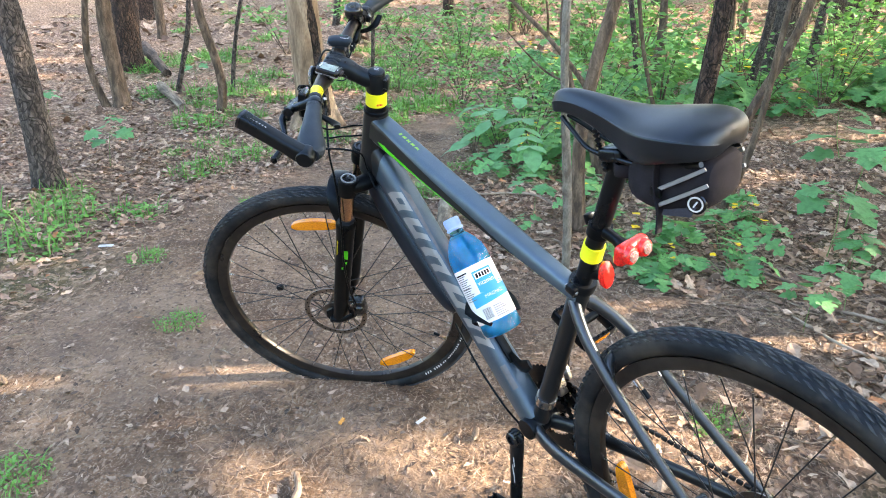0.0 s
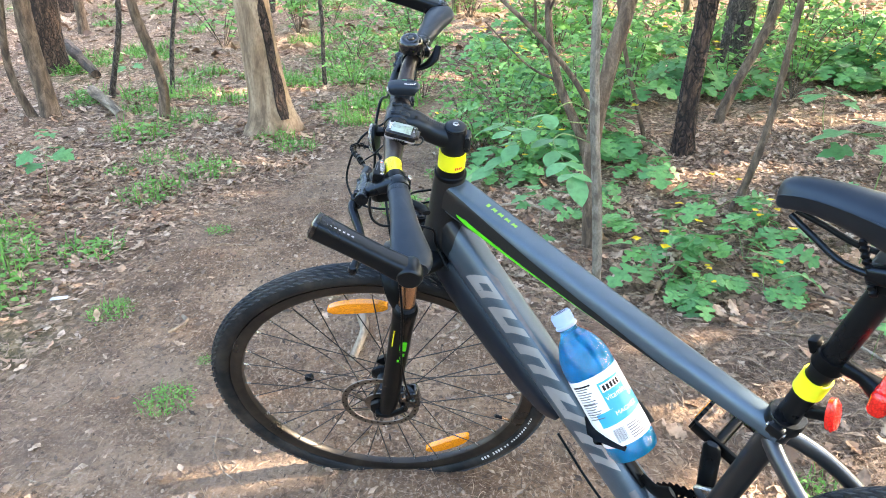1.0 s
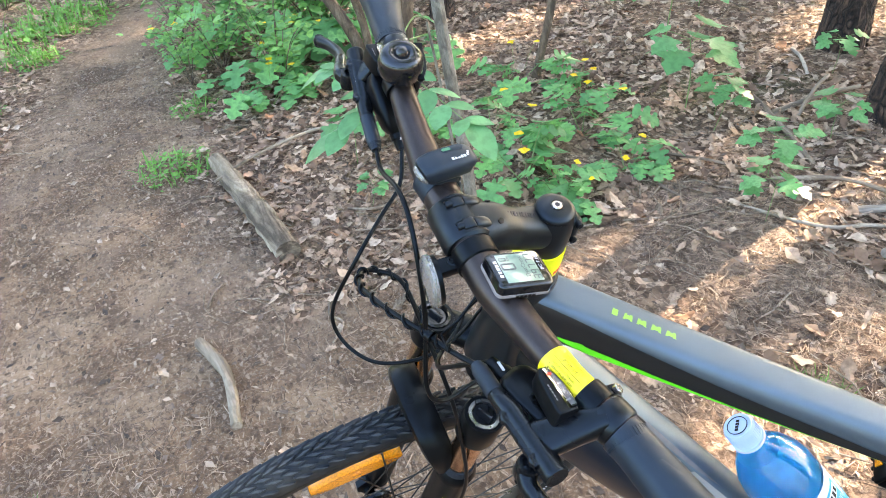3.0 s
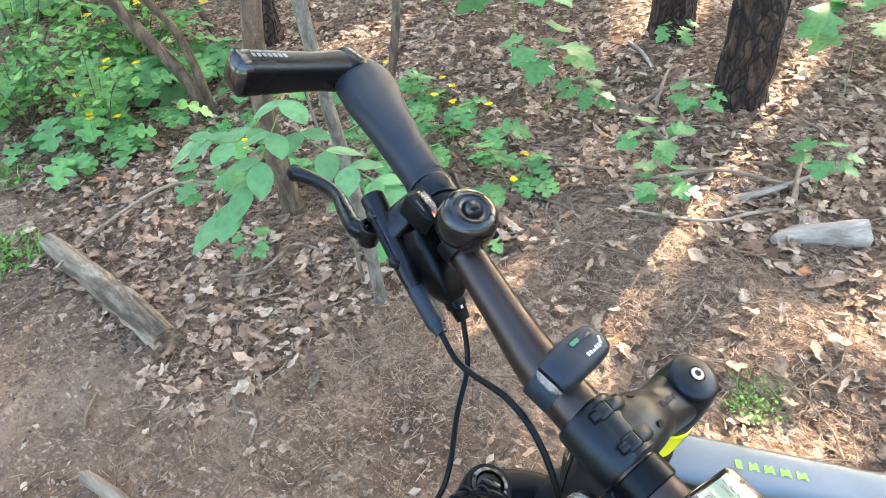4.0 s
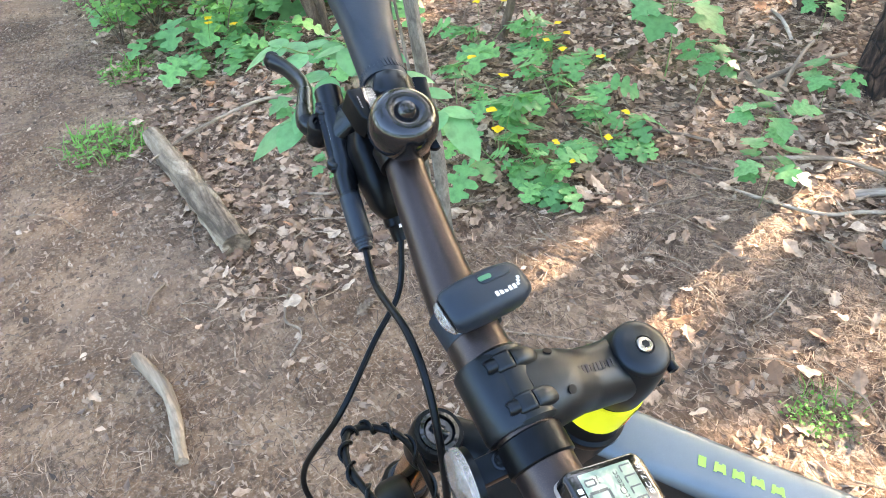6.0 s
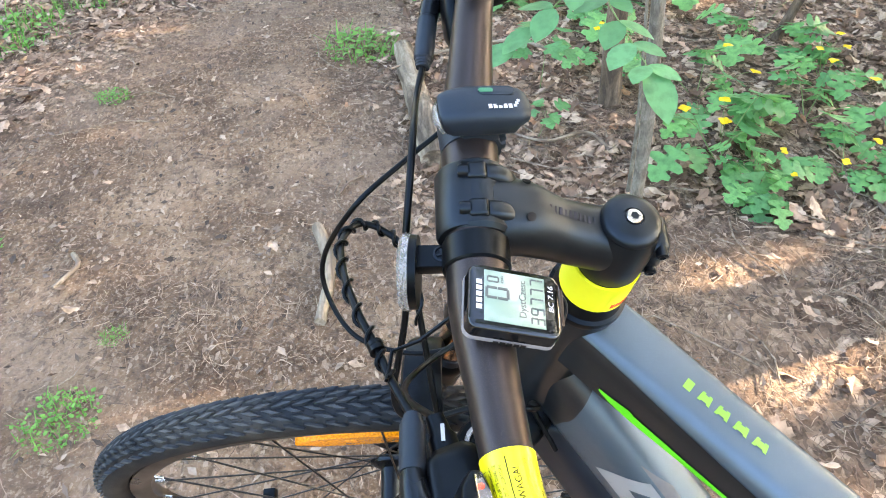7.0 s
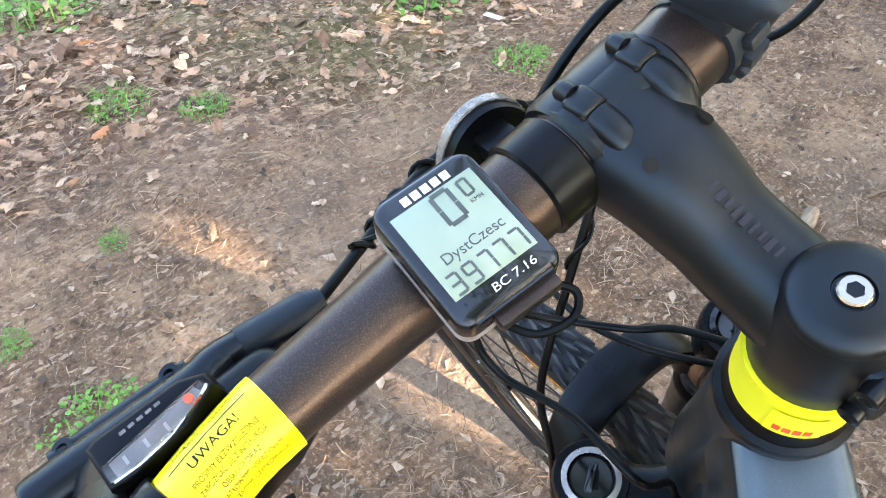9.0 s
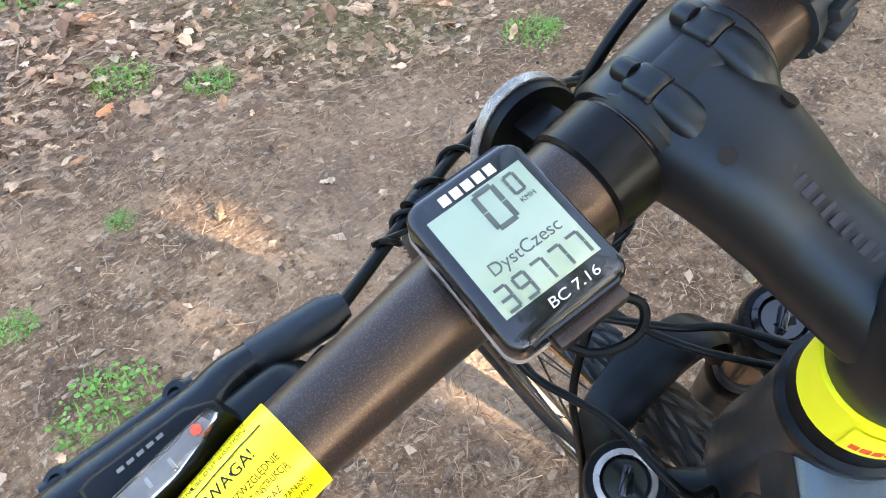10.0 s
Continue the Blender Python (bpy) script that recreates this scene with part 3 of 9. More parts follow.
tree("young_tree", -0.98, 5.57, 0.04, (0.0, 0.0), 0.06, 3.5, BARK_GREY, "thin upright sapling beyond the path", None, 15, 1.2, 2, "saplings")
tree("young_tree", 0.605, 0.93, 0.033, (-0.03, 0.0), 0.03, 4.0, BARK_STEM, "smooth grey-green sapling stem", None, 16, 1.15, 2, "saplings")
tree("young_tree", 0.70, 1.50, 0.060, (0.03, 0.0), 0.06, 4.5, BARK_TAN, "brown crooked young trunk behind a pale stem", None, 17, 1.2, 3, "saplings")
tree("young_tree", 2.05, 3.86, 0.068, (0.28, 0.0), 0.05, 4.5, BARK_TAN, "leaning mossy grey young trunk", None, 18, 1.2, 3, "saplings")
tree("young_tree", 1.44, 1.92, 0.034, (0.16, 0.02), 0.05, 3.5, BARK_TAN, "thin leaning stem among yellow flowers", None, 19, 1.2, 3, "saplings")
tree("young_tree", 1.41, 3.40, 0.030, (-0.22, 0.0), 0.05, 3.5, BARK_TAN, "thin leaning stem in the undergrowth", None, 20, 1.2, 2, "saplings")


def forked_shrub():
    """Two leaning stems from one foot, with side twigs."""
    x, y = 0.90, 2.45
    ob = thing("forked_shrub", Matrix.Translation((x, y, ground_z(x, y))), "bare forked brown shrub stems leaning over the path", "shrub")
    for pts, r in (([(0, 0, -0.05), (-0.07, 0.02, 0.22), (-0.20, 0.10, 0.52), (-0.26, 0.16, 0.85), (-0.24, 0.2, 1.3), (-0.3, 0.3, 2.1)], 0.030), ([(0.01, 0.0, -0.05), (-0.03, -0.02, 0.30), (-0.12, -0.04, 0.52), (-0.34, 0.02, 0.78), (-0.62, 0.12, 1.05), (-1.0, 0.3, 1.6)], 0.020)):
        bm = bmesh.new()
        line = smooth_line(pts, 7)
        tube(bm, line, [r, r * 0.8, r * 0.55, r * 0.2], 12)
        for v in bm.verts:
            v.co += Vector((1, 1, 0)) * 0.10 * r * noise.noise(v.co * 30)
        part("stem", bm, BARK_TAN, ob)
    for a, b, c in (((-0.20, 0.10, 0.52), (-0.36, 0.12, 0.60), (-0.58, 0.10, 0.82)), ((-0.26, 0.16, 0.85), (-0.2, 0.1, 1.0), (-0.05, 0.02, 1.2)), ((-0.34, 0.02, 0.78), (-0.36, -0.08, 0.95), (-0.42, -0.12, 1.3))):
        bm = bmesh.new()
        tube(bm, smooth_line([a, b, c], 5), [0.008, 0.003], 8)
        part("twig", bm, BARK_TAN, ob)


forked_shrub()
for x, y, d, lx, bd, mat, lab, sd in ((2.71, 6.95, 0.085, -0.05, 0.04, BARK_TAN, "slim brown trunk rising from green undergrowth", 31), (3.82, 11.0, 0.12, 0.02, 0.03, BARK_GREY, "slim grey trunk far off in the wood", 32),
                                      (3.77, 10.1, 0.11, 0.03, 0.03, BARK_TAN, "slim brown trunk far off in the wood", 33), (2.35, 4.9, 0.070, 0.13, 0.05, BARK_GREY, "pale grey trunk leaning in the undergrowth", 34),
                                      (3.56, 6.8, 0.105, 0.13, 0.04, BARK_GREY, "leaning grey trunk among yellow flowers", 35), (4.38, 9.6, 0.16, 0.25, 0.05, BARK_PINE, "dark leaning trunk far off in the wood", 36),
                                      (1.67, 5.44, 0.075, -0.05, 0.05, BARK_TAN, "slim crooked brown trunk in green undergrowth", 37), (1.50, 5.35, 0.05, -0.10, 0.05, BARK_GREY, "thin grey trunk in green undergrowth", 38),
                                      (0.35, 11.2, 0.13, 0.02, 0.04, BARK_TAN, "slim brown trunk beyond the bushes", 39), (-0.9, 13.2, 0.20, 0.0, 0.02, BARK_PINE, "dark pine trunk far down the path", 40),
                                      (-4.9, 9.4, 0.13, 0.02, 0.03, BARK_TAN, "slim tan trunk in far leaf litter", 41), (6.2, 11.5, 0.17, 0.08, 0.03, BARK_PINE, "dark trunk far off in the wood", 42),
                                      (5.3, 13.6, 0.22, -0.03, 0.02, BARK_GREY, "grey trunk far off in the wood", 43), (-2.7, 11.4, 0.12, 0.05, 0.04, BARK_GREY, "slim grey trunk beyond the path", 44), (4.6, 3.4, 0.13, 0.05, 0.03, BARK_GREY, "grey trunk in the shady litter", 45)):
    tree("tree", x, y, d, (lx, 0.0), bd, 7.0, mat, lab, CR, sd, 1.25, 3)

# ---- undergrowth ----
GREEN_LOBED = leafy("celandine_leaf", [(0.0, (0.070, 0.236, 0.078)), (0.5, (0.104, 0.335, 0.112)), (1.0, (0.175, 0.450, 0.130))], 0.5, 0.35)
GREEN_LEAFLET = leafy("leaflet", [(0.0, (0.085, 0.268, 0.101)), (0.5, (0.110, 0.329, 0.132)), (1.0, (0.150, 0.403, 0.171))], 0.42, 0.35, "object")
GREEN_MAPLE = leafy("maple_leaf", [(0.0, (0.072, 0.244, 0.078)), (0.5, (0.099, 0.320, 0.109)), (1.0, (0.143, 0.397, 0.139))], 0.48, 0.35, "object")
GREEN_SHRUB = leafy("shrub_leaf", [(0.0, (0.080, 0.240, 0.055)), (0.5, (0.140, 0.360, 0.085)), (1.0, (0.220, 0.490, 0.110))], 0.5, 0.35)
GREEN_GRASS = leafy("grass_blade", [(0.0, (0.077, 0.240, 0.035)), (0.5, (0.121, 0.324, 0.056)), (1.0, (0.187, 0.408, 0.084))], 0.5, 0.3)
PETAL = leafy("yellow_petal", [(0.0, (0.75, 0.50, 0.005)), (1.0, (0.85, 0.62, 0.01))], 0.5, 0.25)
STALK = surf("green_stalk", (0.10, 0.19, 0.05), (0.16, 0.24, 0.08), 40, 0.55)
TWIG = bark("twig_bark", (0.05, 0.036, 0.026), (0.13, 0.10, 0.075), (0.22, 0.18, 0.14), 60, 0.3, 0.002)


def half_leaf(kind):
    """Half an outline, base to tip: (along, aside)."""
    if kind == "leaflet":
        return [(0.0, 0.0), (0.08, 0.13), (0.22, 0.25), (0.40, 0.31), (0.58, 0.305), (0.76, 0.23), (0.90, 0.11), (1.0, 0.0)]
    if kind == "lobed":
        return [(0.0, 0.0), (0.02, 0.10), (0.04, 0.28), (0.14, 0.38), (0.24, 0.33), (0.27, 0.12), (0.34, 0.10), (0.37, 0.34), (0.48, 0.50), (0.58, 0.44), (0.60, 0.17), (0.67, 0.14), (0.72, 0.34), (0.83, 0.37), (0.87, 0.19), (0.95, 0.17), (1.0, 0.0)]
    if kind == "maple":
        return [(0.0, 0.0), (-0.06, 0.20), (0.02, 0.48), (0.16, 0.42), (0.20, 0.30), (0.36, 0.60), (0.52, 0.62), (0.50, 0.42), (0.56, 0.28), (0.72, 0.34), (0.82, 0.20), (1.0, 0.0)]
    if kind == "dead":
        return [(0.0, 0.0), (0.18, 0.16), (0.36, 0.12), (0.60, 0.28), (0.86, 0.17), (1.0, 0.0)]
    if kind == "oak":
        return [(0.0, 0.0), (0.10, 0.07), (0.18, 0.20), (0.30, 0.13), (0.42, 0.30), (0.54, 0.19), (0.68, 0.34), (0.80, 0.20), (0.92, 0.17), (1.0, 0.0)]
    return [(0.0, 0.0), (0.2, 0.24), (0.5, 0.32), (0.8, 0.20), (1.0, 0.0)]


class Leaves:
    """Gathers leaves of one sort into one mesh."""

    def __init__(self, kind):
        self.half, self.V, self.F = half_leaf(kind), [], []

    def add(self, m, size, fold=0.25, droop=0.25, width=1.0, curl=0.0):
        h = self.half
        mid = [a for a, _ in h]
        k = len(self.V)
        for a in mid:
            self.V.append(m @ Vector((a * size, 0, -droop * a * a * size)))
        for s in (1, -1):
            for a, b in h[1:-1]:
                z = -droop * a * a + fold * b + curl * b * math.sin(a * 7 + s)
                self.V.append(m @ Vector((a * size, s * b * size * width, z * size)))
        n = len(h)
        for j, s in enumerate((1, -1)):
            o = k + n + j * (n - 2)
            out = [k] + [o + i for i in range(n - 2)] + [k + n - 1]
            inner = [k + i for i in range(n - 2, 0, -1)]
            f = out + inner
            # strips between the rim and the midrib
            for i in range(n - 1):
                a0, a1 = k + i, k + i + 1
                b0 = k if i == 0 else o + i - 1
                b1 = k + n - 1 if i == n - 2 else o + i
                q = [a0, a1, b1, b0]
                q = [v for i2, v in enumerate(q) if v not in q[:i2]]
                if len(q) > 2:
                    self.F.append(q if s > 0 else q[::-1])

    def mesh(self, name):
        return from_lists(name, self.V, self.F)


def heading(p, yaw, pitch, roll=0.0):
    """A leaf's pose: x along it, z its upper side."""
    return Matrix.Translation(p) @ Matrix.Rotation(yaw, 4, "Z") @ Matrix.Rotation(-pitch, 4, "Y") @ Matrix.Rotation(roll, 4, "X")


def celandine(seed, size=0.26, count=16, flowers=5):
    """A clump of lobed compound leaves with small yellow flowers."""
    rng = random.Random(seed)
    ob = thing("celandine_plant", Matrix(), "green celandine with lobed leaves and small yellow flowers", "plant", "celandine plants")
    lv, st, fl = Leaves("lobed"), bmesh.new(), Leaves("oval")
    for i in range(count):
        a = i * 2.4 + rng.uniform(-0.3, 0.3)
        out = size * rng.uniform(0.25, 0.95)
        h = size * rng.uniform(0.35, 0.85) * (1.1 - 0.5 * out / size)
        tip = Vector((math.cos(a) * out, math.sin(a) * out, h))
        mid = tip * 0.55 + Vector((0, 0, h * 0.22))
        tube(st, smooth_line([(0, 0, -0.01), mid, tip], 3), [0.0022, 0.0012], 5)
        ls = size * rng.uniform(0.42, 0.64)
        lv.add(heading(tip, a, rng.uniform(-0.5, 0.05), rng.uniform(-0.3, 0.3)), ls, 0.12, 0.30, 1.0, 0.06)
        for s in (1, -1):
            for f, k in ((0.80, 0.72), (0.62, 0.55)):
                q = Vector((0, 0, -0.0)).lerp(tip, f) + Vector((0, 0, h * 0.10 * (1 - f) * 4))
                lv.add(heading(q, a + s * rng.uniform(0.9, 1.3), rng.uniform(-0.4, 0.1), rng.uniform(-0.3, 0.3)), ls * k, 0.12, 0.3, 1.0, 0.06)
    for i in range(flowers):
        a = rng.uniform(0, 6.28)
        p = Vector((math.cos(a), math.sin(a), 0)) * size * rng.uniform(0.2, 0.85) + Vector((0, 0, size * rng.uniform(0.7, 0.98)))
        tube(st, smooth_line([p * 0.4, p * 0.75 + Vector((0, 0, 0.02)), p], 3), 0.0009, 4)
        for k in range(4):
            fl.add(heading(p, a + k * math.pi / 2, rng.uniform(0.0, 0.5)), rng.uniform(0.018, 0.025), 0.1, 0.2, 1.6)
    part("stalk", st, STALK, ob)["kind"] = "stuff"
    piece("foliage", lv.mesh("foliage"), GREEN_LOBED, ob)["kind"] = "stuff"
    if flowers:
        piece("blossom", fl.mesh("blossom"), PETAL, ob)["kind"] = "stuff"
    return ob


def maple(seed, size=0.34, tiers=3):
    """A thin upright seedling with pairs of broad lobed leaves."""
    rng = random.Random(seed)
    ob = thing("maple_seedling", Matrix(), "young maple seedling with broad pale green leaves", "plant", "maple seedlings")
    st = bmesh.new()
    top = Vector((rng.uniform(-0.05, 0.05), rng.uniform(-0.05, 0.05), size))
    tube(st, smooth_line([(0, 0, -0.01), top * 0.5 + Vector((0.01, 0.01, 0)), top], 4), [0.0034, 0.0018], 6)
    for i in range(tiers):
        p = top * (0.70 + 0.30 * (i + 1) / tiers)
        for k in range(2 + (i == tiers - 1) * 2):
            a = i * 1.57 + k * (math.pi if i < tiers - 1 else math.pi / 2) + rng.uniform(-0.3, 0.3)
            ln = size * rng.uniform(0.22, 0.46)
            q = p + Vector((math.cos(a) * ln, math.sin(a) * ln, ln * 0.25))
            tube(st, [p, q], 0.0012, 4)
            lv = Leaves("maple")
            lv.add(heading(q, a, rng.uniform(-0.22, 0.08), rng.uniform(-0.2, 0.2)), size * rng.uniform(0.34, 0.48), 0.10, 0.22, 0.95, 0.05)
            piece("leaf", lv.mesh("leaf"), GREEN_MAPLE, ob)
    part("stem", st, STALK, ob)["kind"] = "stuff"
    return ob


def grass_tuft(seed, size=0.13, count=150, spread=0.14):
    rng = random.Random(seed)
    V, Fc = [], []
    for i in range(count):
        a, r = rng.uniform(0, 6.28), spread * math.sqrt(rng.random())
        p = Vector((math.cos(a) * r, math.sin(a) * r, -0.005))
        b = rng.uniform(0, 6.28)
        d = Vector((math.cos(b), math.sin(b), 0))
        w = Vector((-d.y, d.x, 0)) * rng.uniform(0.0012, 0.0034)
        h = size * rng.uniform(0.12, 1.0) ** 1.6 + 0.012
        ln = h * rng.uniform(0.3, 1.0)
        k = len(V)
        for f, ww in ((0, 1.0), (0.5, 0.9), (0.85, 0.55)):
            c = p + d * ln * f * f + Vector((0, 0, h * (f - 0.25 * f * f * ln / h)))
            V += [c + w * ww, c - w * ww]
        V.append(p + d * ln + Vector((0, 0, h * 0.76)))
        Fc += [(k, k + 1, k + 3, k + 2), (k + 2, k + 3, k + 5, k + 4), (k + 4, k + 5, k + 6)]
    ob = thing("grass_tuft", Matrix(), "low tuft of bright green grass and weeds on the dirt", "grass", "grass tufts")
    piece("grass", from_lists("grass", V, Fc), GREEN_GRASS, ob)["kind"] = "stuff"
    lv = Leaves("oval")
    for i in range(int(count * 1.4)):
        a, r = rng.uniform(0, 6.28), spread * 1.15 * rng.random() ** 0.62
        lv.add(heading((math.cos(a) * r, math.sin(a) * r, rng.uniform(0.004, size * 0.42) * (1.25 - r / spread)), rng.uniform(0, 6.28), rng.uniform(-0.2, 0.6), rng.uniform(-0.4, 0.4)), rng.uniform(0.012, 0.030), 0.15, 0.2, 1.2)
    piece("foliage", lv.mesh("foliage"), GREEN_GRASS, ob)["kind"] = "stuff"
    return ob


def shrub(seed, size=0.55, twigs=9, per=26):
    """A low shrub of thin twigs with many small leaves."""
    rng = random.Random(seed)
    ob = thing("shrub", Matrix(), "low green shrub with many small leaves", "shrub", "shrubs")
    lv, st = Leaves("oval"), bmesh.new()
    for i in range(twigs):
        a = i * 2.4 + rng.uniform(-0.4, 0.4)
        out = size * rng.uniform(0.2, 0.75)
        tip = Vector((math.cos(a) * out, math.sin(a) * out, size * rng.uniform(0.5, 1.1)))
        ln = smooth_line([(0, 0, -0.02), tip * 0.5 + Vector((0, 0, size * 0.12)), tip], 5)
        tube(st, ln, [0.004, 0.0012], 5)
        for k in range(per):
            p = ln[rng.randrange(3, len(ln))] + Vector((rng.gauss(0, 0.05), rng.gauss(0, 0.05), rng.gauss(0, 0.035))) * size / 0.55
            lv.add(heading(p, rng.uniform(0, 6.28), rng.uniform(-0.5, 0.4), rng.uniform(-0.5, 0.5)), rng.uniform(0.025, 0.050) * size / 0.5, 0.15, 0.2, 1.25)
    part("twig", st, TWIG, ob)["kind"] = "stuff"
    piece("foliage", lv.mesh("foliage"), GREEN_SHRUB, ob)["kind"] = "stuff"
    return ob


def scatter(makers, places, seed, low, high):
    """One copy of a random original at each place; the originals stand at the first places."""
    rng = random.Random(seed)
    used = []
    for i, (x, y, *sc) in enumerate(places):
        k = sc[0] if sc else rng.uniform(low, high)
        m = Matrix.Translation((x, y, ground_z(x, y))) @ Matrix.Rotation(rng.uniform(0, 6.28), 4, "Z")
        if i < len(makers):
            ob = makers[i]
            ob.matrix_world = m
            ob.scale = (k, k, k)
        else:
            ob = copy_thing(makers[rng.randrange(len(makers))], m)
            ob.scale = (k, k, k)
        used.append(ob)
    return used


cel = [celandine(1, 0.27, 5, 3), celandine(2, 0.25, 5, 2), celandine(3, 0.29, 6, 3), celandine(4, 0.22, 5, 0)]
spots = [(0.92, 1.16, 0.85), (1.28, 1.36, 0.8), (0.93, 0.97, 0.5), (1.17, 2.40, 1.1), (1.46, 1.62, 0.7), (1.30, 1.85, 0.8), (0.98, 1.50, 0.8), (0.62, 2.45, 1.0), (0.85, 2.10, 0.9), (0.45, 2.90, 1.1), (0.75, 1.75, 0.6),
         (1.22, 1.03, 0.7), (1.30, 0.99, 0.4), (0.62, 2.75, 1.0), (1.00, 3.05, 1.1), (0.40, 2.42, 0.8), (0.75, 3.4, 1.2), (0.25, 3.3, 1.0)]
rng = random.Random(11)
while len(spots) < 120:
    y = rng.uniform(2.8, 9.5)
    x = rng.uniform(0.6, 1.0 + 0.85 * y)
    if noise.noise(Vector((x * 0.5, y * 0.5, 4.0))) > -0.22 and path_mask(x, y) < 0.3 and not (x > 1.1 and y < 4.4):
        spots.append((x, y, rng.uniform(0.9, 1.7)))
scatter(cel, spots, 5, 0.8, 1.2)
map_ = [maple(1), maple(2, 0.30, 2), maple(3, 0.38, 3)]
spots = [(1.68, 1.27, 0.80), (1.67, 1.11, 0.5), (1.34, 0.56, 0.38), (1.91, 0.82, 0.45), (1.54, 0.74, 0.42), (1.92, 1.68, 1.0), (1.75, 1.19, 0.4), (1.80, 0.33, 0.45), (2.75, 0.62, 0.9), (2.46, 0.54, 0.8), (2.31, 1.16, 0.4), (0.50, 1.62, 0.45), (0.43, 1.32, 0.35),
         (2.6, 2.2, 1.0), (3.0, 1.3, 0.9), (3.2, 2.6, 1.0), (2.5, 3.2, 1.0), (2.95, 0.25, 0.8), (-1.95, 2.34, 0.62), (-2.7, 5.4, 0.7), (-2.4, 3.3, 0.35), (-3.3, 3.9, 0.5)]
scatter(map_, spots, 6, 0.8, 1.1)
gr = [grass_tuft(1, 0.11, 110, 0.15), grass_tuft(2, 0.09, 90, 0.13), grass_tuft(3, 0.12, 130, 0.18)]
spots = [(-1.70, 1.44, 1.1), (-1.39, 1.54, 1.1), (-1.62, 1.10, 1.2), (-1.40, 2.34, 1.0), (-1.22, 2.68, 0.9), (-0.67, 0.40, 0.40), (-0.08, 2.05, 0.95), (-0.84, 3.24, 0.9), (-0.72, -0.38, 0.45), (-1.06, 0.96, 0.4), (-2.20, 0.07, 1.0), (-2.05, 1.25, 1.2),
         (-1.58, 0.05, 0.42), (-1.42, 0.20, 0.40), (-1.12, -0.17, 0.2), (-1.00, -0.43, 0.25), (-1.05, 1.04, 0.2), (-0.62, 0.62, 0.16), (0.95, 0.04, 0.38), (-1.9, 1.75, 0.9), (-2.3, 1.5, 1.0), (-2.6, 0.9, 1.0),
         (-1.0, 3.5, 0.8), (-0.55, 3.9, 0.9), (-1.6, 3.0, 0.8), (0.10, 2.65, 0.8), (-1.75, 2.75, 0.6), (-0.9, 1.75, 0.35), (0.30, 3.4, 0.9), (-2.4, 0.5, 0.9)]
rng = random.Random(12)
while len(spots) < 150:
    y = rng.uniform(3.5, 13.0)
    x = rng.uniform(-0.6 * y, 0.6 + 0.25 * y)
    if path_mask(x, y) < 0.4 and noise.noise(Vector((x * 0.6, y * 0.6, 1.0))) > -0.05:
        spots.append((x, y, rng.uniform(0.8, 1.7)))
scatter(gr, spots, 7, 0.8, 1.1)
sh = [shrub(1), shrub(2, 0.50, 8, 24), shrub(3, 0.65, 11, 28)]
spots = [(0.50, 2.60, 0.8), (0.32, 3.05, 0.9), (0.88, 3.12, 0.9), (0.15, 2.95, 0.6), (0.55, 3.75, 1.0), (1.05, 3.8, 1.1), (-0.05, 4.9, 1.0), (0.6, 4.9, 1.3), (-0.7, 5.4, 0.9), (0.25, 3.75, 0.8), (1.6, 4.6, 1.2), (2.4, 4.7, 1.2)]
rng = random.Random(13)
while len(spots) < 52:
    y = rng.uniform(4.5, 15.0)
    x = rng.uniform(-0.45 * y, 0.95 * y)
    if path_mask(x, y) < 0.3 and (x > -0.6 or rng.random() < 0.35):
        spots.append((x, y, rng.uniform(0.9, 1.9)))
scatter(sh, spots, 8, 0.8, 1.2)


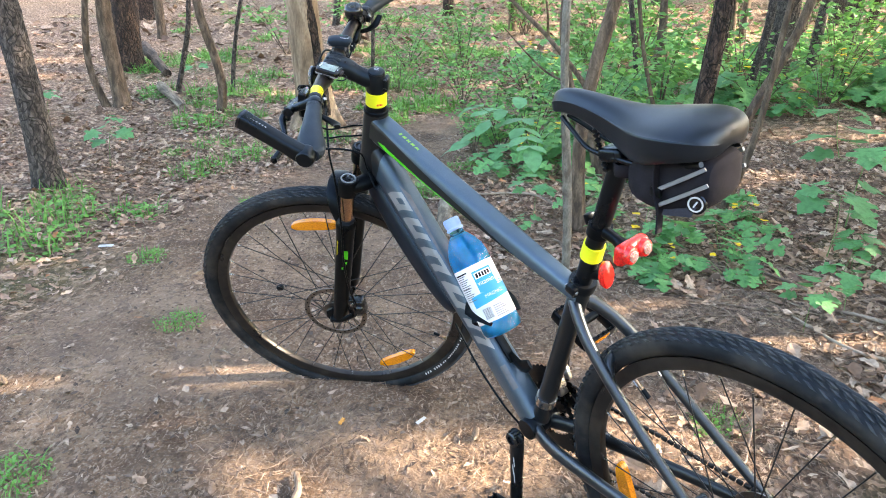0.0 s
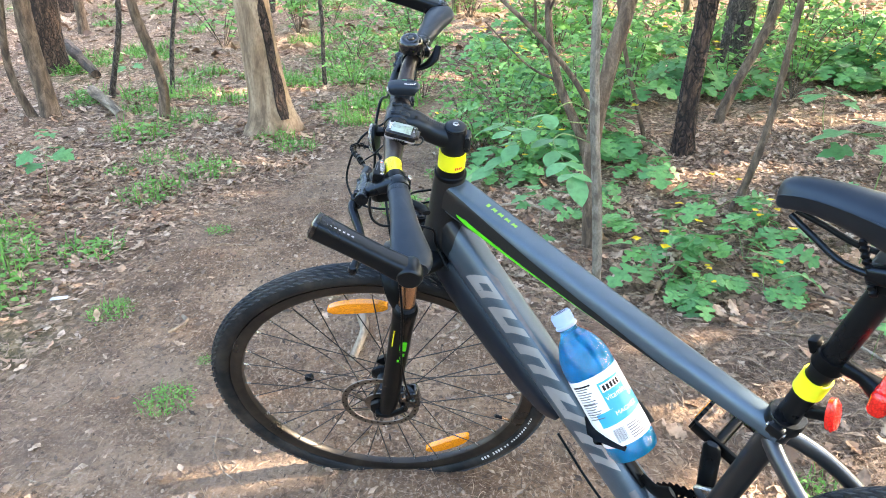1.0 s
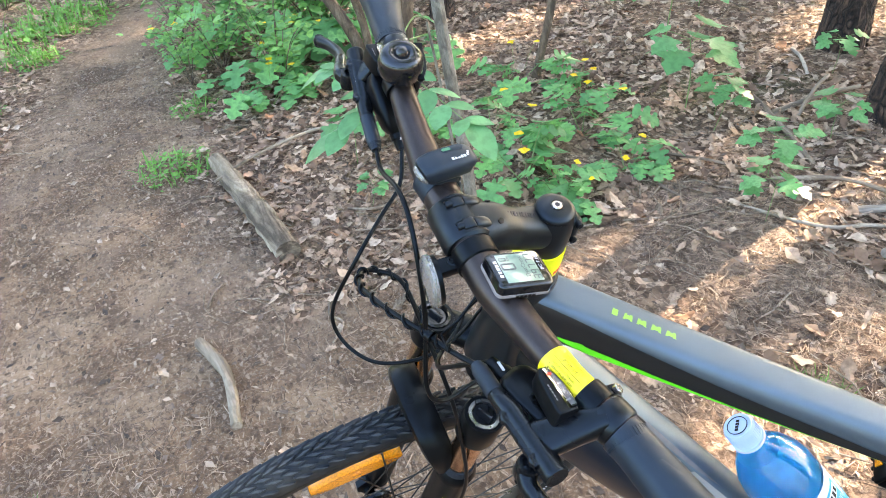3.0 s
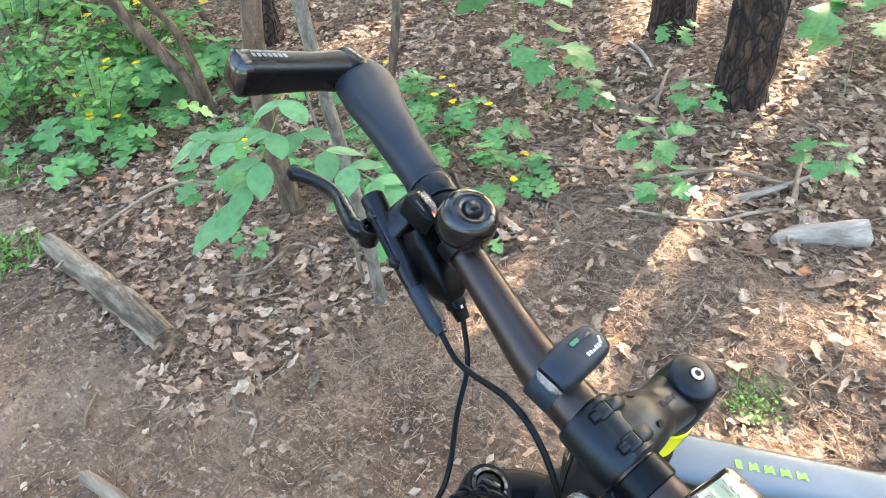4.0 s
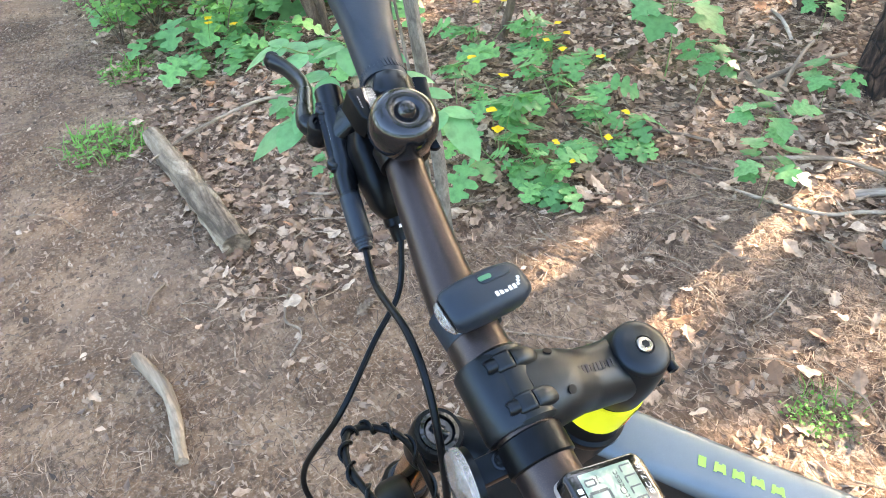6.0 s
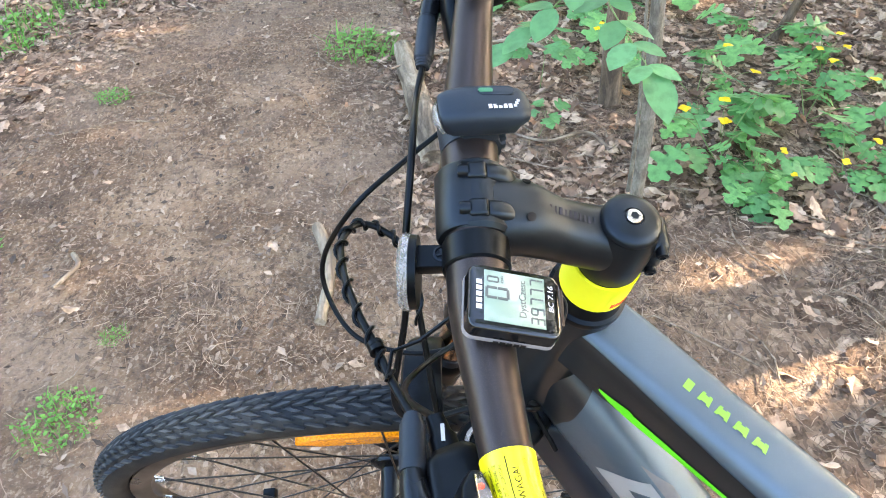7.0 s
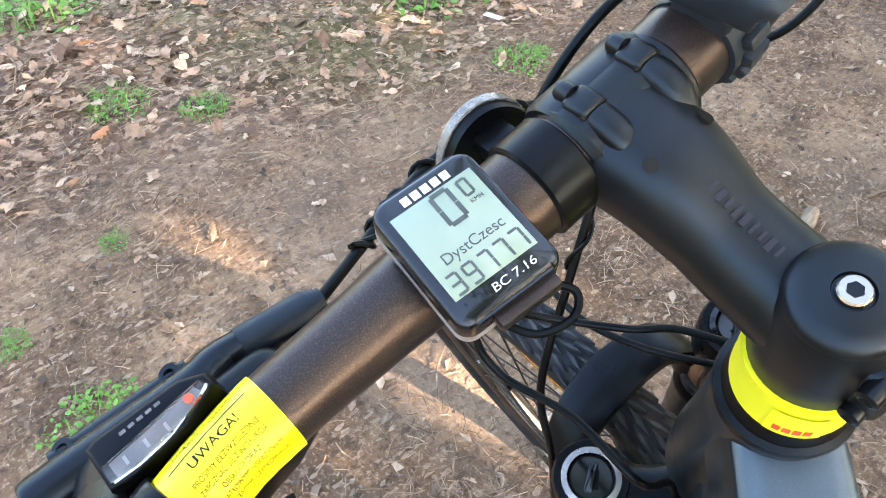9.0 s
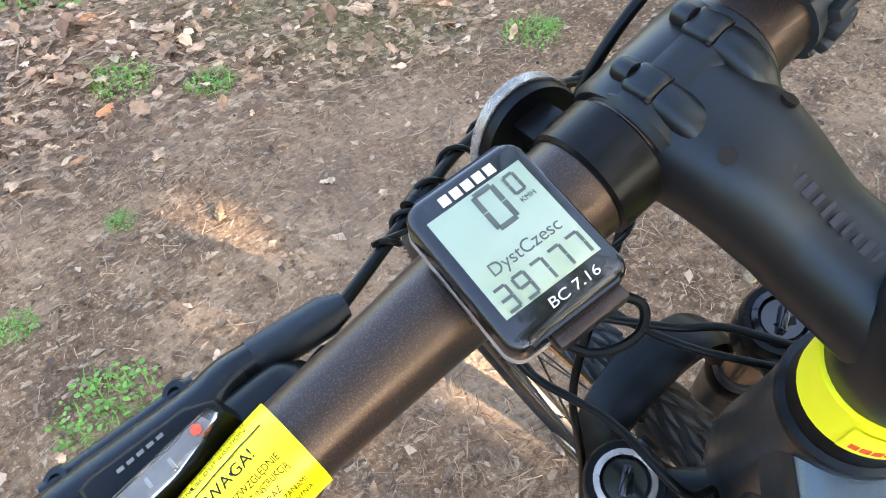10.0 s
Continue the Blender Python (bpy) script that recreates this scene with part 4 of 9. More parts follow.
def sapling_shoot():
    """The feathery compound leaves beside the pale stem."""
    ob = thing("ash_shoot", Matrix.Translation((0.62, 1.02, ground_z(0.62, 1.02))), "young shoot with large feathery compound leaves", "plant")
    inv = ob.matrix_world.inverted()
    rng = random.Random(9)
    st = bmesh.new()
    stem = smooth_line([(0, 0, -0.02), (-0.01, 0.01, 0.25), (-0.03, 0.03, 0.50), (-0.05, 0.03, 0.66)], 5)
    tube(st, stem, [0.006, 0.003], 7)
    part("stem", st, BARK_STEM, ob)

    def frond(places, pairs, size, start=0.22):
        ln = smooth_line([inv @ Vector(p) for p in places], 8)
        st = bmesh.new()
        tube(st, ln, [0.0020, 0.0011], 5)
        fr = part("leaf_stalk", st, STALK, ob)
        def leaflet(*args):
            lv = Leaves("leaflet")
            lv.add(*args)
            piece("leaflet", lv.mesh("leaflet"), GREEN_LEAFLET, fr)

        n = len(ln)
        for k in range(pairs):
            i = int(n * (start + (0.96 - start) * k / max(1, pairs - 1))) if k < pairs - 1 else n - 2
            i = min(i, n - 2)
            d = (ln[i + 1] - ln[i]).normalized()
            yaw, pit = math.atan2(d.y, d.x), math.asin(max(-1, min(1, d.z)))
            for s in (1, -1):
                leaflet(heading(ln[i], yaw + s * rng.uniform(0.75, 1.05), pit * 0.3 + rng.uniform(-0.10, 0.12), rng.uniform(-0.15, 0.15)), size * 0.78 * rng.uniform(0.85, 1.12), 0.08, 0.14, 0.95)
        d = (ln[-1] - ln[-2]).normalized()
        leaflet(heading(ln[-1], math.atan2(d.y, d.x), -0.3), size * 1.1, 0.1, 0.25, 0.92)

    frond([(0.565, 1.05, 0.60), (0.47, 0.90, 0.665), (0.385, 0.82, 0.635), (0.30, 0.79, 0.565), (0.235, 0.80, 0.495)], 5, 0.098, 0.45)
    frond([(0.57, 1.04, 0.50), (0.47, 0.92, 0.565), (0.415, 0.80, 0.58), (0.425, 0.70, 0.56), (0.44, 0.605, 0.54)], 4, 0.092, 0.48)
    frond([(0.565, 1.05, 0.56), (0.43, 0.93, 0.60), (0.318, 0.875, 0.585), (0.265, 0.90, 0.60)], 3, 0.086, 0.55)


sapling_shoot()

# ---- litter on the ground ----
DEAD = leafy("dead_leaf", [(0.0, (0.091, 0.051, 0.032)), (0.3, (0.234, 0.146, 0.095)), (0.65, (0.414, 0.286, 0.199)), (0.95, (0.536, 0.419, 0.319)), (1.0, (0.362, 0.159, 0.070))], 0.75, 0.12)
NEEDLE = leafy("dry_needle", [(0.0, (0.06, 0.036, 0.025)), (0.35, (0.16, 0.105, 0.072)), (0.7, (0.30, 0.205, 0.140)), (1.0, (0.43, 0.32, 0.23))], 0.7, 0.0)
CLOD = leafy("soil_crumb", [(0.0, (0.045, 0.032, 0.025)), (0.5, (0.19, 0.138, 0.106)), (1.0, (0.43, 0.335, 0.255))], 0.95, 0.0)
WOOD_GREY = bark("weathered_wood", (0.13, 0.10, 0.075), (0.27, 0.22, 0.165), (0.40, 0.35, 0.28), 14, 0.06, 0.004)
WOOD_OLD = bark("flaking_log", (0.055, 0.040, 0.028), (0.19, 0.150, 0.108), (0.36, 0.31, 0.24), 16, 0.14, 0.010)
WOOD_PALE = bark("bleached_wood", (0.20, 0.17, 0.14), (0.38, 0.335, 0.285), (0.52, 0.475, 0.41), 12, 0.06, 0.003)
WOOD_DARK = bark("dark_branch", (0.020, 0.014, 0.011), (0.060, 0.042, 0.031), (0.12, 0.088, 0.066), 16, 0.2, 0.010)
WOOD_BROWN = bark("stick_bark", (0.10, 0.070, 0.050), (0.20, 0.150, 0.110), (0.32, 0.26, 0.20), 30, 0.15, 0.002)


def stuff(name, V, Fc, material, label, category):
    ob = piece(name, from_lists(name, V, Fc), material, smooth=False)
    tagged(ob, label, category, kind="stuff")
    return ob


def leaf_litter():
    rng = random.Random(21)
    lv, lobed = Leaves("dead"), Leaves("oak")
    bands = [(-3.6, 3.4, -1.0, 3.6, 40000, 0.020, 0.062), (-5.5, 5.0, 3.4, 8.0, 11000, 0.045, 0.095), (-8.0, 9.0, 7.5, 16.0, 5200, 0.11, 0.20)]
    for x0, x1, y0, y1, n, s0, s1 in bands:
        for _ in range(n):
            x, y = rng.uniform(x0, x1), rng.uniform(y0, y1)
            pm = path_mask(x, y)
            thick = 0.85 + 0.5 * noise.noise(Vector((x * 1.3, y * 1.3, 5.0)))
            if 0.2 < x < 1.35 and y < 0.45 + 0.35 * x:
                thick *= 0.28
            if x < -1.1 and y < 1.4:
                thick *= 0.42
            if rng.random() > max(0.03, (1 - pm) ** 1.4 * thick):
                continue
            s = rng.uniform(s0, s1) * (0.6 if pm > 0.5 else 1)
            m = heading((x, y, ground_z(x, y) + rng.uniform(0.003, 0.020)), rng.uniform(0, 6.28), rng.gauss(0, 0.15), rng.gauss(0, 0.20) + (math.pi if rng.random() < 0.4 else 0))
            (lobed if y1 < 4 and rng.random() < 0.33 else lv).add(m, s, rng.uniform(-0.25, 0.6), rng.uniform(-0.3, 0.5), rng.uniform(0.5, 1.35), rng.uniform(0.05, 0.5))
    k = len(lv.V)
    lv.V += lobed.V
    lv.F += [[v + k for v in f] for f in lobed.F]
    stuff("leaf_litter", lv.V, lv.F, DEAD, "dry brown oak leaves strewn over the forest floor", "leaf litter")


def needle_litter():
    rng = random.Random(22)
    V, Fc = [], []
    n = 0
    while n < 78000:
        x, y = (rng.uniform(-3.0, 2.6), rng.uniform(-1.1, 3.4)) if n % 4 else (rng.uniform(0.0, 1.7), rng.uniform(-0.4, 1.5))
        if rng.random() > 0.10 + 1.5 * max(0.0, noise.noise(Vector((x * 2.2, y * 2.2, 8.0)))):
            continue
        n += 1
        a, ln, w = rng.uniform(0, 6.28), rng.uniform(0.014, 0.045), rng.uniform(0.0004, 0.0008)
        d, z = Vector((math.cos(a), math.sin(a), 0)), ground_z(x, y) + rng.uniform(0.0015, 0.006)
        s = Vector((-d.y, d.x, 0)) * w
        bow = Vector((-d.y, d.x, 0)) * rng.gauss(0, 0.06) * ln
        up = rng.gauss(0, 0.05) * ln
        k = len(V)
        for f in (-0.5, 0.0, 0.5):
            c = Vector((x, y, z + up * f + 0.002)) + d * ln * f + bow * (1 - 4 * f * f)
            V += [c + s, c - s + Vector((0, 0, w))]
        Fc += [(k, k + 1, k + 3, k + 2), (k + 2, k + 3, k + 5, k + 4)]
    stuff("needle_litter", V, Fc, NEEDLE, "dry pale pine needles strewn over the dirt", "needles")


def soil_crumbs():
    rng = random.Random(23)
    V, Fc = [], []
    for _ in range(9000):
        x, y = rng.uniform(-2.6, 2.2), rng.uniform(-1.1, 3.2)
        s = 0.0016 + 0.0055 * rng.random() ** 3
        z = ground_z(x, y) + s * 0.25
        k = len(V)
        for q in ((1, 0, 0), (0, 1, 0), (-1, 0, 0), (0, -1, 0), (0, 0, 0.8)):
            V.append((x + s * (q[0] + rng.uniform(-0.4, 0.4)), y + s * (q[1] + rng.uniform(-0.4, 0.4)), z + s * (q[2] + rng.uniform(-0.2, 0.2)) - 0.3 * s * (q[2] == 0)))
        Fc += [(k, k + 1, k + 4), (k + 1, k + 2, k + 4), (k + 2, k + 3, k + 4), (k + 3, k, k + 4)]
    # flakes of bark and broken leaf
    for _ in range(20000):
        x, y = rng.uniform(-2.8, 2.4), rng.uniform(-1.1, 3.6)
        s = 0.0025 + 0.014 * rng.random() ** 2.2
        m = heading((x, y, ground_z(x, y) + rng.uniform(0.002, 0.006)), rng.uniform(0, 6.28), rng.gauss(0, 0.3), rng.gauss(0, 0.3))
        k = len(V)
        w = rng.uniform(0.25, 0.7)
        for q in ((-1, -w * 0.6, 0), (0.1, -w, 0.15), (1, 0.1, 0), (0, w, 0.15)):
            V.append(m @ (Vector(q) * s))
        Fc += [(k, k + 1, k + 2, k + 3)]
    stuff("soil_crumbs", V, Fc, CLOD, "crumbs of soil and flakes of bark on the path", "soil")


def twig_litter():
    rng = random.Random(24)
    bm = bmesh.new()
    n = 0
    while n < 2300:
        x, y = rng.uniform(-3.4, 3.2), rng.uniform(-0.9, 5.0)
        if rng.random() > 0.12 + 0.9 * (1 - path_mask(x, y)):
            continue
        n += 1
        a, ln = rng.uniform(0, 6.28), rng.uniform(0.05, 0.14) + 0.3 * rng.random() ** 4
        r = rng.uniform(0.0008, 0.0018) + 0.004 * ln
        pts = []
        for f in (-0.5, -0.15, 0.2, 0.5):
            q = (x + math.cos(a + f * 0.6) * ln * f, y + math.sin(a + f * 0.6) * ln * f + rng.gauss(0, 0.04) * ln)
            pts.append((*q, ground_z(*q) + r + 0.006 + rng.uniform(0, 0.012)))
        tube(bm, pts, [r, r * 0.5], 5)
    ob = part("twig_litter", bm, WOOD_BROWN, None)
    tagged(ob, "thin dry twigs lying in the leaf litter", "twigs", kind="stuff")


def stick(name, pts, r0, r1, material, label, category="stick", lift=0.0, sides=9, knots=0.12, seed=1, snag=0.0):
    """A bent stick lying on the ground along points of the plan."""
    line = smooth_line([(x, y, ground_z(x, y) + (h if h else 0) + lift + 0.8 * (r0 + (r1 - r0) * i / max(1, len(pts) - 1))) for i, (x, y, h) in enumerate(pts)], 6)
    bm = bmesh.new()
    n = len(line)
    rad = [(r0 + (r1 - r0) * i / (n - 1)) * (1 + knots * noise.noise(Vector((i * 0.7, seed * 3.3, 0)))) for i in range(n)]
    tube(bm, line, rad, sides)
    for v in bm.verts:
        k = noise.noise(v.co * 40 + Vector((seed, 0, 0))) * 0.22 * r0 + noise.noise(v.co * 14 + Vector((seed, 4, 0))) * 0.25 * r0
        v.co += Vector((k, -k, k * 0.6))
    if snag:
        rng = random.Random(seed)
        for end, d in ((line[0], (line[0] - line[1]).normalized()), (line[-1], (line[-1] - line[-2]).normalized())):
            for _ in range(5):
                o = Vector((rng.gauss(0, 1), rng.gauss(0, 1), rng.gauss(0, 1))) * r1 * 0.45
                tube(bm, [end + o - d * 0.01, end + o * 1.1 + d * snag * rng.uniform(0.3, 1)], [r1 * 0.4, 0.001], 5)
    m = along(line[0], line[-1])
    bm.transform(m.inverted())
    ob = part(name, bm, material, None)
    ob.matrix_world = m
    tagged(ob, label, category, group="fallen sticks" if category == "stick" else "")
    return ob


leaf_litter()
needle_litter()
soil_crumbs()
twig_litter()
stick("log", [(0.07, 1.98, 0), (0.083, 1.72, 0), (0.102, 1.47, 0), (0.12, 1.21, 0)], 0.034, 0.040, WOOD_OLD, "short weathered log with flaking bark beside the path", "log", seed=3, sides=14)
stick("stick", [(-0.20, 0.95, 0), (-0.165, 0.80, 0), (-0.18, 0.61, 0)], 0.016, 0.013, WOOD_GREY, "bent pale stick lying on the bare dirt", seed=4)
stick("log", [(1.47, 0.285, 0.01), (1.55, 0.25, 0.0), (1.66, 0.12, 0)], 0.014, 0.042, WOOD_PALE, "bleached pale piece of broken wood in litter", "log", seed=5, sides=12)
stick("stick", [(1.60, 0.48, 0.0), (1.72, 0.42, 0.01), (1.95, 0.35, 0.0)], 0.013, 0.007, WOOD_PALE, "silvery bare stick lying in leaf litter", seed=6)
stick("stick", [(1.50, 0.74, 0.0), (1.56, 0.68, 0.02), (1.69, 0.56, 0.035), (1.79, 0.36, 0.01)], 0.006, 0.008, WOOD_BROWN, "thin arched brown stick over leaf litter", seed=7)
stick("stick", [(1.69, 0.34, 0.01), (1.97, 0.45, 0.02)], 0.009, 0.007, WOOD_GREY, "short pale stick crossing another in litter", seed=8)
stick("stick", [(1.30, 0.76, 0.0), (1.43, 0.47, 0.012), (1.56, 0.40, 0.01), (1.72, 0.31, 0.0)], 0.005, 0.006, WOOD_GREY, "long thin grey stick in leaf litter", seed=9)
stick("stick", [(1.95, 1.20, 0.0), (1.83, 0.93, 0.01), (1.72, 0.72, 0.0)], 0.012, 0.008, WOOD_BROWN, "thick dark branch lying by the pine", seed=10)
stick("stick", [(1.90, 1.06, 0.0), (2.08, 1.03, 0.03), (2.26, 1.0, 0.02)], 0.010, 0.007, WOOD_GREY, "grey stick in a small heap by the pine", seed=11)
stick("stick", [(1.93, 0.98, 0.01), (2.10, 1.06, 0.05), (2.24, 1.12, 0.02)], 0.008, 0.006, WOOD_GREY, "grey stick in a small heap by the pine", seed=12)
stick("stick", [(2.42, 1.45, 0.0), (2.30, 1.30, 0.02), (2.18, 1.17, 0.03)], 0.007, 0.006, WOOD_PALE, "pale stick lying beside a pine trunk", seed=13)
stick("stick", [(1.36, 1.12, 0.0), (1.45, 0.95, 0.02), (1.54, 0.80, 0.0)], 0.005, 0.005, WOOD_BROWN, "thin brown stick under the green plants", seed=14)
stick("stick", [(1.27, 1.02, 0.0), (1.24, 0.90, 0.01), (1.24, 0.80, 0.0)], 0.006, 0.004, WOOD_BROWN, "thin brown stick under the green plants", seed=15)
stick("stick", [(2.32, 0.72, 0.0), (2.16, 0.55, 0.03), (2.12, 0.46, 0.03), (1.98, 0.30, 0.0)], 0.005, 0.003, WOOD_BROWN, "thin curved root by the pine trunk", seed=16)
stick("stick", [(0.02, 1.76, 0.05), (0.20, 1.88, 0.04), (0.47, 1.96, 0.02), (0.62, 1.88, 0.0)], 0.004, 0.007, WOOD_GREY, "thin crooked branch leaning over the log", seed=17)
stick("stick", [(0.36, 1.35, 0.01), (0.45, 1.28, 0.02), (0.58, 1.31, 0.02), (0.64, 1.22, 0.0)], 0.004, 0.006, WOOD_BROWN, "thin crooked twig in leaf litter", seed=18)
stick("stick", [(0.18, 0.98, 0.0), (0.13, 0.87, 0.01), (0.15, 0.82, 0.0), (0.10, 0.76, 0.0)], 0.0035, 0.003, WOOD_GREY, "thin crooked grey twig on the dirt", seed=19)
stick("stick", [(-0.15, 1.10, 0.0), (-0.12, 1.15, 0.01), (-0.08, 1.20, 0.0)], 0.004, 0.003, WOOD_BROWN, "short brown twig on the dirt path", seed=20)
stick("stick", [(-0.79, 0.92, 0.0), (-0.76, 0.86, 0.01), (-0.80, 0.80, 0.0)], 0.007, 0.005, WOOD_GREY, "short bent stick on the dirt path", seed=21)
stick("stick", [(-0.075, -0.42, 0.0), (-0.06, -0.36, 0.01), (-0.08, -0.30, 0.01)], 0.010, 0.007, WOOD_BROWN, "short dark stub of wood in the dirt", seed=22)
stick("log", [(-2.85, 4.95, 0.05), (-2.55, 4.55, 0.03), (-2.30, 4.18, 0.0)], 0.045, 0.036, WOOD_OLD, "short broken branch lying by the slim trunks", "log", seed=23)
stick("log", [(-4.1, 7.2, 0.12), (-3.7, 6.6, 0.08), (-3.3, 6.05, 0.0)], 0.07, 0.045, WOOD_DARK, "dark fallen branch at the pine's foot", "log", seed=24)


def pine_cone(x, y, yaw, size):
    """A small open cone: rings of scales round a core."""
    ob = thing("pine_cone", Matrix.Translation((x, y, ground_z(x, y) + size * 0.30)) @ Matrix.Rotation(yaw, 4, "Z") @ Matrix.Rotation(1.35, 4, "Y"), "small brown open pine cone on the ground", "pine cone", "pine cones")
    bm = bmesh.new()
    lathe(bm, [(0.001, -0.5 * size), (0.17 * size, -0.3 * size), (0.19 * size, 0.1 * size), (0.001, 0.5 * size)], 8)
    part("core", bm, WOOD_BROWN, ob)
    lv = Leaves("dead")
    for k in range(34):
        h = -0.42 + 0.85 * k / 33
        r = 0.16 * (1 - abs(h + 0.1) * 0.9)
        lv.add(Matrix.Translation((0, 0, h * size)) @ Matrix.Rotation(k * 2.4, 4, "Z") @ Matrix.Translation((r * 0.3 * size, 0, 0)) @ Matrix.Rotation(-0.7 - 0.5 * h, 4, "Y"), size * 0.36, -0.1, -0.1, 1.1)
    piece("scale", lv.mesh("scale"), WOOD_BROWN, ob)
    return ob


cone = pine_cone(-0.50, -0.45, 0.6, 0.040)
for x, y, a, s in ((0.32, -0.12, 1.4, 0.8), (0.16, 1.28, 2.0, 1.0), (0.30, 0.80, 0.3, 1.1), (-0.98, -0.02, 2.6, 0.9), (1.12, 0.75, 1.0, 1.0), (0.70, -0.30, 2.2, 0.9)):
    m = Matrix.Translation((x, y, ground_z(x, y) + 0.012)) @ Matrix.Rotation(a, 4, "Z") @ Matrix.Rotation(1.35, 4, "Y")
    copy_thing(cone, m).scale = (s, s, s)


def bit(name, x, y, size, yaw, material, label, category):
    bm = bmesh.new()
    block(bm, size, None, 0.0008)
    ob = part(name, bm, material, None)
    ob.matrix_world = Matrix.Translation((x, y, ground_z(x, y) + size[2] / 2 + 0.004)) @ Matrix.Rotation(yaw, 4, "Z") @ Matrix.Rotation(0.12, 4, "X")
    tagged(ob, label, category)


def moss_stone(x, y, size):
    bm = bmesh.new()
    bmesh.ops.create_icosphere(bm, subdivisions=3, radius=size)
    for v in bm.verts:
        k = 1 + 0.35 * noise.noise(v.co * 2.2 / size)
        v.co = Vector((v.co.x * k * 1.3, v.co.y * k, v.co.z * k * 0.55))
    ob = part("mossy_stone", bm, surf("moss", (0.10, 0.15, 0.025), (0.24, 0.28, 0.07), 30, 0.95, bmp=0.8, bscale=90, bdist=0.008), None)
    ob.matrix_world = Matrix.Translation((x, y, ground_z(x, y) + size * 0.2))
    tagged(ob, "stone covered in bright green moss in litter", "stone")


moss_stone(2.94, 2.02, 0.06)
bit("paper_scrap", 0.18, -0.07, (0.034, 0.010, 0.0015), 1.0, WHITE_INK, "small pale scrap lying on the dirt", "litter")
bit("paper_scrap", -0.245, 0.17, (0.036, 0.014, 0.0015), 0.1, GREY_INK, "small grey scrap lying on the dirt", "litter")
bit("cigarette_end", -0.02, -0.095, (0.022, 0.008, 0.007), 1.3, surf("cork_paper", (0.62, 0.27, 0.05), (0.75, 0.38, 0.10), 200, 0.8), "orange cigarette end on the dirt path", "litter")
bit("paper_scrap", -1.30, 1.10, (0.060, 0.020, 0.002), 0.2, WHITE_INK, "crumpled white scrap on the dirt path", "litter")

# ---- unseen trees added towards the sun, so that their crowns shade the path ----
# sun flecks on the ground: x, y, half length along the light, half width
FLECKS = [(-0.56, -0.01, 0.45, 0.076), (0.12, -0.26, 0.40, 0.085), (-0.55, 0.30, 0.24, 0.045), (0.95, 0.38, 0.35, 0.07), (1.60, 0.53, 0.36, 0.075),
          (2.00, 0.60, 0.28, 0.09), (0.98, 0.05, 0.26, 0.07), (2.6, 0.75, 0.35, 0.12), (0.90, 0.64, 0.16, 0.06), 
          (-4.3, 6.0, 0.5, 0.14), (-5.0, 7.2, 0.6, 0.2), (-1.0, 5.2, 0.7, 0.2), (3.4, 11.0, 1.6, 0.7), (1.0, 9.0, 1.2, 0.5), (2.6, 7.0, 1.0, 0.4),
          (-1.8, 12.0, 1.2, 0.35), (1.9, 2.6, 0.4, 0.12), (-0.85, -0.92, 0.3, 0.09), (1.25, -0.12, 0.35, 0.08), (3.0, 1.6, 0.4, 0.15)]
LIGHT = Vector((math.cos(_az), math.sin(_az), 0))


def lit(p):
    """Whether a leaf at p would stand in the way of a fleck."""
    s = p.z / SUN_DIR.z
    x, y = p.x - SUN_DIR.x * s, p.y - SUN_DIR.y * s
    for fx, fy, a, b in FLECKS:
        u = (x - fx) * LIGHT.x + (y - fy) * LIGHT.y
        v = -(x - fx) * LIGHT.y + (y - fy) * LIGHT.x
        if (u / (a + 0.15)) ** 2 + (v / (b + 0.085)) ** 2 < 1:
            return True
    open_ = 0.60 if x < 1.0 and y > 9.0 else 0.22 if x > 0.2 and y > 3.6 else 0.60 if x < -0.5 and y < 7.0 else 0.48
    return noise.noise(Vector((x * 0.35, y * 1.1, 2.0))) > open_ and math.hypot(x - 0.3, y - 0.2) > 2.5


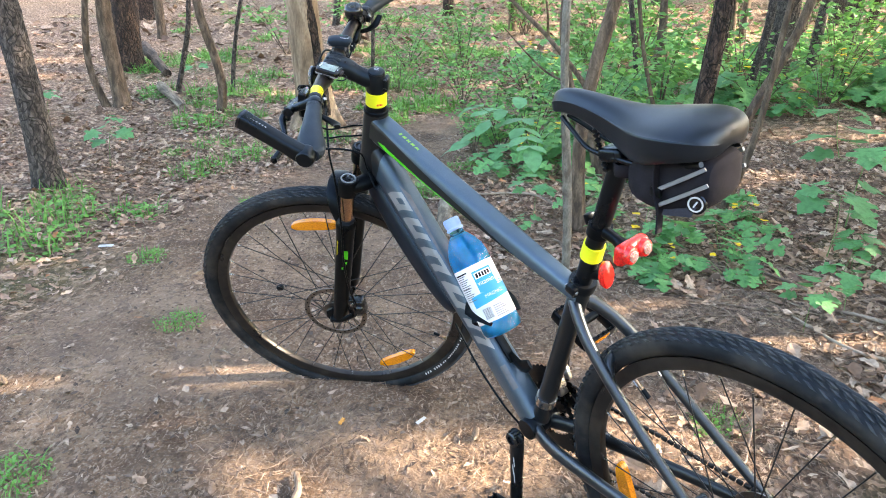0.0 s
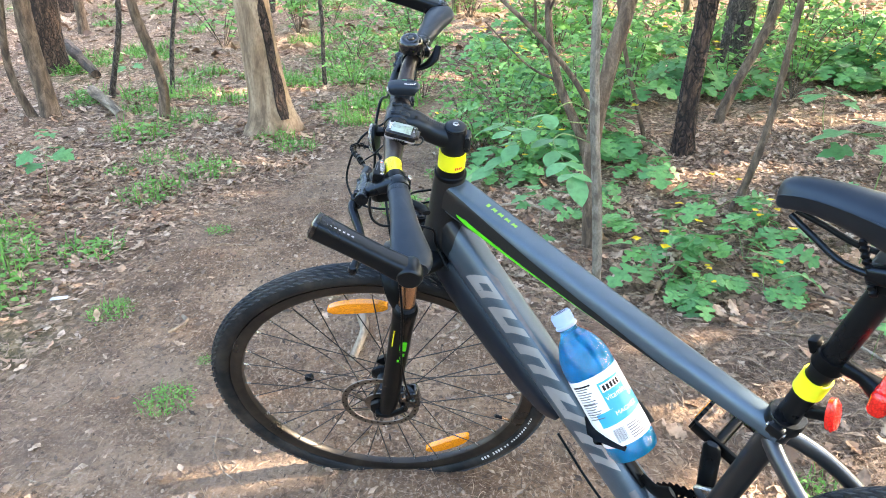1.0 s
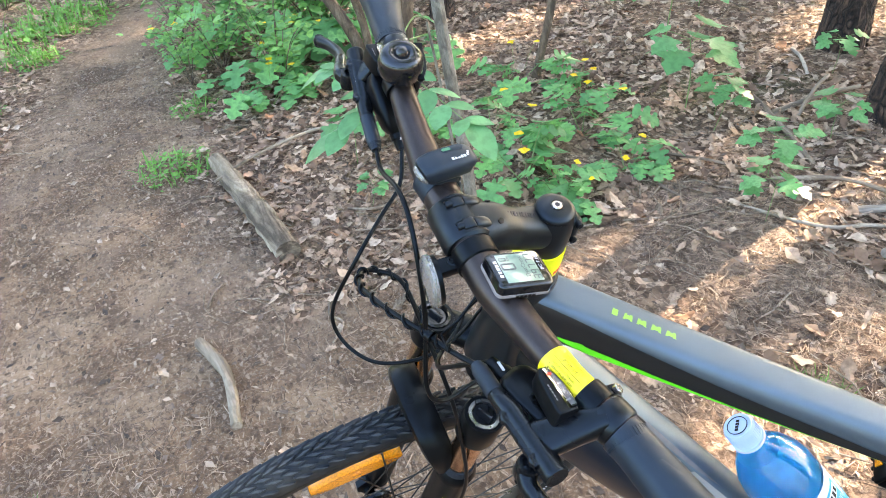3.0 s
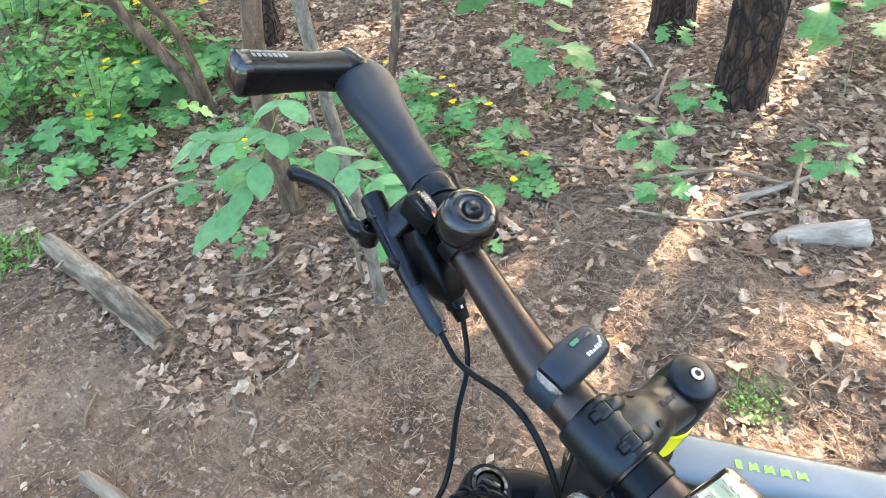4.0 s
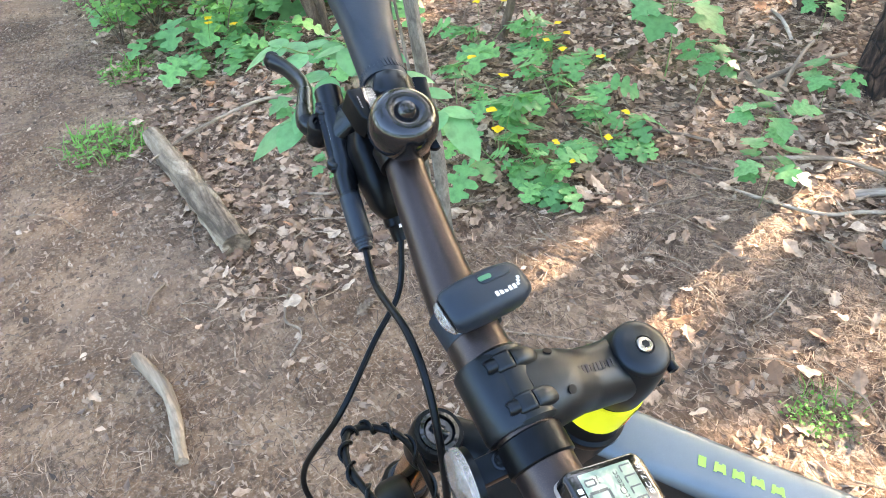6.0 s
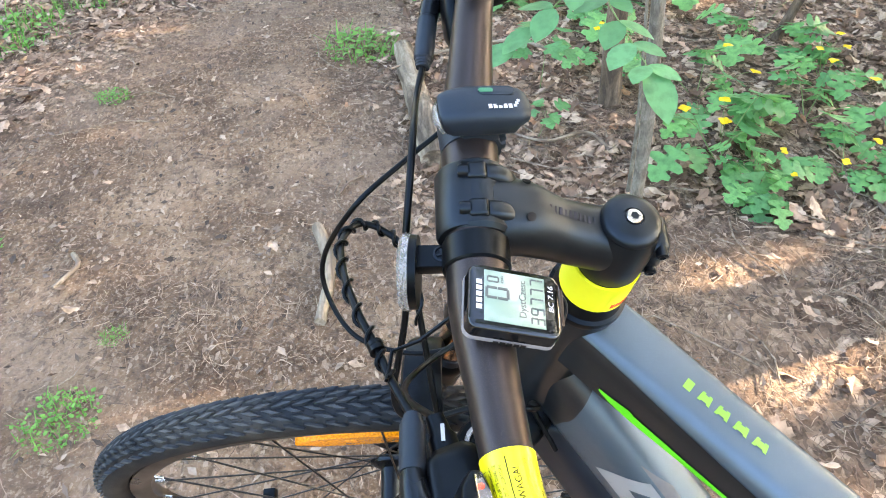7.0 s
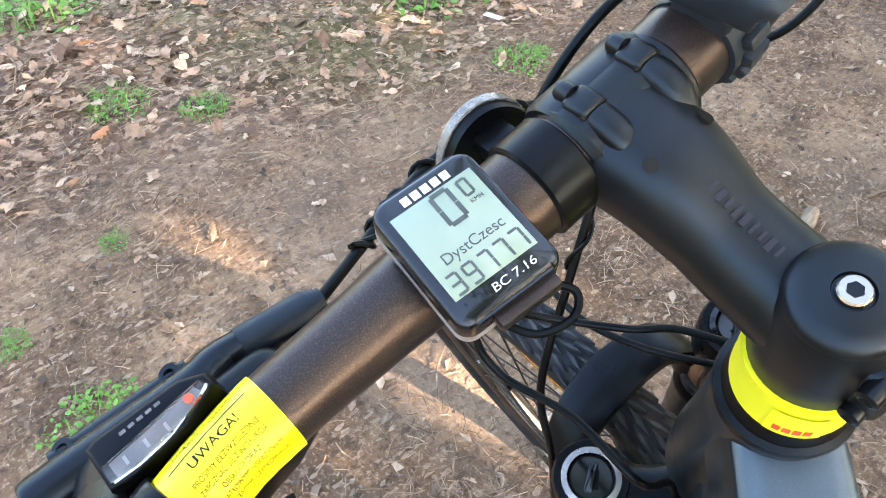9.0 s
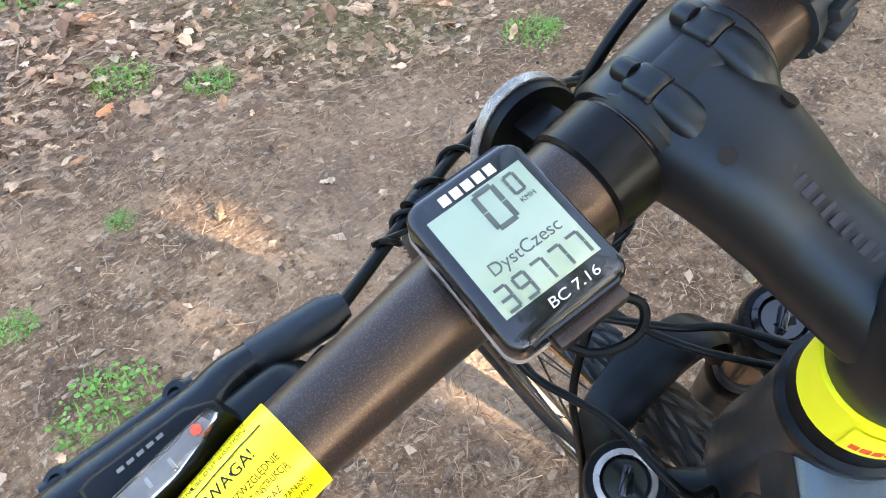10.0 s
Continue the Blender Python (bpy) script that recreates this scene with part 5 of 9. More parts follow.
def shade_tree(gx, gy, s, seed):
    """An unseen broad-leaved tree, added to put its crown between the sun and a place on the ground."""
    rng = random.Random(seed)
    c = Vector((gx, gy, 0)) + SUN_DIR * s
    z = ground_z(c.x, c.y)
    ob = thing("tree", Matrix.Translation((c.x, c.y, z)), "unseen broad-leaved tree with a full green crown, added for shade", "tree", "trees")
    inv = ob.matrix_world.inverted()
    h = c.z - z
    bm = bmesh.new()
    tube(bm, smooth_line([(0, 0, -0.1), (0.04, 0.03, h * 0.3), (-0.05, 0.02, h * 0.7), (0.0, 0.0, h * 1.25)], 8), [0.15, 0.11, 0.08, 0.02], 14)
    part("trunk", bm, BARK_GREY, ob)
    V, Fc = [], []
    for k in range(46):
        d = Vector((rng.gauss(0, 1), rng.gauss(0, 1), rng.gauss(0, 1))).normalized() * rng.random() ** 0.4
        tip = c + Vector((d.x * 2.5, d.y * 2.5, d.z * 1.5))
        if k % 6 == 0:
            p0 = inv @ Vector((c.x, c.y, c.z + (d.z - 0.6) * 1.0))
            bm = bmesh.new()
            tube(bm, smooth_line([p0, p0.lerp(inv @ tip, 0.5) + Vector((0, 0, 0.12)), inv @ tip], 4), [0.04, 0.012], 6)
            part("limb", bm, BARK_GREY, ob)
        for _ in range(54):
            p = tip + Vector((rng.gauss(0, 0.36), rng.gauss(0, 0.36), rng.gauss(0, 0.24)))
            if lit(p):
                continue
            q = inv @ p
            sz = rng.uniform(0.07, 0.14)
            e = Euler((rng.uniform(-1.0, 1.0), rng.uniform(-1.0, 1.0), rng.uniform(0, 6.28))).to_matrix()
            i = len(V)
            for o in ((-0.9, 0, 0), (-0.2, 0.42, 0.1), (0.45, 0.3, 0.06), (1.0, 0, -0.06), (0.45, -0.3, 0.06), (-0.2, -0.42, 0.1)):
                V.append(q + e @ Vector(o) * sz)
            Fc += [(i, i + 3, i + 2, i + 1), (i, i + 5, i + 4, i + 3)]
    piece("crown", from_lists("crown", V, Fc), CROWN, ob, smooth=False)


rng = random.Random(31)
for j, gy in enumerate((-2.6, -0.4, 1.8, 4.2, 7.0, 10.5)):
    for i, gx in enumerate((-6.0, -3.0, -0.2, 2.4, 5.0)):
        if gy > 6 and gx > 0:
            continue
        shade_tree(gx + rng.uniform(-0.5, 0.5), gy + rng.uniform(-0.5, 0.5), 10.5 + 2.6 * ((i + j) % 3) + rng.uniform(-0.4, 0.4), 100 + j * 7 + i)


# more unseen trees, added to keep sun off the far ground
for gx, gy in ((-9.0, 13.5), (-6.0, 14.2), (-3.0, 13.6), (-0.4, 14.4), (-9.5, 17.5), (-6.4, 18.2), (-3.4, 17.4), (-0.2, 18.4), (3.0, 17.6)):
    shade_tree(gx, gy, 11.0 + rng.uniform(-0.5, 2.0), int(300 + gx * 10 + gy))


def far_woods():
    """The wood that closes the place all round: trunks and hanging foliage, lower towards the sun."""
    rng = random.Random(41)
    V, Fc = [], []
    for k in range(15000):
        a = rng.uniform(0, 6.283)
        off = abs((a - _az + math.pi) % (2 * math.pi) - math.pi)
        top = 7.5 if off > 0.9 else 3.6
        r = rng.uniform(19, 27)
        p = Vector((math.cos(a) * r, math.sin(a) * r + 2.0, 0.2 + top * rng.random() ** 0.8))
        if noise.noise(Vector((a * 5, p.z * 0.35, 0))) < -0.28:
            continue
        s = rng.uniform(0.25, 0.55)
        e = Euler((rng.uniform(-1.0, 1.0), rng.uniform(-1.0, 1.0), rng.uniform(0, 6.28))).to_matrix()
        i = len(V)
        for o in ((-0.9, 0, 0), (-0.2, 0.42, 0.1), (0.45, 0.3, 0.06), (1.0, 0, -0.06), (0.45, -0.3, 0.06), (-0.2, -0.42, 0.1)):
            V.append(p + e @ Vector(o) * s)
        Fc += [(i, i + 3, i + 2, i + 1), (i, i + 5, i + 4, i + 3)]
    stuff("far_woods", V, Fc, CROWN, "far green wood standing all round the path", "woods")


far_woods()

# ---- the bicycle ----
# bike axes: x ahead, y to its left, z up from the foot of the rear wheel
BIKE = pose(0.7988, -0.7002, -0.0292, -9.03, -0.41, 133.32)
R_WHEEL = 0.351
BB = Vector((0.452, 0, 0.300))
HEAD = Vector((0.8714, 0, 0.8518))
_ha = radians(73.03)
HEAD_UP = Vector((-math.cos(_ha), 0, math.sin(_ha)))
_turn = Matrix.Rotation(radians(42.88), 3, HEAD_UP)
S_FWD = _turn @ Vector((math.sin(_ha), 0, math.cos(_ha)))
S_LEFT = _turn @ Vector((0, 1, 0))
# steered axes: origin at the head tube's top, x ahead, y left, z up the steerer
STEER = Matrix.Translation(HEAD) @ Matrix((S_FWD, S_LEFT, HEAD_UP)).transposed().to_4x4()
FRONT_HUB = Vector((0.0889, 0, -0.5697))
SEAT_DIR = Vector((-0.3173, 0, 0.9483))

bike = thing("bicycle", BIKE, "dark graphite hybrid bicycle leaning on its stand on the dirt path", "bicycle")


def steered(bm):
    bm.transform(STEER)
    return bm


def seat_pt(t):
    return BB + SEAT_DIR * t


def bike_frame():
    up = (0, 0, 1)
    bm = bmesh.new()
    tube(bm, [HEAD - HEAD_UP * d for d in (0.0, 0.012, 0.03, 0.075, 0.115, 0.138, 0.145)], [0.0235, 0.0255, 0.0262, 0.0295, 0.0335, 0.0345, 0.0325], 32)
    part("head_tube", bm, FRAME_DARK, bike)
    bm = bmesh.new()
    tube(bm, smooth_line([(0.884, 0, 0.815), (0.84, 0, 0.803), (0.70, 0, 0.758), (0.50, 0, 0.697), (0.328, 0, 0.647)], 6),
         [(0.0235, 0.034), (0.0255, 0.031), (0.0250, 0.0255), (0.0225, 0.0205), (0.0185, 0.0165)], 48, up, power=(6.0, 2.4), taper=0.14)
    tt = part("top_tube", bm, FRAME, bike)
    bm = bmesh.new()
    tube(bm, smooth_line([(0.908, 0, 0.768), (0.86, 0, 0.720), (0.75, 0, 0.608), (0.60, 0, 0.454), (0.462, 0, 0.310)], 6),
         [(0.024, 0.034), (0.0255, 0.0360), (0.0250, 0.0345), (0.0255, 0.0315), (0.028, 0.028)], 28, up, power=3.0)
    dt = part("down_tube", bm, FRAME, bike)
    bm = bmesh.new()
    tube(bm, [BB, seat_pt(0.10), seat_pt(0.30), seat_pt(0.36), seat_pt(0.40)], [0.0185, 0.017, 0.0165, 0.018, 0.0185], 22)
    part("seat_tube", bm, FRAME_DARK, bike)
    bm = bmesh.new()
    lathe(bm, [(0.0, -0.036), (0.021, -0.036), (0.0225, -0.033), (0.0225, 0.033), (0.021, 0.036), (0.0, 0.036)], 26, axes(BB, (1, 0, 0), (0, 0, 1)))
    part("bottom_bracket", bm, SATIN, bike)
    for s in (1, -1):
        bm = bmesh.new()
        tube(bm, smooth_line([(0.345, 0.004 * s, 0.640), (0.312, 0.026 * s, 0.618), (0.262, 0.043 * s, 0.578), (0.150, 0.056 * s, 0.482), (0.008, 0.066 * s, 0.368)], 6),
             [(0.011, 0.013), (0.010, 0.0115), (0.0092, 0.0105), (0.008, 0.009), (0.0075, 0.0085)], 14, up)
        part("seat_stay", bm, FRAME_MID, bike)
        bm = bmesh.new()
        tube(bm, smooth_line([(0.440, 0.018 * s, 0.297), (0.39, 0.034 * s, 0.300), (0.30, 0.046 * s, 0.310), (0.15, 0.060 * s, 0.331), (0.005, 0.067 * s, 0.349)], 6),
             [(0.011, 0.017), (0.0105, 0.016), (0.010, 0.014), (0.009, 0.012), (0.0075, 0.010)], 14, up)
        # the right stay takes the darkest copy of the lacquer
        part("chain_stay", bm, FRAME_MID if s > 0 else FRAME_DARK, bike)
        bm = bmesh.new()
        slab(bm, [(-0.02, -0.022), (0.018, -0.02), (0.03, 0.0), (0.03, 0.022), (0.012, 0.03), (-0.012, 0.024)], -0.0035, 0.0035,
             axes((0, 0.068 * s, R_WHEEL), (1, 0, 0), (0, 0, 1)), 0.001)
        part("dropout", bm, FRAME_MID, bike)
    bm = bmesh.new()
    tube(bm, smooth_line([(0.235, 0.046, 0.556), (0.254, 0.02, 0.572), (0.254, -0.02, 0.572), (0.235, -0.046, 0.556)], 5), 0.0085, 12)
    part("stay_bridge", bm, FRAME_MID, bike)
    return tt, dt


top_tube, down_tube = bike_frame()


def on_tube(line, widths, t, ang, power=2.5, lift=0.0004, taper=0.0):
    """A point on an upright-sectioned tube: t along it, ang round it (0 left, 90 top)."""
    n = len(line)
    u = t * (n - 1)
    k = min(int(u), n - 2)
    f = u - k
    p = line[k].lerp(line[k + 1], f)
    tg = (line[k + 1] - line[k]).normalized()
    side = tg.cross(Vector((0, 0, 1))).normalized()
    other = side.cross(tg).normalized()
    w = lerp_list(widths, n)
    ra, rb = (w[k][0] + (w[k + 1][0] - w[k][0]) * f, w[k][1] + (w[k + 1][1] - w[k][1]) * f)
    c, s = math.cos(radians(ang)), math.sin(radians(ang))
    power = power if isinstance(power, (int, float)) else power[0] + (power[1] - power[0]) * t
    cc, ss = math.copysign(abs(c) ** (2 / power), c), math.copysign(abs(s) ** (2 / power), s)
    nrm = (side * (cc / ra) + other * (ss / rb)).normalized()
    left = 1 if side.y > 0 else -1
    q = p + side * (ra * cc * left * (flank(ss) if taper else 1.0)) + other * (rb * ss)
    nrm = (side * (c * left) + other * s).normalized()
    return q + nrm * lift


TT_LINE = smooth_line([(0.884, 0, 0.815), (0.84, 0, 0.803), (0.70, 0, 0.758), (0.50, 0, 0.697), (0.328, 0, 0.647)], 6)
TT_W = [(0.0235, 0.034), (0.0255, 0.031), (0.0250, 0.0255), (0.0225, 0.0205), (0.0185, 0.0165)]
DT_LINE = smooth_line([(0.908, 0, 0.768), (0.86, 0, 0.720), (0.75, 0, 0.608), (0.60, 0, 0.454), (0.462, 0, 0.310)], 6)
DT_W = [(0.024, 0.034), (0.0255, 0.0360), (0.0250, 0.0345), (0.0255, 0.0315), (0.028, 0.028)]


def decal(name, line, widths, quads, material, parent, power, taper=0.0, lift=0.0005):
    """Thin paint patches; quads: outlines in (along, angle), each laid on the tube in small cells."""
    bm = bmesh.new()
    for (t0, a0), (t1, a1), (t2, a2), (t3, a3) in quads:
        n, m = 6, 6
        g = []
        for i in range(n + 1):
            row = []
            for j in range(m + 1):
                u, v = i / n, j / m
                t = (t0 * (1 - u) + t1 * u) * (1 - v) + (t3 * (1 - u) + t2 * u) * v
                a = (a0 * (1 - u) + a1 * u) * (1 - v) + (a3 * (1 - u) + a2 * u) * v
                row.append(bm.verts.new(on_tube(line, widths, t, a, power, lift, taper)))
            g.append(row)
        for i in range(n):
            for j in range(m):
                bm.faces.new((g[i][j], g[i + 1][j], g[i + 1][j + 1], g[i][j + 1]))
    bmesh.ops.remove_doubles(bm, verts=bm.verts, dist=1e-5)
    return part(name, bm, material, parent)


def frame_paint():
    # green flash under the top tube's left flank, and small green marks on its top
    def turned(s, t):
        """The angle at which the top tube's section stands at a height s, from -1 to 1."""
        pw = 6.0 - 3.6 * t
        return math.degrees(math.asin(math.copysign(abs(s) ** (pw / 2), s)))

    q, q2 = [], []
    for k in range(14):
        t0, t1 = 0.25 + 0.72 * k / 14, 0.25 + 0.72 * (k + 1) / 14
        lo = lambda t: -0.10 - 0.34 * min(1.0, (t - 0.25) / 0.10) - 0.06 * (t - 0.25)
        hi = lambda t: -0.10 + 0.12 * min(1.0, (t - 0.25) / 0.05) - 0.46 * max(0.0, (t - 0.31) / 0.66) ** 0.6
        hi2 = lambda t: max(hi(t), lo(t) + 0.06)
        q.append(((t0, turned(hi2(t0), t0)), (t1, turned(hi2(t1), t1)), (t1, turned(lo(t1), t1)), (t0, turned(lo(t0), t0))))
    # shade on the top tube's left flank, painted in with the darker lacquer
    for k in range(12):
        t0, t1 = 0.80 * k / 12, 0.80 * (k + 1) / 12
        top = lambda t: 0.86 - 1.1 * min(1.0, max(0.0, (t - 0.22) / 0.58)) ** 1.4
        q2.append(((t0, turned(top(t0), t0)), (t1, turned(top(t1), t1)), (t1, turned(-0.30, t1)), (t0, turned(-0.30, t0))))
    decal("shaded_flank", TT_LINE, TT_W, q2, FRAME_DARK, top_tube, (6.0, 2.4), 0.14)
    decal("green_flash", TT_LINE, TT_W, q, GREEN_INK, top_tube, (6.0, 2.4), 0.14, 0.0011)
    q = [((0.327, 89.25), (0.337, 89.25), (0.337, 90.75), (0.327, 90.75))]
    for k in range(4):
        t = 0.346 + 0.022 * k
        q.append(((t, 89.25), (t + 0.004, 89.25), (t + 0.006, 90.75), (t + 0.002, 90.75)))
        q.append(((t + 0.012, 89.25), (t + 0.016, 89.25), (t + 0.014, 90.75), (t + 0.010, 90.75)))
        q.append(((t + 0.004, 89.7), (t + 0.012, 89.7), (t + 0.012, 90.3), (t + 0.004, 90.3)))
    for one in q:
        decal("lime_mark", TT_LINE, TT_W, [one], LIME_INK, top_tube, (6.0, 2.4), 0.14)
    # shade painted on the down tube's root behind the head tube, with a slanting edge
    q = []
    for k in range(14):
        a0, a1 = -70 + 180 * k / 14, -70 + 180 * (k + 1) / 14
        e0, e1 = 0.28 - 0.13 * k / 14, 0.28 - 0.13 * (k + 1) / 14
        for j in range(4):
            q.append(((e0 * j / 4, a0), (e0 * (j + 1) / 4, a0), (e1 * (j + 1) / 4, a1), (e1 * j / 4, a1)))
    decal("shaded_root", DT_LINE, DT_W, q, FRAME_DARK, down_tube, 3.0)
    # big silver blocks down the left flank of the down tube
    q = []
    lo, hi = -4, 56
    for k in range(5):
        t = 0.325 + 0.096 * k
        sl, w = 0.034, 0.026
        q.append(((t, lo), (t + w, lo), (t + sl + w, hi), (t + sl, hi)))
        q.append(((t + 0.049, lo), (t + 0.049 + w * 0.8, lo), (t + 0.049 + sl + w * 0.8, hi), (t + 0.049 + sl, hi)))
        if k in (0, 2, 4):
            q.append(((t + w + sl * 0.72, hi - 17), (t + 0.049 + sl * 0.72, hi - 17), (t + 0.049 + sl, hi), (t + w + sl, hi)))
        if k in (0, 1, 3):
            q.append(((t + w, lo), (t + 0.049, lo), (t + 0.049 + sl * 0.28, lo + 17), (t + w + sl * 0.28, lo + 17)))
    for one in q:
        decal("silver_block", DT_LINE, DT_W, [one], SILVER_INK, down_tube, 3.0)
    decal("data_sticker", DT_LINE, DT_W, [((0.855, 30), (0.92, 30), (0.92, 62), (0.855, 62))], GREY_INK, down_tube, 3.0)
    # tall highlight along the top of the down tube, painted as a pale patch
    decal("pale_highlight", DT_LINE, DT_W, [((0.33, 62), (0.55, 62), (0.60, 70), (0.38, 84))], GREY_INK, down_tube, 3.0)


frame_paint()


def fork():
    """Suspension fork in the steered axes."""
    top, foot = Vector((0.0456, 0, -0.150)), Vector((0.072, 0, -0.560))
    d = (foot - top).normalized()
    bm = bmesh.new()
    tube(bm, smooth_line([(0.0, 0.0, -0.143), (0.004, 0.028, -0.150), (0.024, 0.050, -0.152), (0.0456, 0.0600, -0.150)], 5), [(0.024, 0.017), (0.020, 0.015), (0.018, 0.015), (0.0215, 0.016)], 18, (0, 0, 1), power=2.4)
    tube(bm, smooth_line([(0.0, 0.0, -0.143), (0.004, -0.028, -0.150), (0.024, -0.050, -0.152), (0.0456, -0.0600, -0.150)], 5), [(0.024, 0.017), (0.020, 0.015), (0.018, 0.015), (0.0215, 0.016)], 18, (0, 0, 1), power=2.4)
    lathe(bm, [(0.0, -0.02), (0.029, -0.02), (0.030, 0.0), (0.027, 0.012), (0.0, 0.012)], 26, Matrix.Translation((0, 0, -0.145)))
    crown = part("fork_crown", steered(bm), BLACK, bike)
    for s in (1, -1):
        o = Vector((0, 0.060 * s, 0))
        bm = bmesh.new()
        lathe(bm, [(0.0, -0.022), (0.0205, -0.022), (0.0215, -0.018), (0.0215, 0.012), (0.020, 0.016), (0.0165, 0.016), (0.0160, 0.010), (0.0, 0.010)], 26, along(top + o, top + o - d))
        part("crown_clamp", steered(bm), BLACK, crown)
        bm = bmesh.new()
        ring_solid(bm, [(0.0125, 0.012), (0.0158, 0.012), (0.0162, 0.0175), (0.0130, 0.0180)], 26, along(top + o, top + o - d))
        part("cap_ring", steered(bm), STEEL if s > 0 else GLOSS, crown, "bright ring round the fork cap" if s > 0 else "")
        bm = bmesh.new()
        lathe(bm, [(0.0, 0.010), (0.0122, 0.010), (0.0122, 0.0145), (0.011, 0.0155), (0.0, 0.0155)], 22, along(top + o, top + o - d))
        block(bm, (0.016, 0.005, 0.007), along(top + o, top + o - d) @ pose(0, 0, 0.0175, 0, 0, 30), 0.0012)
        part("adjuster_cap", steered(bm), GLOSS, crown)
        bm = bmesh.new()
        tube(bm, [top + o, top + o + d * 0.115], 0.0155, 22)
        part("stanchion", steered(bm), BRONZE, bike, "bronze-coloured upper fork leg")
        bm = bmesh.new()
        a = top + o + d * 0.098
        tube(bm, [a, a + d * 0.006, a + d * 0.016, a + d * 0.05, a + d * 0.17, a + d * 0.27, a + d * 0.310, foot + o + Vector((0.010, 0, -0.012))],
             [0.0185, 0.0225, 0.022, 0.0205, 0.0195, 0.0185, 0.0175, 0.012], 22)
        leg = part("lower_leg", steered(bm), BLACK, bike)
        bm = bmesh.new()
        tube(bm, [a - d * 0.008, a + d * 0.004], [0.0172, 0.0195], 22)
        part("dust_seal", steered(bm), RUBBER, leg)
        bm = bmesh.new()
        slab(bm, [(-0.020, -0.016), (0.012, -0.018), (0.024, -0.004), (0.026, 0.014), (0.012, 0.026), (-0.012, 0.022)], -0.005, 0.005,
             axes(Vector((0.0815, 0.057 * s, -0.566)), (1, 0, 0), (0, 0, 1)), 0.0012)
        part("fork_end", steered(bm), BLACK, leg)
        if s > 0:
            bm = bmesh.new()
            tube(bm, [a + d * 0.075 + Vector((-0.007, 0.0197, 0)), a + d * 0.098 + Vector((-0.007, 0.0194, 0))], (0.0016, 0.0062), 8, (1, 0, 0), power=5)
            part("green_mark", steered(bm), GREEN_INK, leg)
            bm = bmesh.new()
            for k in range(3):
                tube(bm, [a + d * (0.108 + 0.009 * k) + Vector((-0.010 + 0.004 * k, 0.0194, 0)), a + d * (0.114 + 0.009 * k) + Vector((-0.010 + 0.004 * k, 0.0193, 0))], (0.0012, 0.0022), 6, (1, 0, 0))
            part("small_green_marks", steered(bm), GREEN_INK, leg)
            bm = bmesh.new()
            tube(bm, [a + d * 0.05 + Vector((0.0125, 0.0158, 0)), a + d * 0.090 + Vector((0.0125, 0.0154, 0))], (0.004, 0.0012), 8, (1, 0, 0))
            part("gold_sticker", steered(bm), TAG, leg)
    bm = bmesh.new()
    tube(bm, smooth_line([(0.058, 0.057, -0.262), (0.074, 0.054, -0.222), (0.083, 0.036, -0.197), (0.086, 0.0, -0.188), (0.083, -0.036, -0.197), (0.074, -0.054, -0.222), (0.058, -0.057, -0.262)], 5), [(0.010, 0.013), (0.008, 0.016), (0.007, 0.018), (0.008, 0.016), (0.010, 0.013)], 12, (1, 0, 0), power=3)
    br = part("fork_brace", steered(bm), BLACK, bike)
    bm = bmesh.new()
    block(bm, (0.0012, 0.026, 0.006), pose(0.0955, 0.0, -0.188), 0.0003)
    part("brace_mark", steered(bm), WHITE_INK, br)


fork()


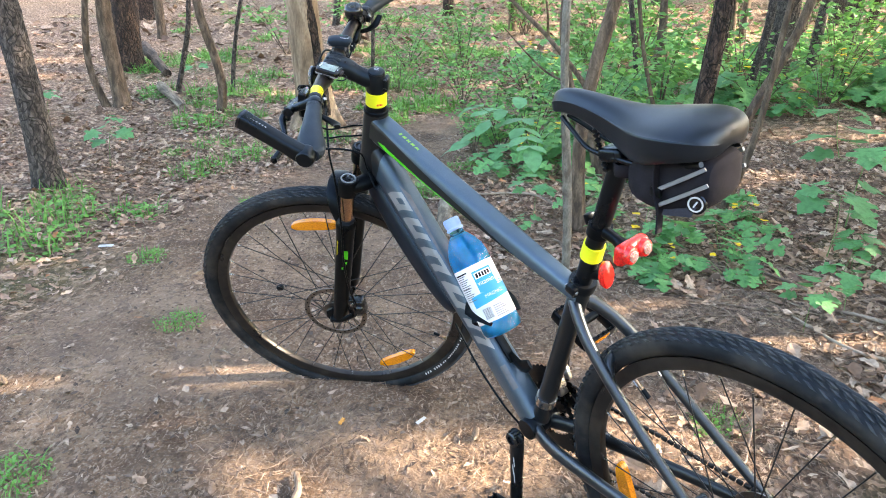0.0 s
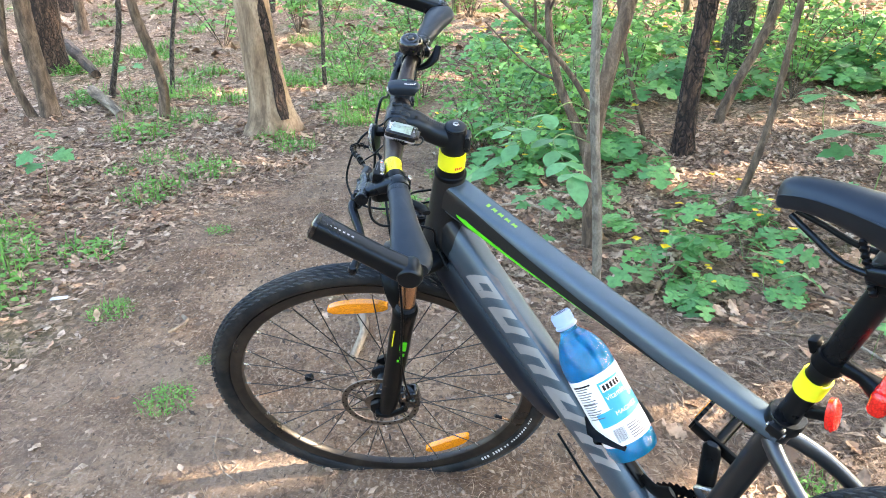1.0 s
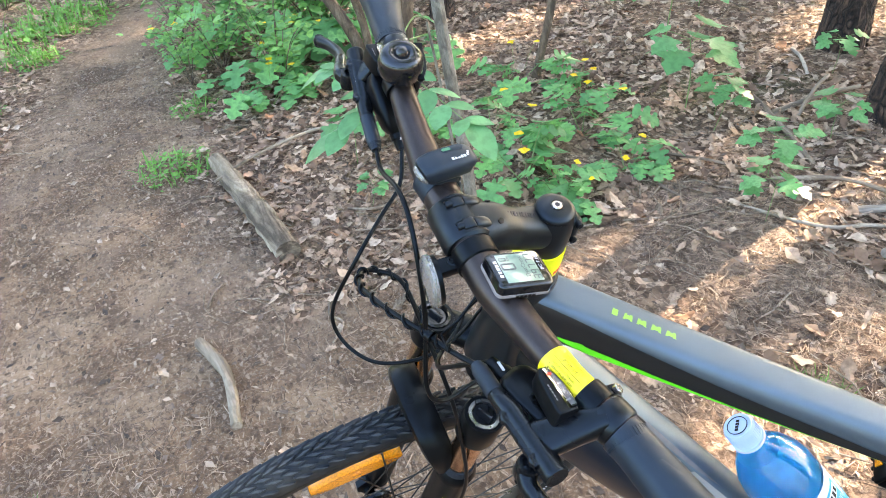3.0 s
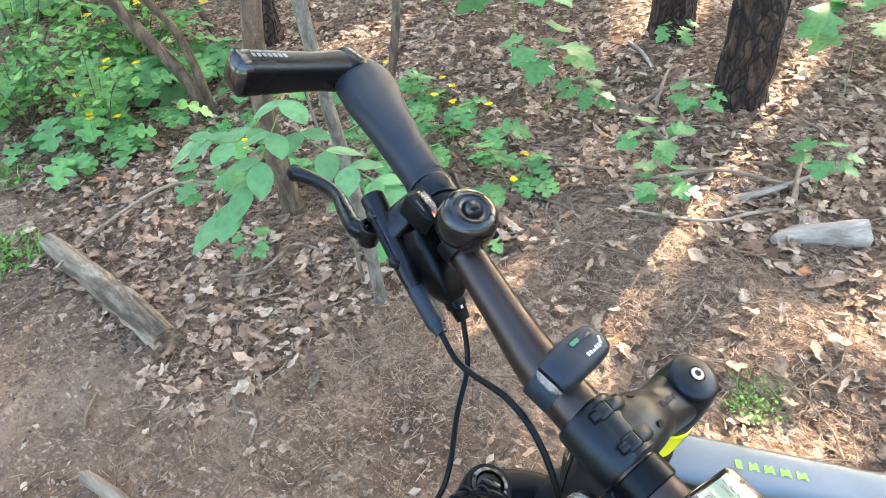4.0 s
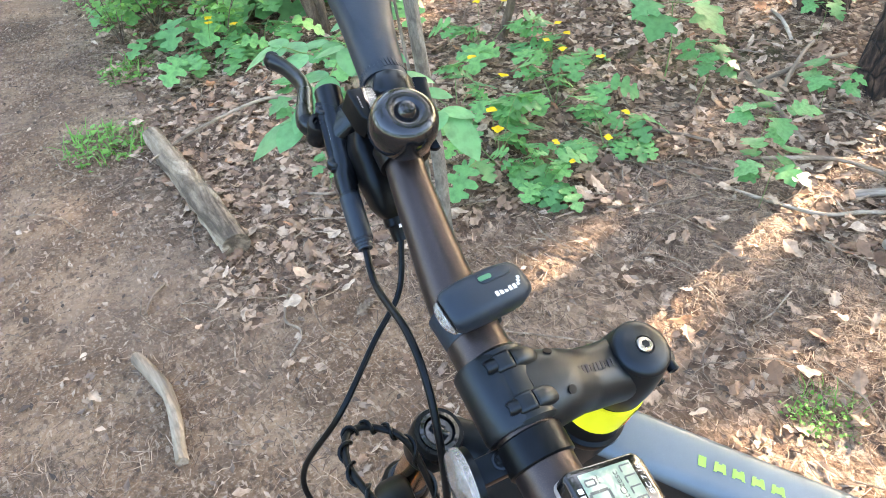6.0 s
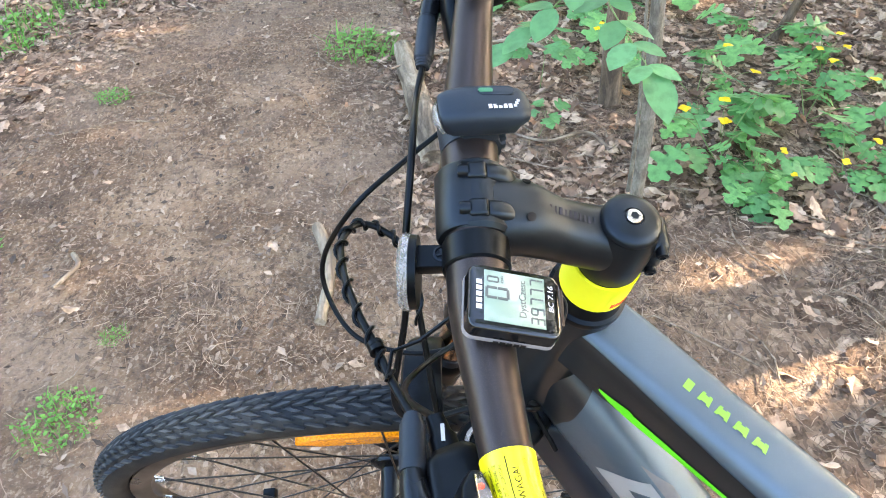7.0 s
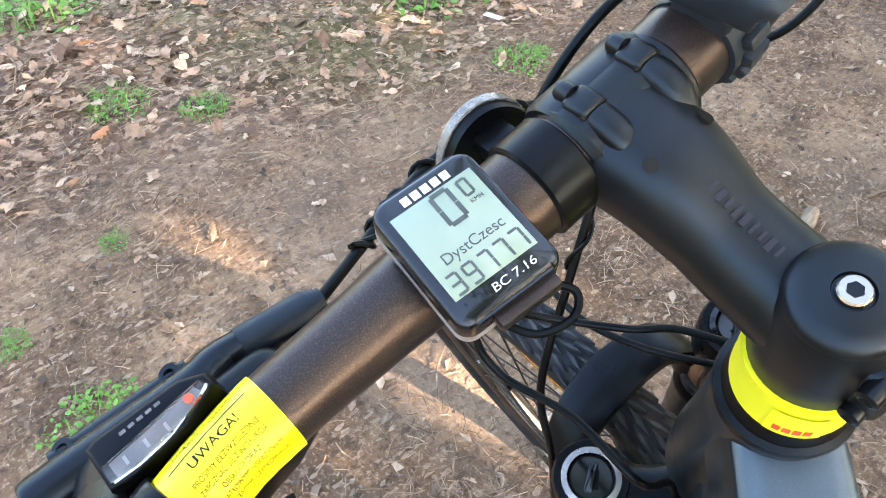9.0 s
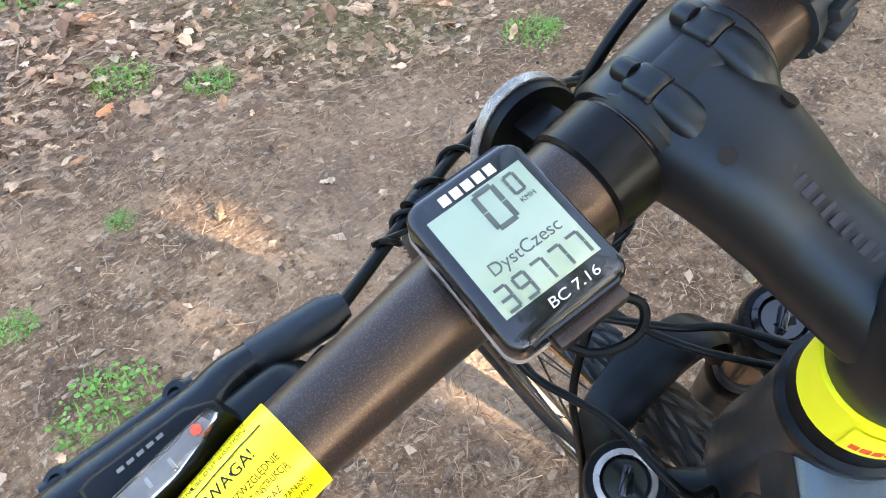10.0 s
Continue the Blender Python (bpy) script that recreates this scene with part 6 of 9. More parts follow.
# ---- wheels: x ahead, z up, axle along y ----
def wheel(m, name, reflector_angles, valve_angle, label, seed):
    R = R_WHEEL
    w = tagged(new(name), label=label)
    w.parent = bike
    w.empty_display_size = 0.05
    turn = m @ axes(None, (1, 0, 0), (0, 0, 1))      # ring tools turn round z: lay it on the axle
    bm = bmesh.new()
    rc, rt = R - 0.0205, 0.0195
    prof = [(rc + rt * math.cos(radians(a)) * (1.0 if abs(a) < 90 else 0.95), rt * math.sin(radians(a))) for a in range(-150, 151, 15)]
    ring_solid(bm, prof, 96, turn)
    part("tyre", bm, TYRE, w)
    rng = random.Random(seed)
    V, Fc = [], []
    n = 112
    for i in range(n):
        for row, (a, s, wd, ln) in enumerate(((8, 1, 0.0052, 0.0125), (-8, -1, 0.0052, 0.0125), (27, 1, 0.0052, 0.0125), (-27, -1, 0.0052, 0.0125), (50, 1, 0.0058, 0.0095), (-50, -1, 0.0058, 0.0095))):
            th = 2 * math.pi * (i + (0.5 if row in (1, 2, 5) else 0.0)) / n
            half = ln / R / 2
            sk = s * 0.26 * wd / R
            k = len(V)
            for lift, shr in ((-0.0008, 1.0), (0.0032, 0.64)):
                for du, dv in ((-1, -1), (1, -1), (1, 1), (-1, 1)):
                    aa = radians(a) + dv * shr * wd / rt / 2
                    t = th + du * shr * half + dv * sk * 4
                    rr = rc + (rt + lift) * math.cos(aa)
                    V.append(turn @ Vector((rr * math.cos(t), rr * math.sin(t), (rt + lift) * math.sin(aa))))
            Fc += [(k + 4, k + 5, k + 6, k + 7)] + [(k + q, k + (q + 1) % 4, k + 4 + (q + 1) % 4, k + 4 + q) for q in range(4)]
    ob = piece("tread", from_lists("tread", V, Fc), TREAD, w, smooth=False)
    ob["kind"] = "stuff"
    # pale maker's lettering on the sidewalls, as bars
    for s in (1, -1):
        bm = bmesh.new()
        for a0, cnt, hgt in ((188, 15, 0.0035), (212, 8, 0.006)):
            for k in range(cnt):
                if rng.random() < 0.15:
                    continue
                a = radians(a0 + 1.55 * k)
                aa = radians(118)
                c = turn @ Vector(((rc + rt * math.cos(aa)) * math.cos(a), (rc + rt * math.cos(aa)) * math.sin(a), s * (rt * math.sin(aa) + 0.0004)))
                ex = turn.to_3x3() @ Vector((-math.sin(a), math.cos(a), 0))
                er = turn.to_3x3() @ Vector((math.cos(a) * 0.75, math.sin(a) * 0.75, s * 0.35))
                block(bm, (0.0042, hgt, 0.0006), axes(c, ex, er))
        part("sidewall_mark", bm, WHITE_INK, w, smooth=False)["kind"] = "stuff"
    bm = bmesh.new()
    ring_solid(bm, [(0.3130, -0.0115), (0.3130, -0.0085), (0.3050, -0.0080), (0.3050, 0.0080), (0.3130, 0.0085), (0.3130, 0.0115), (0.3000, 0.0122), (0.2905, 0.0075), (0.2880, 0.0), (0.2905, -0.0075), (0.3000, -0.0122)], 96, turn)
    part("rim", bm, RIM, w)
    bm = bmesh.new()
    lathe(bm, [(0.0, -0.050), (0.0060, -0.050), (0.0075, -0.044), (0.0110, -0.042), (0.0270, -0.036), (0.0285, -0.032), (0.0250, -0.030), (0.0150, -0.025), (0.0135, 0.0), (0.0150, 0.022),
               (0.0270, 0.028), (0.0285, 0.032), (0.0270, 0.035), (0.0110, 0.040), (0.0075, 0.044), (0.0060, 0.050), (0.0, 0.050)], 24, m @ axes(None, (1, 0, 0), (0, 0, 1)))
    part("hub", bm, SATIN, w)
    # brake rotor on the left
    bm = bmesh.new()
    rot = m @ axes(Vector((0, 0.041, 0)), (1, 0, 0), (0, 0, 1))
    ring_solid(bm, [(0.0675, -0.0009), (0.080, -0.0009), (0.080, 0.0009), (0.0675, 0.0009)], 60, rot)
    ring_solid(bm, [(0.020, -0.0012), (0.032, -0.0012), (0.032, 0.0012), (0.020, 0.0012)], 30, rot)
    for k in range(6):
        a = 2 * math.pi * k / 6
        p0 = rot @ Vector((0.029 * math.cos(a), 0.029 * math.sin(a), 0))
        p1 = rot @ Vector((0.048 * math.cos(a + 0.35), 0.048 * math.sin(a + 0.35), 0))
        p2 = rot @ Vector((0.065 * math.cos(a + 0.45), 0.065 * math.sin(a + 0.45), 0))
        tube(bm, [p0, p1, p2], (0.0030, 0.0009), 6, tuple(rot.to_3x3() @ Vector((0, 0, 1))))
    part("brake_rotor", bm, ROTOR, w, "perforated steel brake rotor")
    bm = bmesh.new()
    for k in range(36):
        a = 2 * math.pi * (k + 0.3) / 36
        r = 0.0700 + 0.0036 * (k % 3)
        lathe(bm, [(0.0, -0.00105), (0.0022, -0.00105), (0.0022, 0.00105), (0.0, 0.00105)], 8, rot @ Matrix.Translation((r * math.cos(a), r * math.sin(a), 0)))
    part("rotor_holes", bm, BLACK, w)
    # 32 crossed spokes: one mesh each way, every spoke an object
    n = 32
    bm = bmesh.new()
    tube(bm, [(0, 0, 0), (0, 0, 1)], 0.00115, 6)
    sp = bpy.data.meshes.new("spoke")
    bm.to_mesh(sp)
    bm.free()
    bm = bmesh.new()
    tube(bm, [(0, 0, 0), (0, 0, 0.013)], [0.0021, 0.0019], 8)
    ni = bpy.data.meshes.new("nipple")
    bm.to_mesh(ni)
    bm.free()
    for k in range(n):
        s = 1 if k % 2 else -1
        cross = 1 if (k // 2) % 2 else -1
        a = 2 * math.pi * (k + 0.5) / n
        h = a + cross * radians(66)
        p0 = m @ Vector((0.0265 * math.cos(h), 0.033 * s, 0.0265 * math.sin(h)))
        p1 = m @ Vector((0.291 * math.cos(a), 0.003 * s, 0.291 * math.sin(a)))
        ln = (p1 - p0).length
        ob = piece("spoke", sp, SPOKE, w)
        ob.matrix_basis = along(p0, p1) @ Matrix.Diagonal((1, 1, ln, 1))
        ob = piece("nipple", ni, STEEL, w)
        ob.matrix_basis = along(p1, p0)
    for a in reflector_angles:
        c, e = math.cos(radians(a)), math.sin(radians(a))
        pm = m @ axes(Vector((0.2480 * c, 0.0, 0.2480 * e)), (-e, 0, c), (c, 0, e))
        bm = bmesh.new()
        out = [(0.058 * math.cos(radians(t)), 0.0135 * math.copysign(abs(math.sin(radians(t))) ** 0.75, math.sin(radians(t))) - 0.004 * math.cos(radians(t)) ** 2) for t in range(0, 360, 12)]
        slab(bm, out, -0.006, 0.006, pm, 0.002)
        part("wheel_reflector", bm, AMBER, w, "amber wheel reflector clipped to the spokes")
        bm = bmesh.new()
        block(bm, (0.012, 0.012, 0.0145), pm, 0.002)
        part("reflector_clip", bm, AMBER, w)
    a = radians(valve_angle)
    c, e = math.cos(a), math.sin(a)
    bm = bmesh.new()
    tube(bm, [m @ Vector((0.292 * c, 0, 0.292 * e)), m @ Vector((0.268 * c, 0, 0.268 * e))], 0.0029, 10)
    part("valve", bm, BRONZE, w, "brass valve with a black cap")
    bm = bmesh.new()
    tube(bm, [m @ Vector((0.270 * c, 0, 0.270 * e)), m @ Vector((0.254 * c, 0, 0.254 * e))], 0.0041, 10)
    part("valve_cap", bm, BLACK, w)
    return w


FW = STEER @ Matrix.Translation(FRONT_HUB)
front_wheel = wheel(FW, "front_wheel", (77.3, 231.5), 196.0, "spoked front wheel turned to the left with a knobbly tyre", 1)
RW = Matrix.Translation((0, 0, R_WHEEL))
rear_wheel = wheel(RW, "rear_wheel", (163.0, 343.0), 40.0, "spoked rear wheel with a knobbly tyre", 2)
bm = bmesh.new()
block(bm, (0.016, 0.012, 0.012), FW @ pose(0.150, 0.012, 0.024, 0, 20, 0), 0.002)
part("spoke_magnet", bm, BLACK, front_wheel)

# ---- handlebar, stem and what is bolted to them (steered axes) ----
BAR_HALF = [(0.085, 0.0, 0.090), (0.085, 0.055, 0.0915), (0.083, 0.095, 0.0985), (0.078, 0.145, 0.1075), (0.062, 0.205, 0.1110), (0.050, 0.270, 0.1100), (0.040, 0.325, 0.1085)]
BAR = [(x, -y, z) for x, y, z in BAR_HALF[:0:-1]] + BAR_HALF
BAR_LINE = smooth_line(BAR, 8)


def bar_at(y):
    """The bar's middle and direction (to its left) at a sideways place."""
    k = min(range(1, len(BAR_LINE) - 1), key=lambda i: abs(BAR_LINE[i].y - y))
    a, b = BAR_LINE[k], BAR_LINE[k + 1]
    if abs(b.y - a.y) > 1e-6:
        p = a.lerp(b, (y - a.y) / (b.y - a.y))
    return p, (BAR_LINE[k + 1] - BAR_LINE[k - 1]).normalized()


def cockpit():
    bm = bmesh.new()
    tube(bm, BAR_LINE, [0.0108, 0.0108, 0.0108, 0.0109, 0.0126, 0.0153, 0.0156, 0.0153, 0.0126, 0.0109, 0.0108, 0.0108, 0.0108], 28)
    bar = part("handlebar", steered(bm), ANOD, bike, "brown-black flecked alloy handlebar")
    # headset ring, yellow reflective wrap, stem
    bm = bmesh.new()
    lathe(bm, [(0.0, 0.0), (0.0250, 0.0), (0.0255, 0.003), (0.0250, 0.006), (0.0226, 0.0075), (0.0212, 0.0130), (0.0200, 0.0175), (0.0, 0.0175)], 32)
    part("headset_ring", steered(bm), BLACK, bike)
    bm = bmesh.new()
    lathe(bm, [(0.0, 0.010), (0.0185, 0.010), (0.0185, 0.052), (0.0, 0.052)], 28)
    part("spacer", steered(bm), BLACK, bike)
    bm = bmesh.new()
    ring_solid(bm, [(0.0190, 0.0182), (0.0212, 0.0182), (0.0208, 0.046), (0.0190, 0.046)], 36)
    wrap = part("reflective_wrap", steered(bm), YELLOW, bike, "bright yellow reflective slap wrap")
    bm = bmesh.new()
    arc = [radians(a) for a in range(98, 152, 6)]
    for a0, a1 in zip(arc, arc[1:]):
        vs = [bm.verts.new((r * math.cos(a), r * math.sin(a), z)) for r, a, z in ((0.0217, a0, 0.0192), (0.0217, a1, 0.0192), (0.0213, a1, 0.041), (0.0213, a0, 0.041))]
        bm.faces.new(vs)
    part("wrap_end", steered(bm), YELLOW, wrap)
    bm = bmesh.new()
    for k in range(4):
        a = radians(108 + 8.5 * k)
        block(bm, (0.0024, 0.0004, 0.0042), pose(0.0217 * math.cos(a), 0.0217 * math.sin(a), 0.0255, 0, 0, math.degrees(a) + 90))
    part("red_mark", steered(bm), RED_INK, wrap, smooth=False)
    # stem body: clamp, neck and bar clamp in one smooth casting
    bm = bmesh.new()
    lathe(bm, [(0.0, 0.047), (0.0190, 0.047), (0.0198, 0.0485), (0.0198, 0.064), (0.0190, 0.074), (0.0176, 0.0820), (0.0164, 0.0855), (0.0, 0.0855)], 40)
    tube(bm, smooth_line([(-0.004, 0, 0.0665), (0.02, 0, 0.071), (0.040, 0, 0.0775), (0.058, 0, 0.0860), (0.070, 0, 0.0885), (0.080, 0, 0.090)], 6),
         [(0.0180, 0.0180), (0.0168, 0.0165), (0.0166, 0.0158), (0.0194, 0.0172), (0.0210, 0.0176), (0.0212, 0.0172)], 32, (0, 0, 1), power=2.4)
    tube(bm, [(0.0835, -0.0240, 0.090), (0.0835, -0.0220, 0.090), (0.0835, 0.0150, 0.090), (0.0835, 0.0172, 0.090)], [0.0158, 0.0178, 0.0178, 0.0158], 36)
    block(bm, (0.013, 0.024, 0.030), pose(-0.0185, 0.0, 0.0645, 0, 0, 0), 0.005, 3)
    stem = part("stem", steered(bm), STEM_BLACK, bike, "matt black alloy stem")
    bm = bmesh.new()
    tube(bm, [(0.0875, -0.0225, 0.0898), (0.0875, -0.0205, 0.0898), (0.0875, 0.0140, 0.0898), (0.0875, 0.0160, 0.0898)], [0.0160, 0.0172, 0.0172, 0.0160], 36)
    fp = part("faceplate", steered(bm), STEM_BLACK, bike)
    for y in (-0.0148, 0.0074):
        bm = bmesh.new()
        block(bm, (0.0100, 0.0098, 0.0085), pose(0.0852, y, 0.1052, 0, 8, 0), 0.0020, 3)
        part("bolt_lug", steered(bm), STEM_BLACK, fp)
        bm = bmesh.new()
        tube(bm, smooth_line([(0.0800, y, 0.1040), (0.0790, y, 0.1040), (0.0750, y, 0.1036), (0.0700, y * 0.98, 0.1015), (0.0650, y * 0.95, 0.0970)], 5), [(0.0049, 0.0049), (0.0052, 0.0052), (0.0054, 0.0050), (0.0052, 0.0046), (0.0040, 0.0034)], 20, (0, 0, 1), power=2.6)
        part("bolt_lug", steered(bm), STEM_BLACK, stem)
        bm = bmesh.new()
        block(bm, (0.0014, 0.0100, 0.0060), pose(0.0812, y, 0.1054, 0, 2, 0), 0.0004)
        part("clamp_gap", steered(bm), INK, stem)
        bm = bmesh.new()
        lathe(bm, [(0.0, 0.0), (0.0034, 0.0), (0.0036, 0.004), (0.0030, 0.0055), (0.0018, 0.0055), (0.0015, 0.003), (0.0, 0.003)], 14, along((0.0895, y, 0.1068), (0.101, y, 0.1050)))
        part("faceplate_bolt", steered(bm), SATIN, fp)
    for y, z in ((-0.0134, 0.1013), (0.0094, 0.1036)):
        bm = bmesh.new()
        lathe(bm, [(0.0, 0.0), (0.0022, 0.0), (0.0024, 0.0012), (0.0, 0.0014)], 14, along((0.0585, y, z), (0.0575, y * 1.25, z + 0.005)) @ pose(0, 0, -0.0007))
        part("stem_hole", steered(bm), INK, stem)
    bm = bmesh.new()
    for k in range(3):
        block(bm, (0.0055, 0.0004, 0.0003), pose(0.0815, -0.0066 + 0.0030 * k, 0.1068))
    part("bar_scale", steered(bm), GREY_INK, bar, smooth=False)
    print_mat = surf("stem_print", (0.016, 0.019, 0.028), (0.022, 0.025, 0.036), 60, 0.5, spec=0.15)
    for k in range(11):
        bm = bmesh.new()
        block(bm, (0.0011 + 0.0008 * (k % 3 == 1), 0.0042 - 0.0010 * (k % 4 == 2), 0.0003), axes((0.0205 + 0.0029 * k, 0.0010, 0.08805 + 0.00122 * k), (1, 0, 0.36), (0.60, 1, 0)))
        part("stem_mark", steered(bm), print_mat, stem, smooth=False)
    bm = bmesh.new()
    lathe(bm, [(0.0, 0.0855), (0.0160, 0.0855), (0.0168, 0.0866), (0.0165, 0.0886), (0.0150, 0.0902), (0.0112, 0.0917), (0.0056, 0.0924), (0.0052, 0.0912), (0.0, 0.0912)], 44)
    cap = part("top_cap", steered(bm), STEM_BLACK, bike)
    bm = bmesh.new()
    lathe(bm, [(0.0, 0.0910), (0.0045, 0.0910), (0.0045, 0.0930), (0.0040, 0.0936), (0.0, 0.0936)], 24)
    part("cap_bolt", steered(bm), STEEL, cap, "silver hex bolt")
    bm = bmesh.new()
    lathe(bm, [(0.0, 0.0930), (0.0024, 0.0930), (0.0024, 0.09372), (0.0, 0.09365)], 6)
    part("hex_socket", steered(bm), SATIN, cap, smooth=False)
    for z in (0.058, 0.076):
        bm = bmesh.new()
        lathe(bm, [(0.0, -0.006), (0.0032, -0.006), (0.0034, 0.004), (0.0020, 0.0045), (0.0, 0.003)], 14, along((-0.0190, 0.011, z), (-0.0190, 0.017, z)))
        part("steerer_bolt", steered(bm), SATIN, stem)
    # grips with palm rests, and bar ends
    for s in (1, -1):
        y0 = 0.189 if s > 0 else 0.197
        bm = bmesh.new()
        pts, wid = [], []
        # outwards from the clamp: how far, ahead of the bar, half width, half height
        for f, ahead, w, h in ((0.0, 0.002, 0.0138, 0.0140), (0.10, 0.002, 0.0140, 0.0138), (0.25, 0.002, 0.0152, 0.0140), (0.42, 0.001, 0.0168, 0.0142), (0.58, 0.0, 0.0195, 0.0140), (0.72, -0.001, 0.0226, 0.0134),
                               (0.84, -0.003, 0.0238, 0.0130), (0.94, -0.003, 0.0220, 0.0130), (1.0, -0.002, 0.0175, 0.0125)):
            p, _ = bar_at((y0 + (0.3235 - y0) * f) * s)
            pts.append(p + Vector((ahead, 0, 0.0)))
            wid.append((w, h))
        ln = smooth_line(pts, 4)
        tube(bm, ln, wid, 32, (0, 0, 1), power=2.15)
        gr = part("grip", steered(bm), RUBBER, bike, "black ergonomic rubber grip with a palm rest")
        # raised palm pad with a curved front edge
        bm = bmesh.new()
        rows_ = []
        for f, a0, a1, lift in ((0.20, 62, 92, 0.0002), (0.32, 52, 112, 0.0009), (0.46, 44, 128, 0.0012), (0.60, 40, 140, 0.0013), (0.74, 44, 146, 0.0013), (0.86, 54, 146, 0.0011), (0.95, 66, 138, 0.0002)):
            fr = [0.0, 0.10, 0.25, 0.42, 0.58, 0.72, 0.84, 0.94, 1.0]
            q = max(i2 for i2 in range(8) if fr[i2] <= f)
            u = (f - fr[q]) / (fr[q + 1] - fr[q])
            c, w, h = pts[q].lerp(pts[q + 1], u), wid[q][0] + (wid[q + 1][0] - wid[q][0]) * u, wid[q][1] + (wid[q + 1][1] - wid[q][1]) * u
            rows_.append([bm.verts.new(c + Vector(((w + lift) * math.cos(radians(a)), 0, (h + lift) * math.sin(radians(a))))) for a in [a0 + (a1 - a0) * n / 9 for n in range(10)]])
        for ra, rb in zip(rows_, rows_[1:]):
            for n in range(9):
                bm.faces.new((ra[n], ra[n + 1], rb[n + 1], rb[n]))
        part("palm_pad", steered(bm), RUBBER, gr)
        bm = bmesh.new()
        for k in range(40):
            a = 2 * math.pi * k / 40
            block(bm, (0.0012, 0.0060, 0.0008), Matrix.Translation(bar_at((y0 + 0.006) * s)[0] + Vector((0.002, 0, 0))) @ Matrix.Rotation(a, 4, "Y") @ pose(0, 0, 0.0140))
        part("knurling", steered(bm), RUBBER, gr, smooth=False)["kind"] = "stuff"
        bm = bmesh.new()
        a = bar_at(0.316 * s)[0]
        tip = Vector((0.147, 0.309, 0.148)) if s > 0 else Vector((0.130, -0.330, 0.130))
        way = (tip - a).normalized()
        el = a + Vector((0.004, 0.011 * s, 0.001))
        k1, k2 = el.lerp(tip, 0.10), el.lerp(tip, 0.30)
        # clamp round the bar's end, then a straight bar of rounded square section
        tube(bm, smooth_line([a + Vector((0, 0.000, 0)), a + Vector((0, 0.004 * s, 0)), a + Vector((0, 0.020 * s, 0)), a + Vector((0, 0.024 * s, 0))], 2), [0.0145, 0.0158, 0.0152, 0.0125], 28)
        tube(bm, [el - way * 0.016, el - way * 0.0135, el - way * 0.008, k1, k2, el.lerp(tip, 0.55), el.lerp(tip, 0.80), tip],
             [(0.0060, 0.0080), (0.0105, 0.0122), (0.0124, 0.0142), (0.0124, 0.0136), (0.0118, 0.0124), (0.0120, 0.0126), (0.0126, 0.0132), (0.0132, 0.0138)], 32, (0, 0, 1), power=3.8)
        be = part("bar_end", steered(bm), SATIN, bike, "satin black bar end pointing forward")
        bm = bmesh.new()
        lathe(bm, [(0.0, -0.002), (0.0105, -0.002), (0.0115, 0.001), (0.0100, 0.0045), (0.0, 0.0052)], 24, along(a + Vector((0, 0.018 * s, 0)), a + Vector((0.0, 0.034 * s, 0))))
        part("end_plug", steered(bm), GLOSS, be)
        d = (tip - k2).normalized()
        bm = bmesh.new()
        tube(bm, [tip, tip + d * 0.0005, tip + d * 0.005, tip + d * 0.0075, tip + d * 0.0085], [(0.0130, 0.0136), (0.0137, 0.0143), (0.0132, 0.0138), (0.0096, 0.0100), (0.003, 0.003)], 32, (0, 0, 1), power=3.8)
        part("end_cap", steered(bm), GLOSS, be)
        bm = bmesh.new()
        x = (tip - k2).normalized()
        for k in range(7):
            block(bm, (0.0026, 0.0042, 0.0010), axes(k2.lerp(tip, 0.44 + 0.068 * k) + Vector((0, 0.001 * s, 0.0131 + 0.0001 * k)), x, (0, 1, 0)))
        block(bm, (0.009, 0.0012, 0.0012), axes(k2.lerp(tip, 0.78) + Vector((0, 0.001 * s - 0.0045, 0.0134)), x, (0, 1, 0)))
        part("bar_end_mark", steered(bm), SILVER_INK, be, smooth=False)
    # brake levers and gear shifters
    for s in (1, -1):
        P = lambda x, y, z: Vector((x, y * s, z))
        # outer and inner reservoir bolts, hose end, blade pivot and tip, band places on the bar
        if s > 0:
            ba, bb, fe, pv, tip, y1, y2 = P(0.1208, 0.1822, 0.0985), P(0.1215, 0.1488, 0.0905), P(0.1164, 0.1014, 0.0727), P(0.1215, 0.1810, 0.0820), P(0.1120, 0.2846, 0.0600), 0.180, 0.1645
        else:
            ba, bb, fe, pv, tip, y1, y2 = P(0.0994, 0.2097, 0.0898), P(0.1046, 0.1751, 0.0817), P(0.1065, 0.1206, 0.0672), P(0.1007, 0.2083, 0.0732), P(0.0960, 0.3075, 0.0415), 0.1895, 0.1745
        run = (ba - bb).normalized()
        back = Vector((-0.0072, 0, -0.0050))
        bm = bmesh.new()
        tube(bm, smooth_line([ba + back + run * 0.0150, ba + back + run * 0.0142, ba + back, bb + back, bb + back * 0.7 - run * 0.012, bb.lerp(fe, 0.45) + back * 0.25], 5),
             [0.0070, 0.0084, 0.0086, 0.0084, 0.0068, 0.0058], 28)
        tube(bm, [ba + run * 0.005 + Vector((-0.002, 0, -0.003)), bb - run * 0.005 + Vector((-0.002, 0, -0.003))], [(0.0052, 0.0028), (0.0046, 0.0026)], 14, (0, 0, 1), power=4)
        body = part("brake_lever", steered(bm), SATIN, bike, "black hydraulic brake lever body")
        bm = bmesh.new()
        lathe(bm, [(0.0, -0.0012), (0.0062, -0.0012), (0.0066, 0.0), (0.0050, 0.0004), (0.0, -0.0004)], 22, along(ba + back + run * 0.0150, ba + back + run * 0.03))
        part("cylinder_end", steered(bm), GLOSS, body)
        bm = bmesh.new()
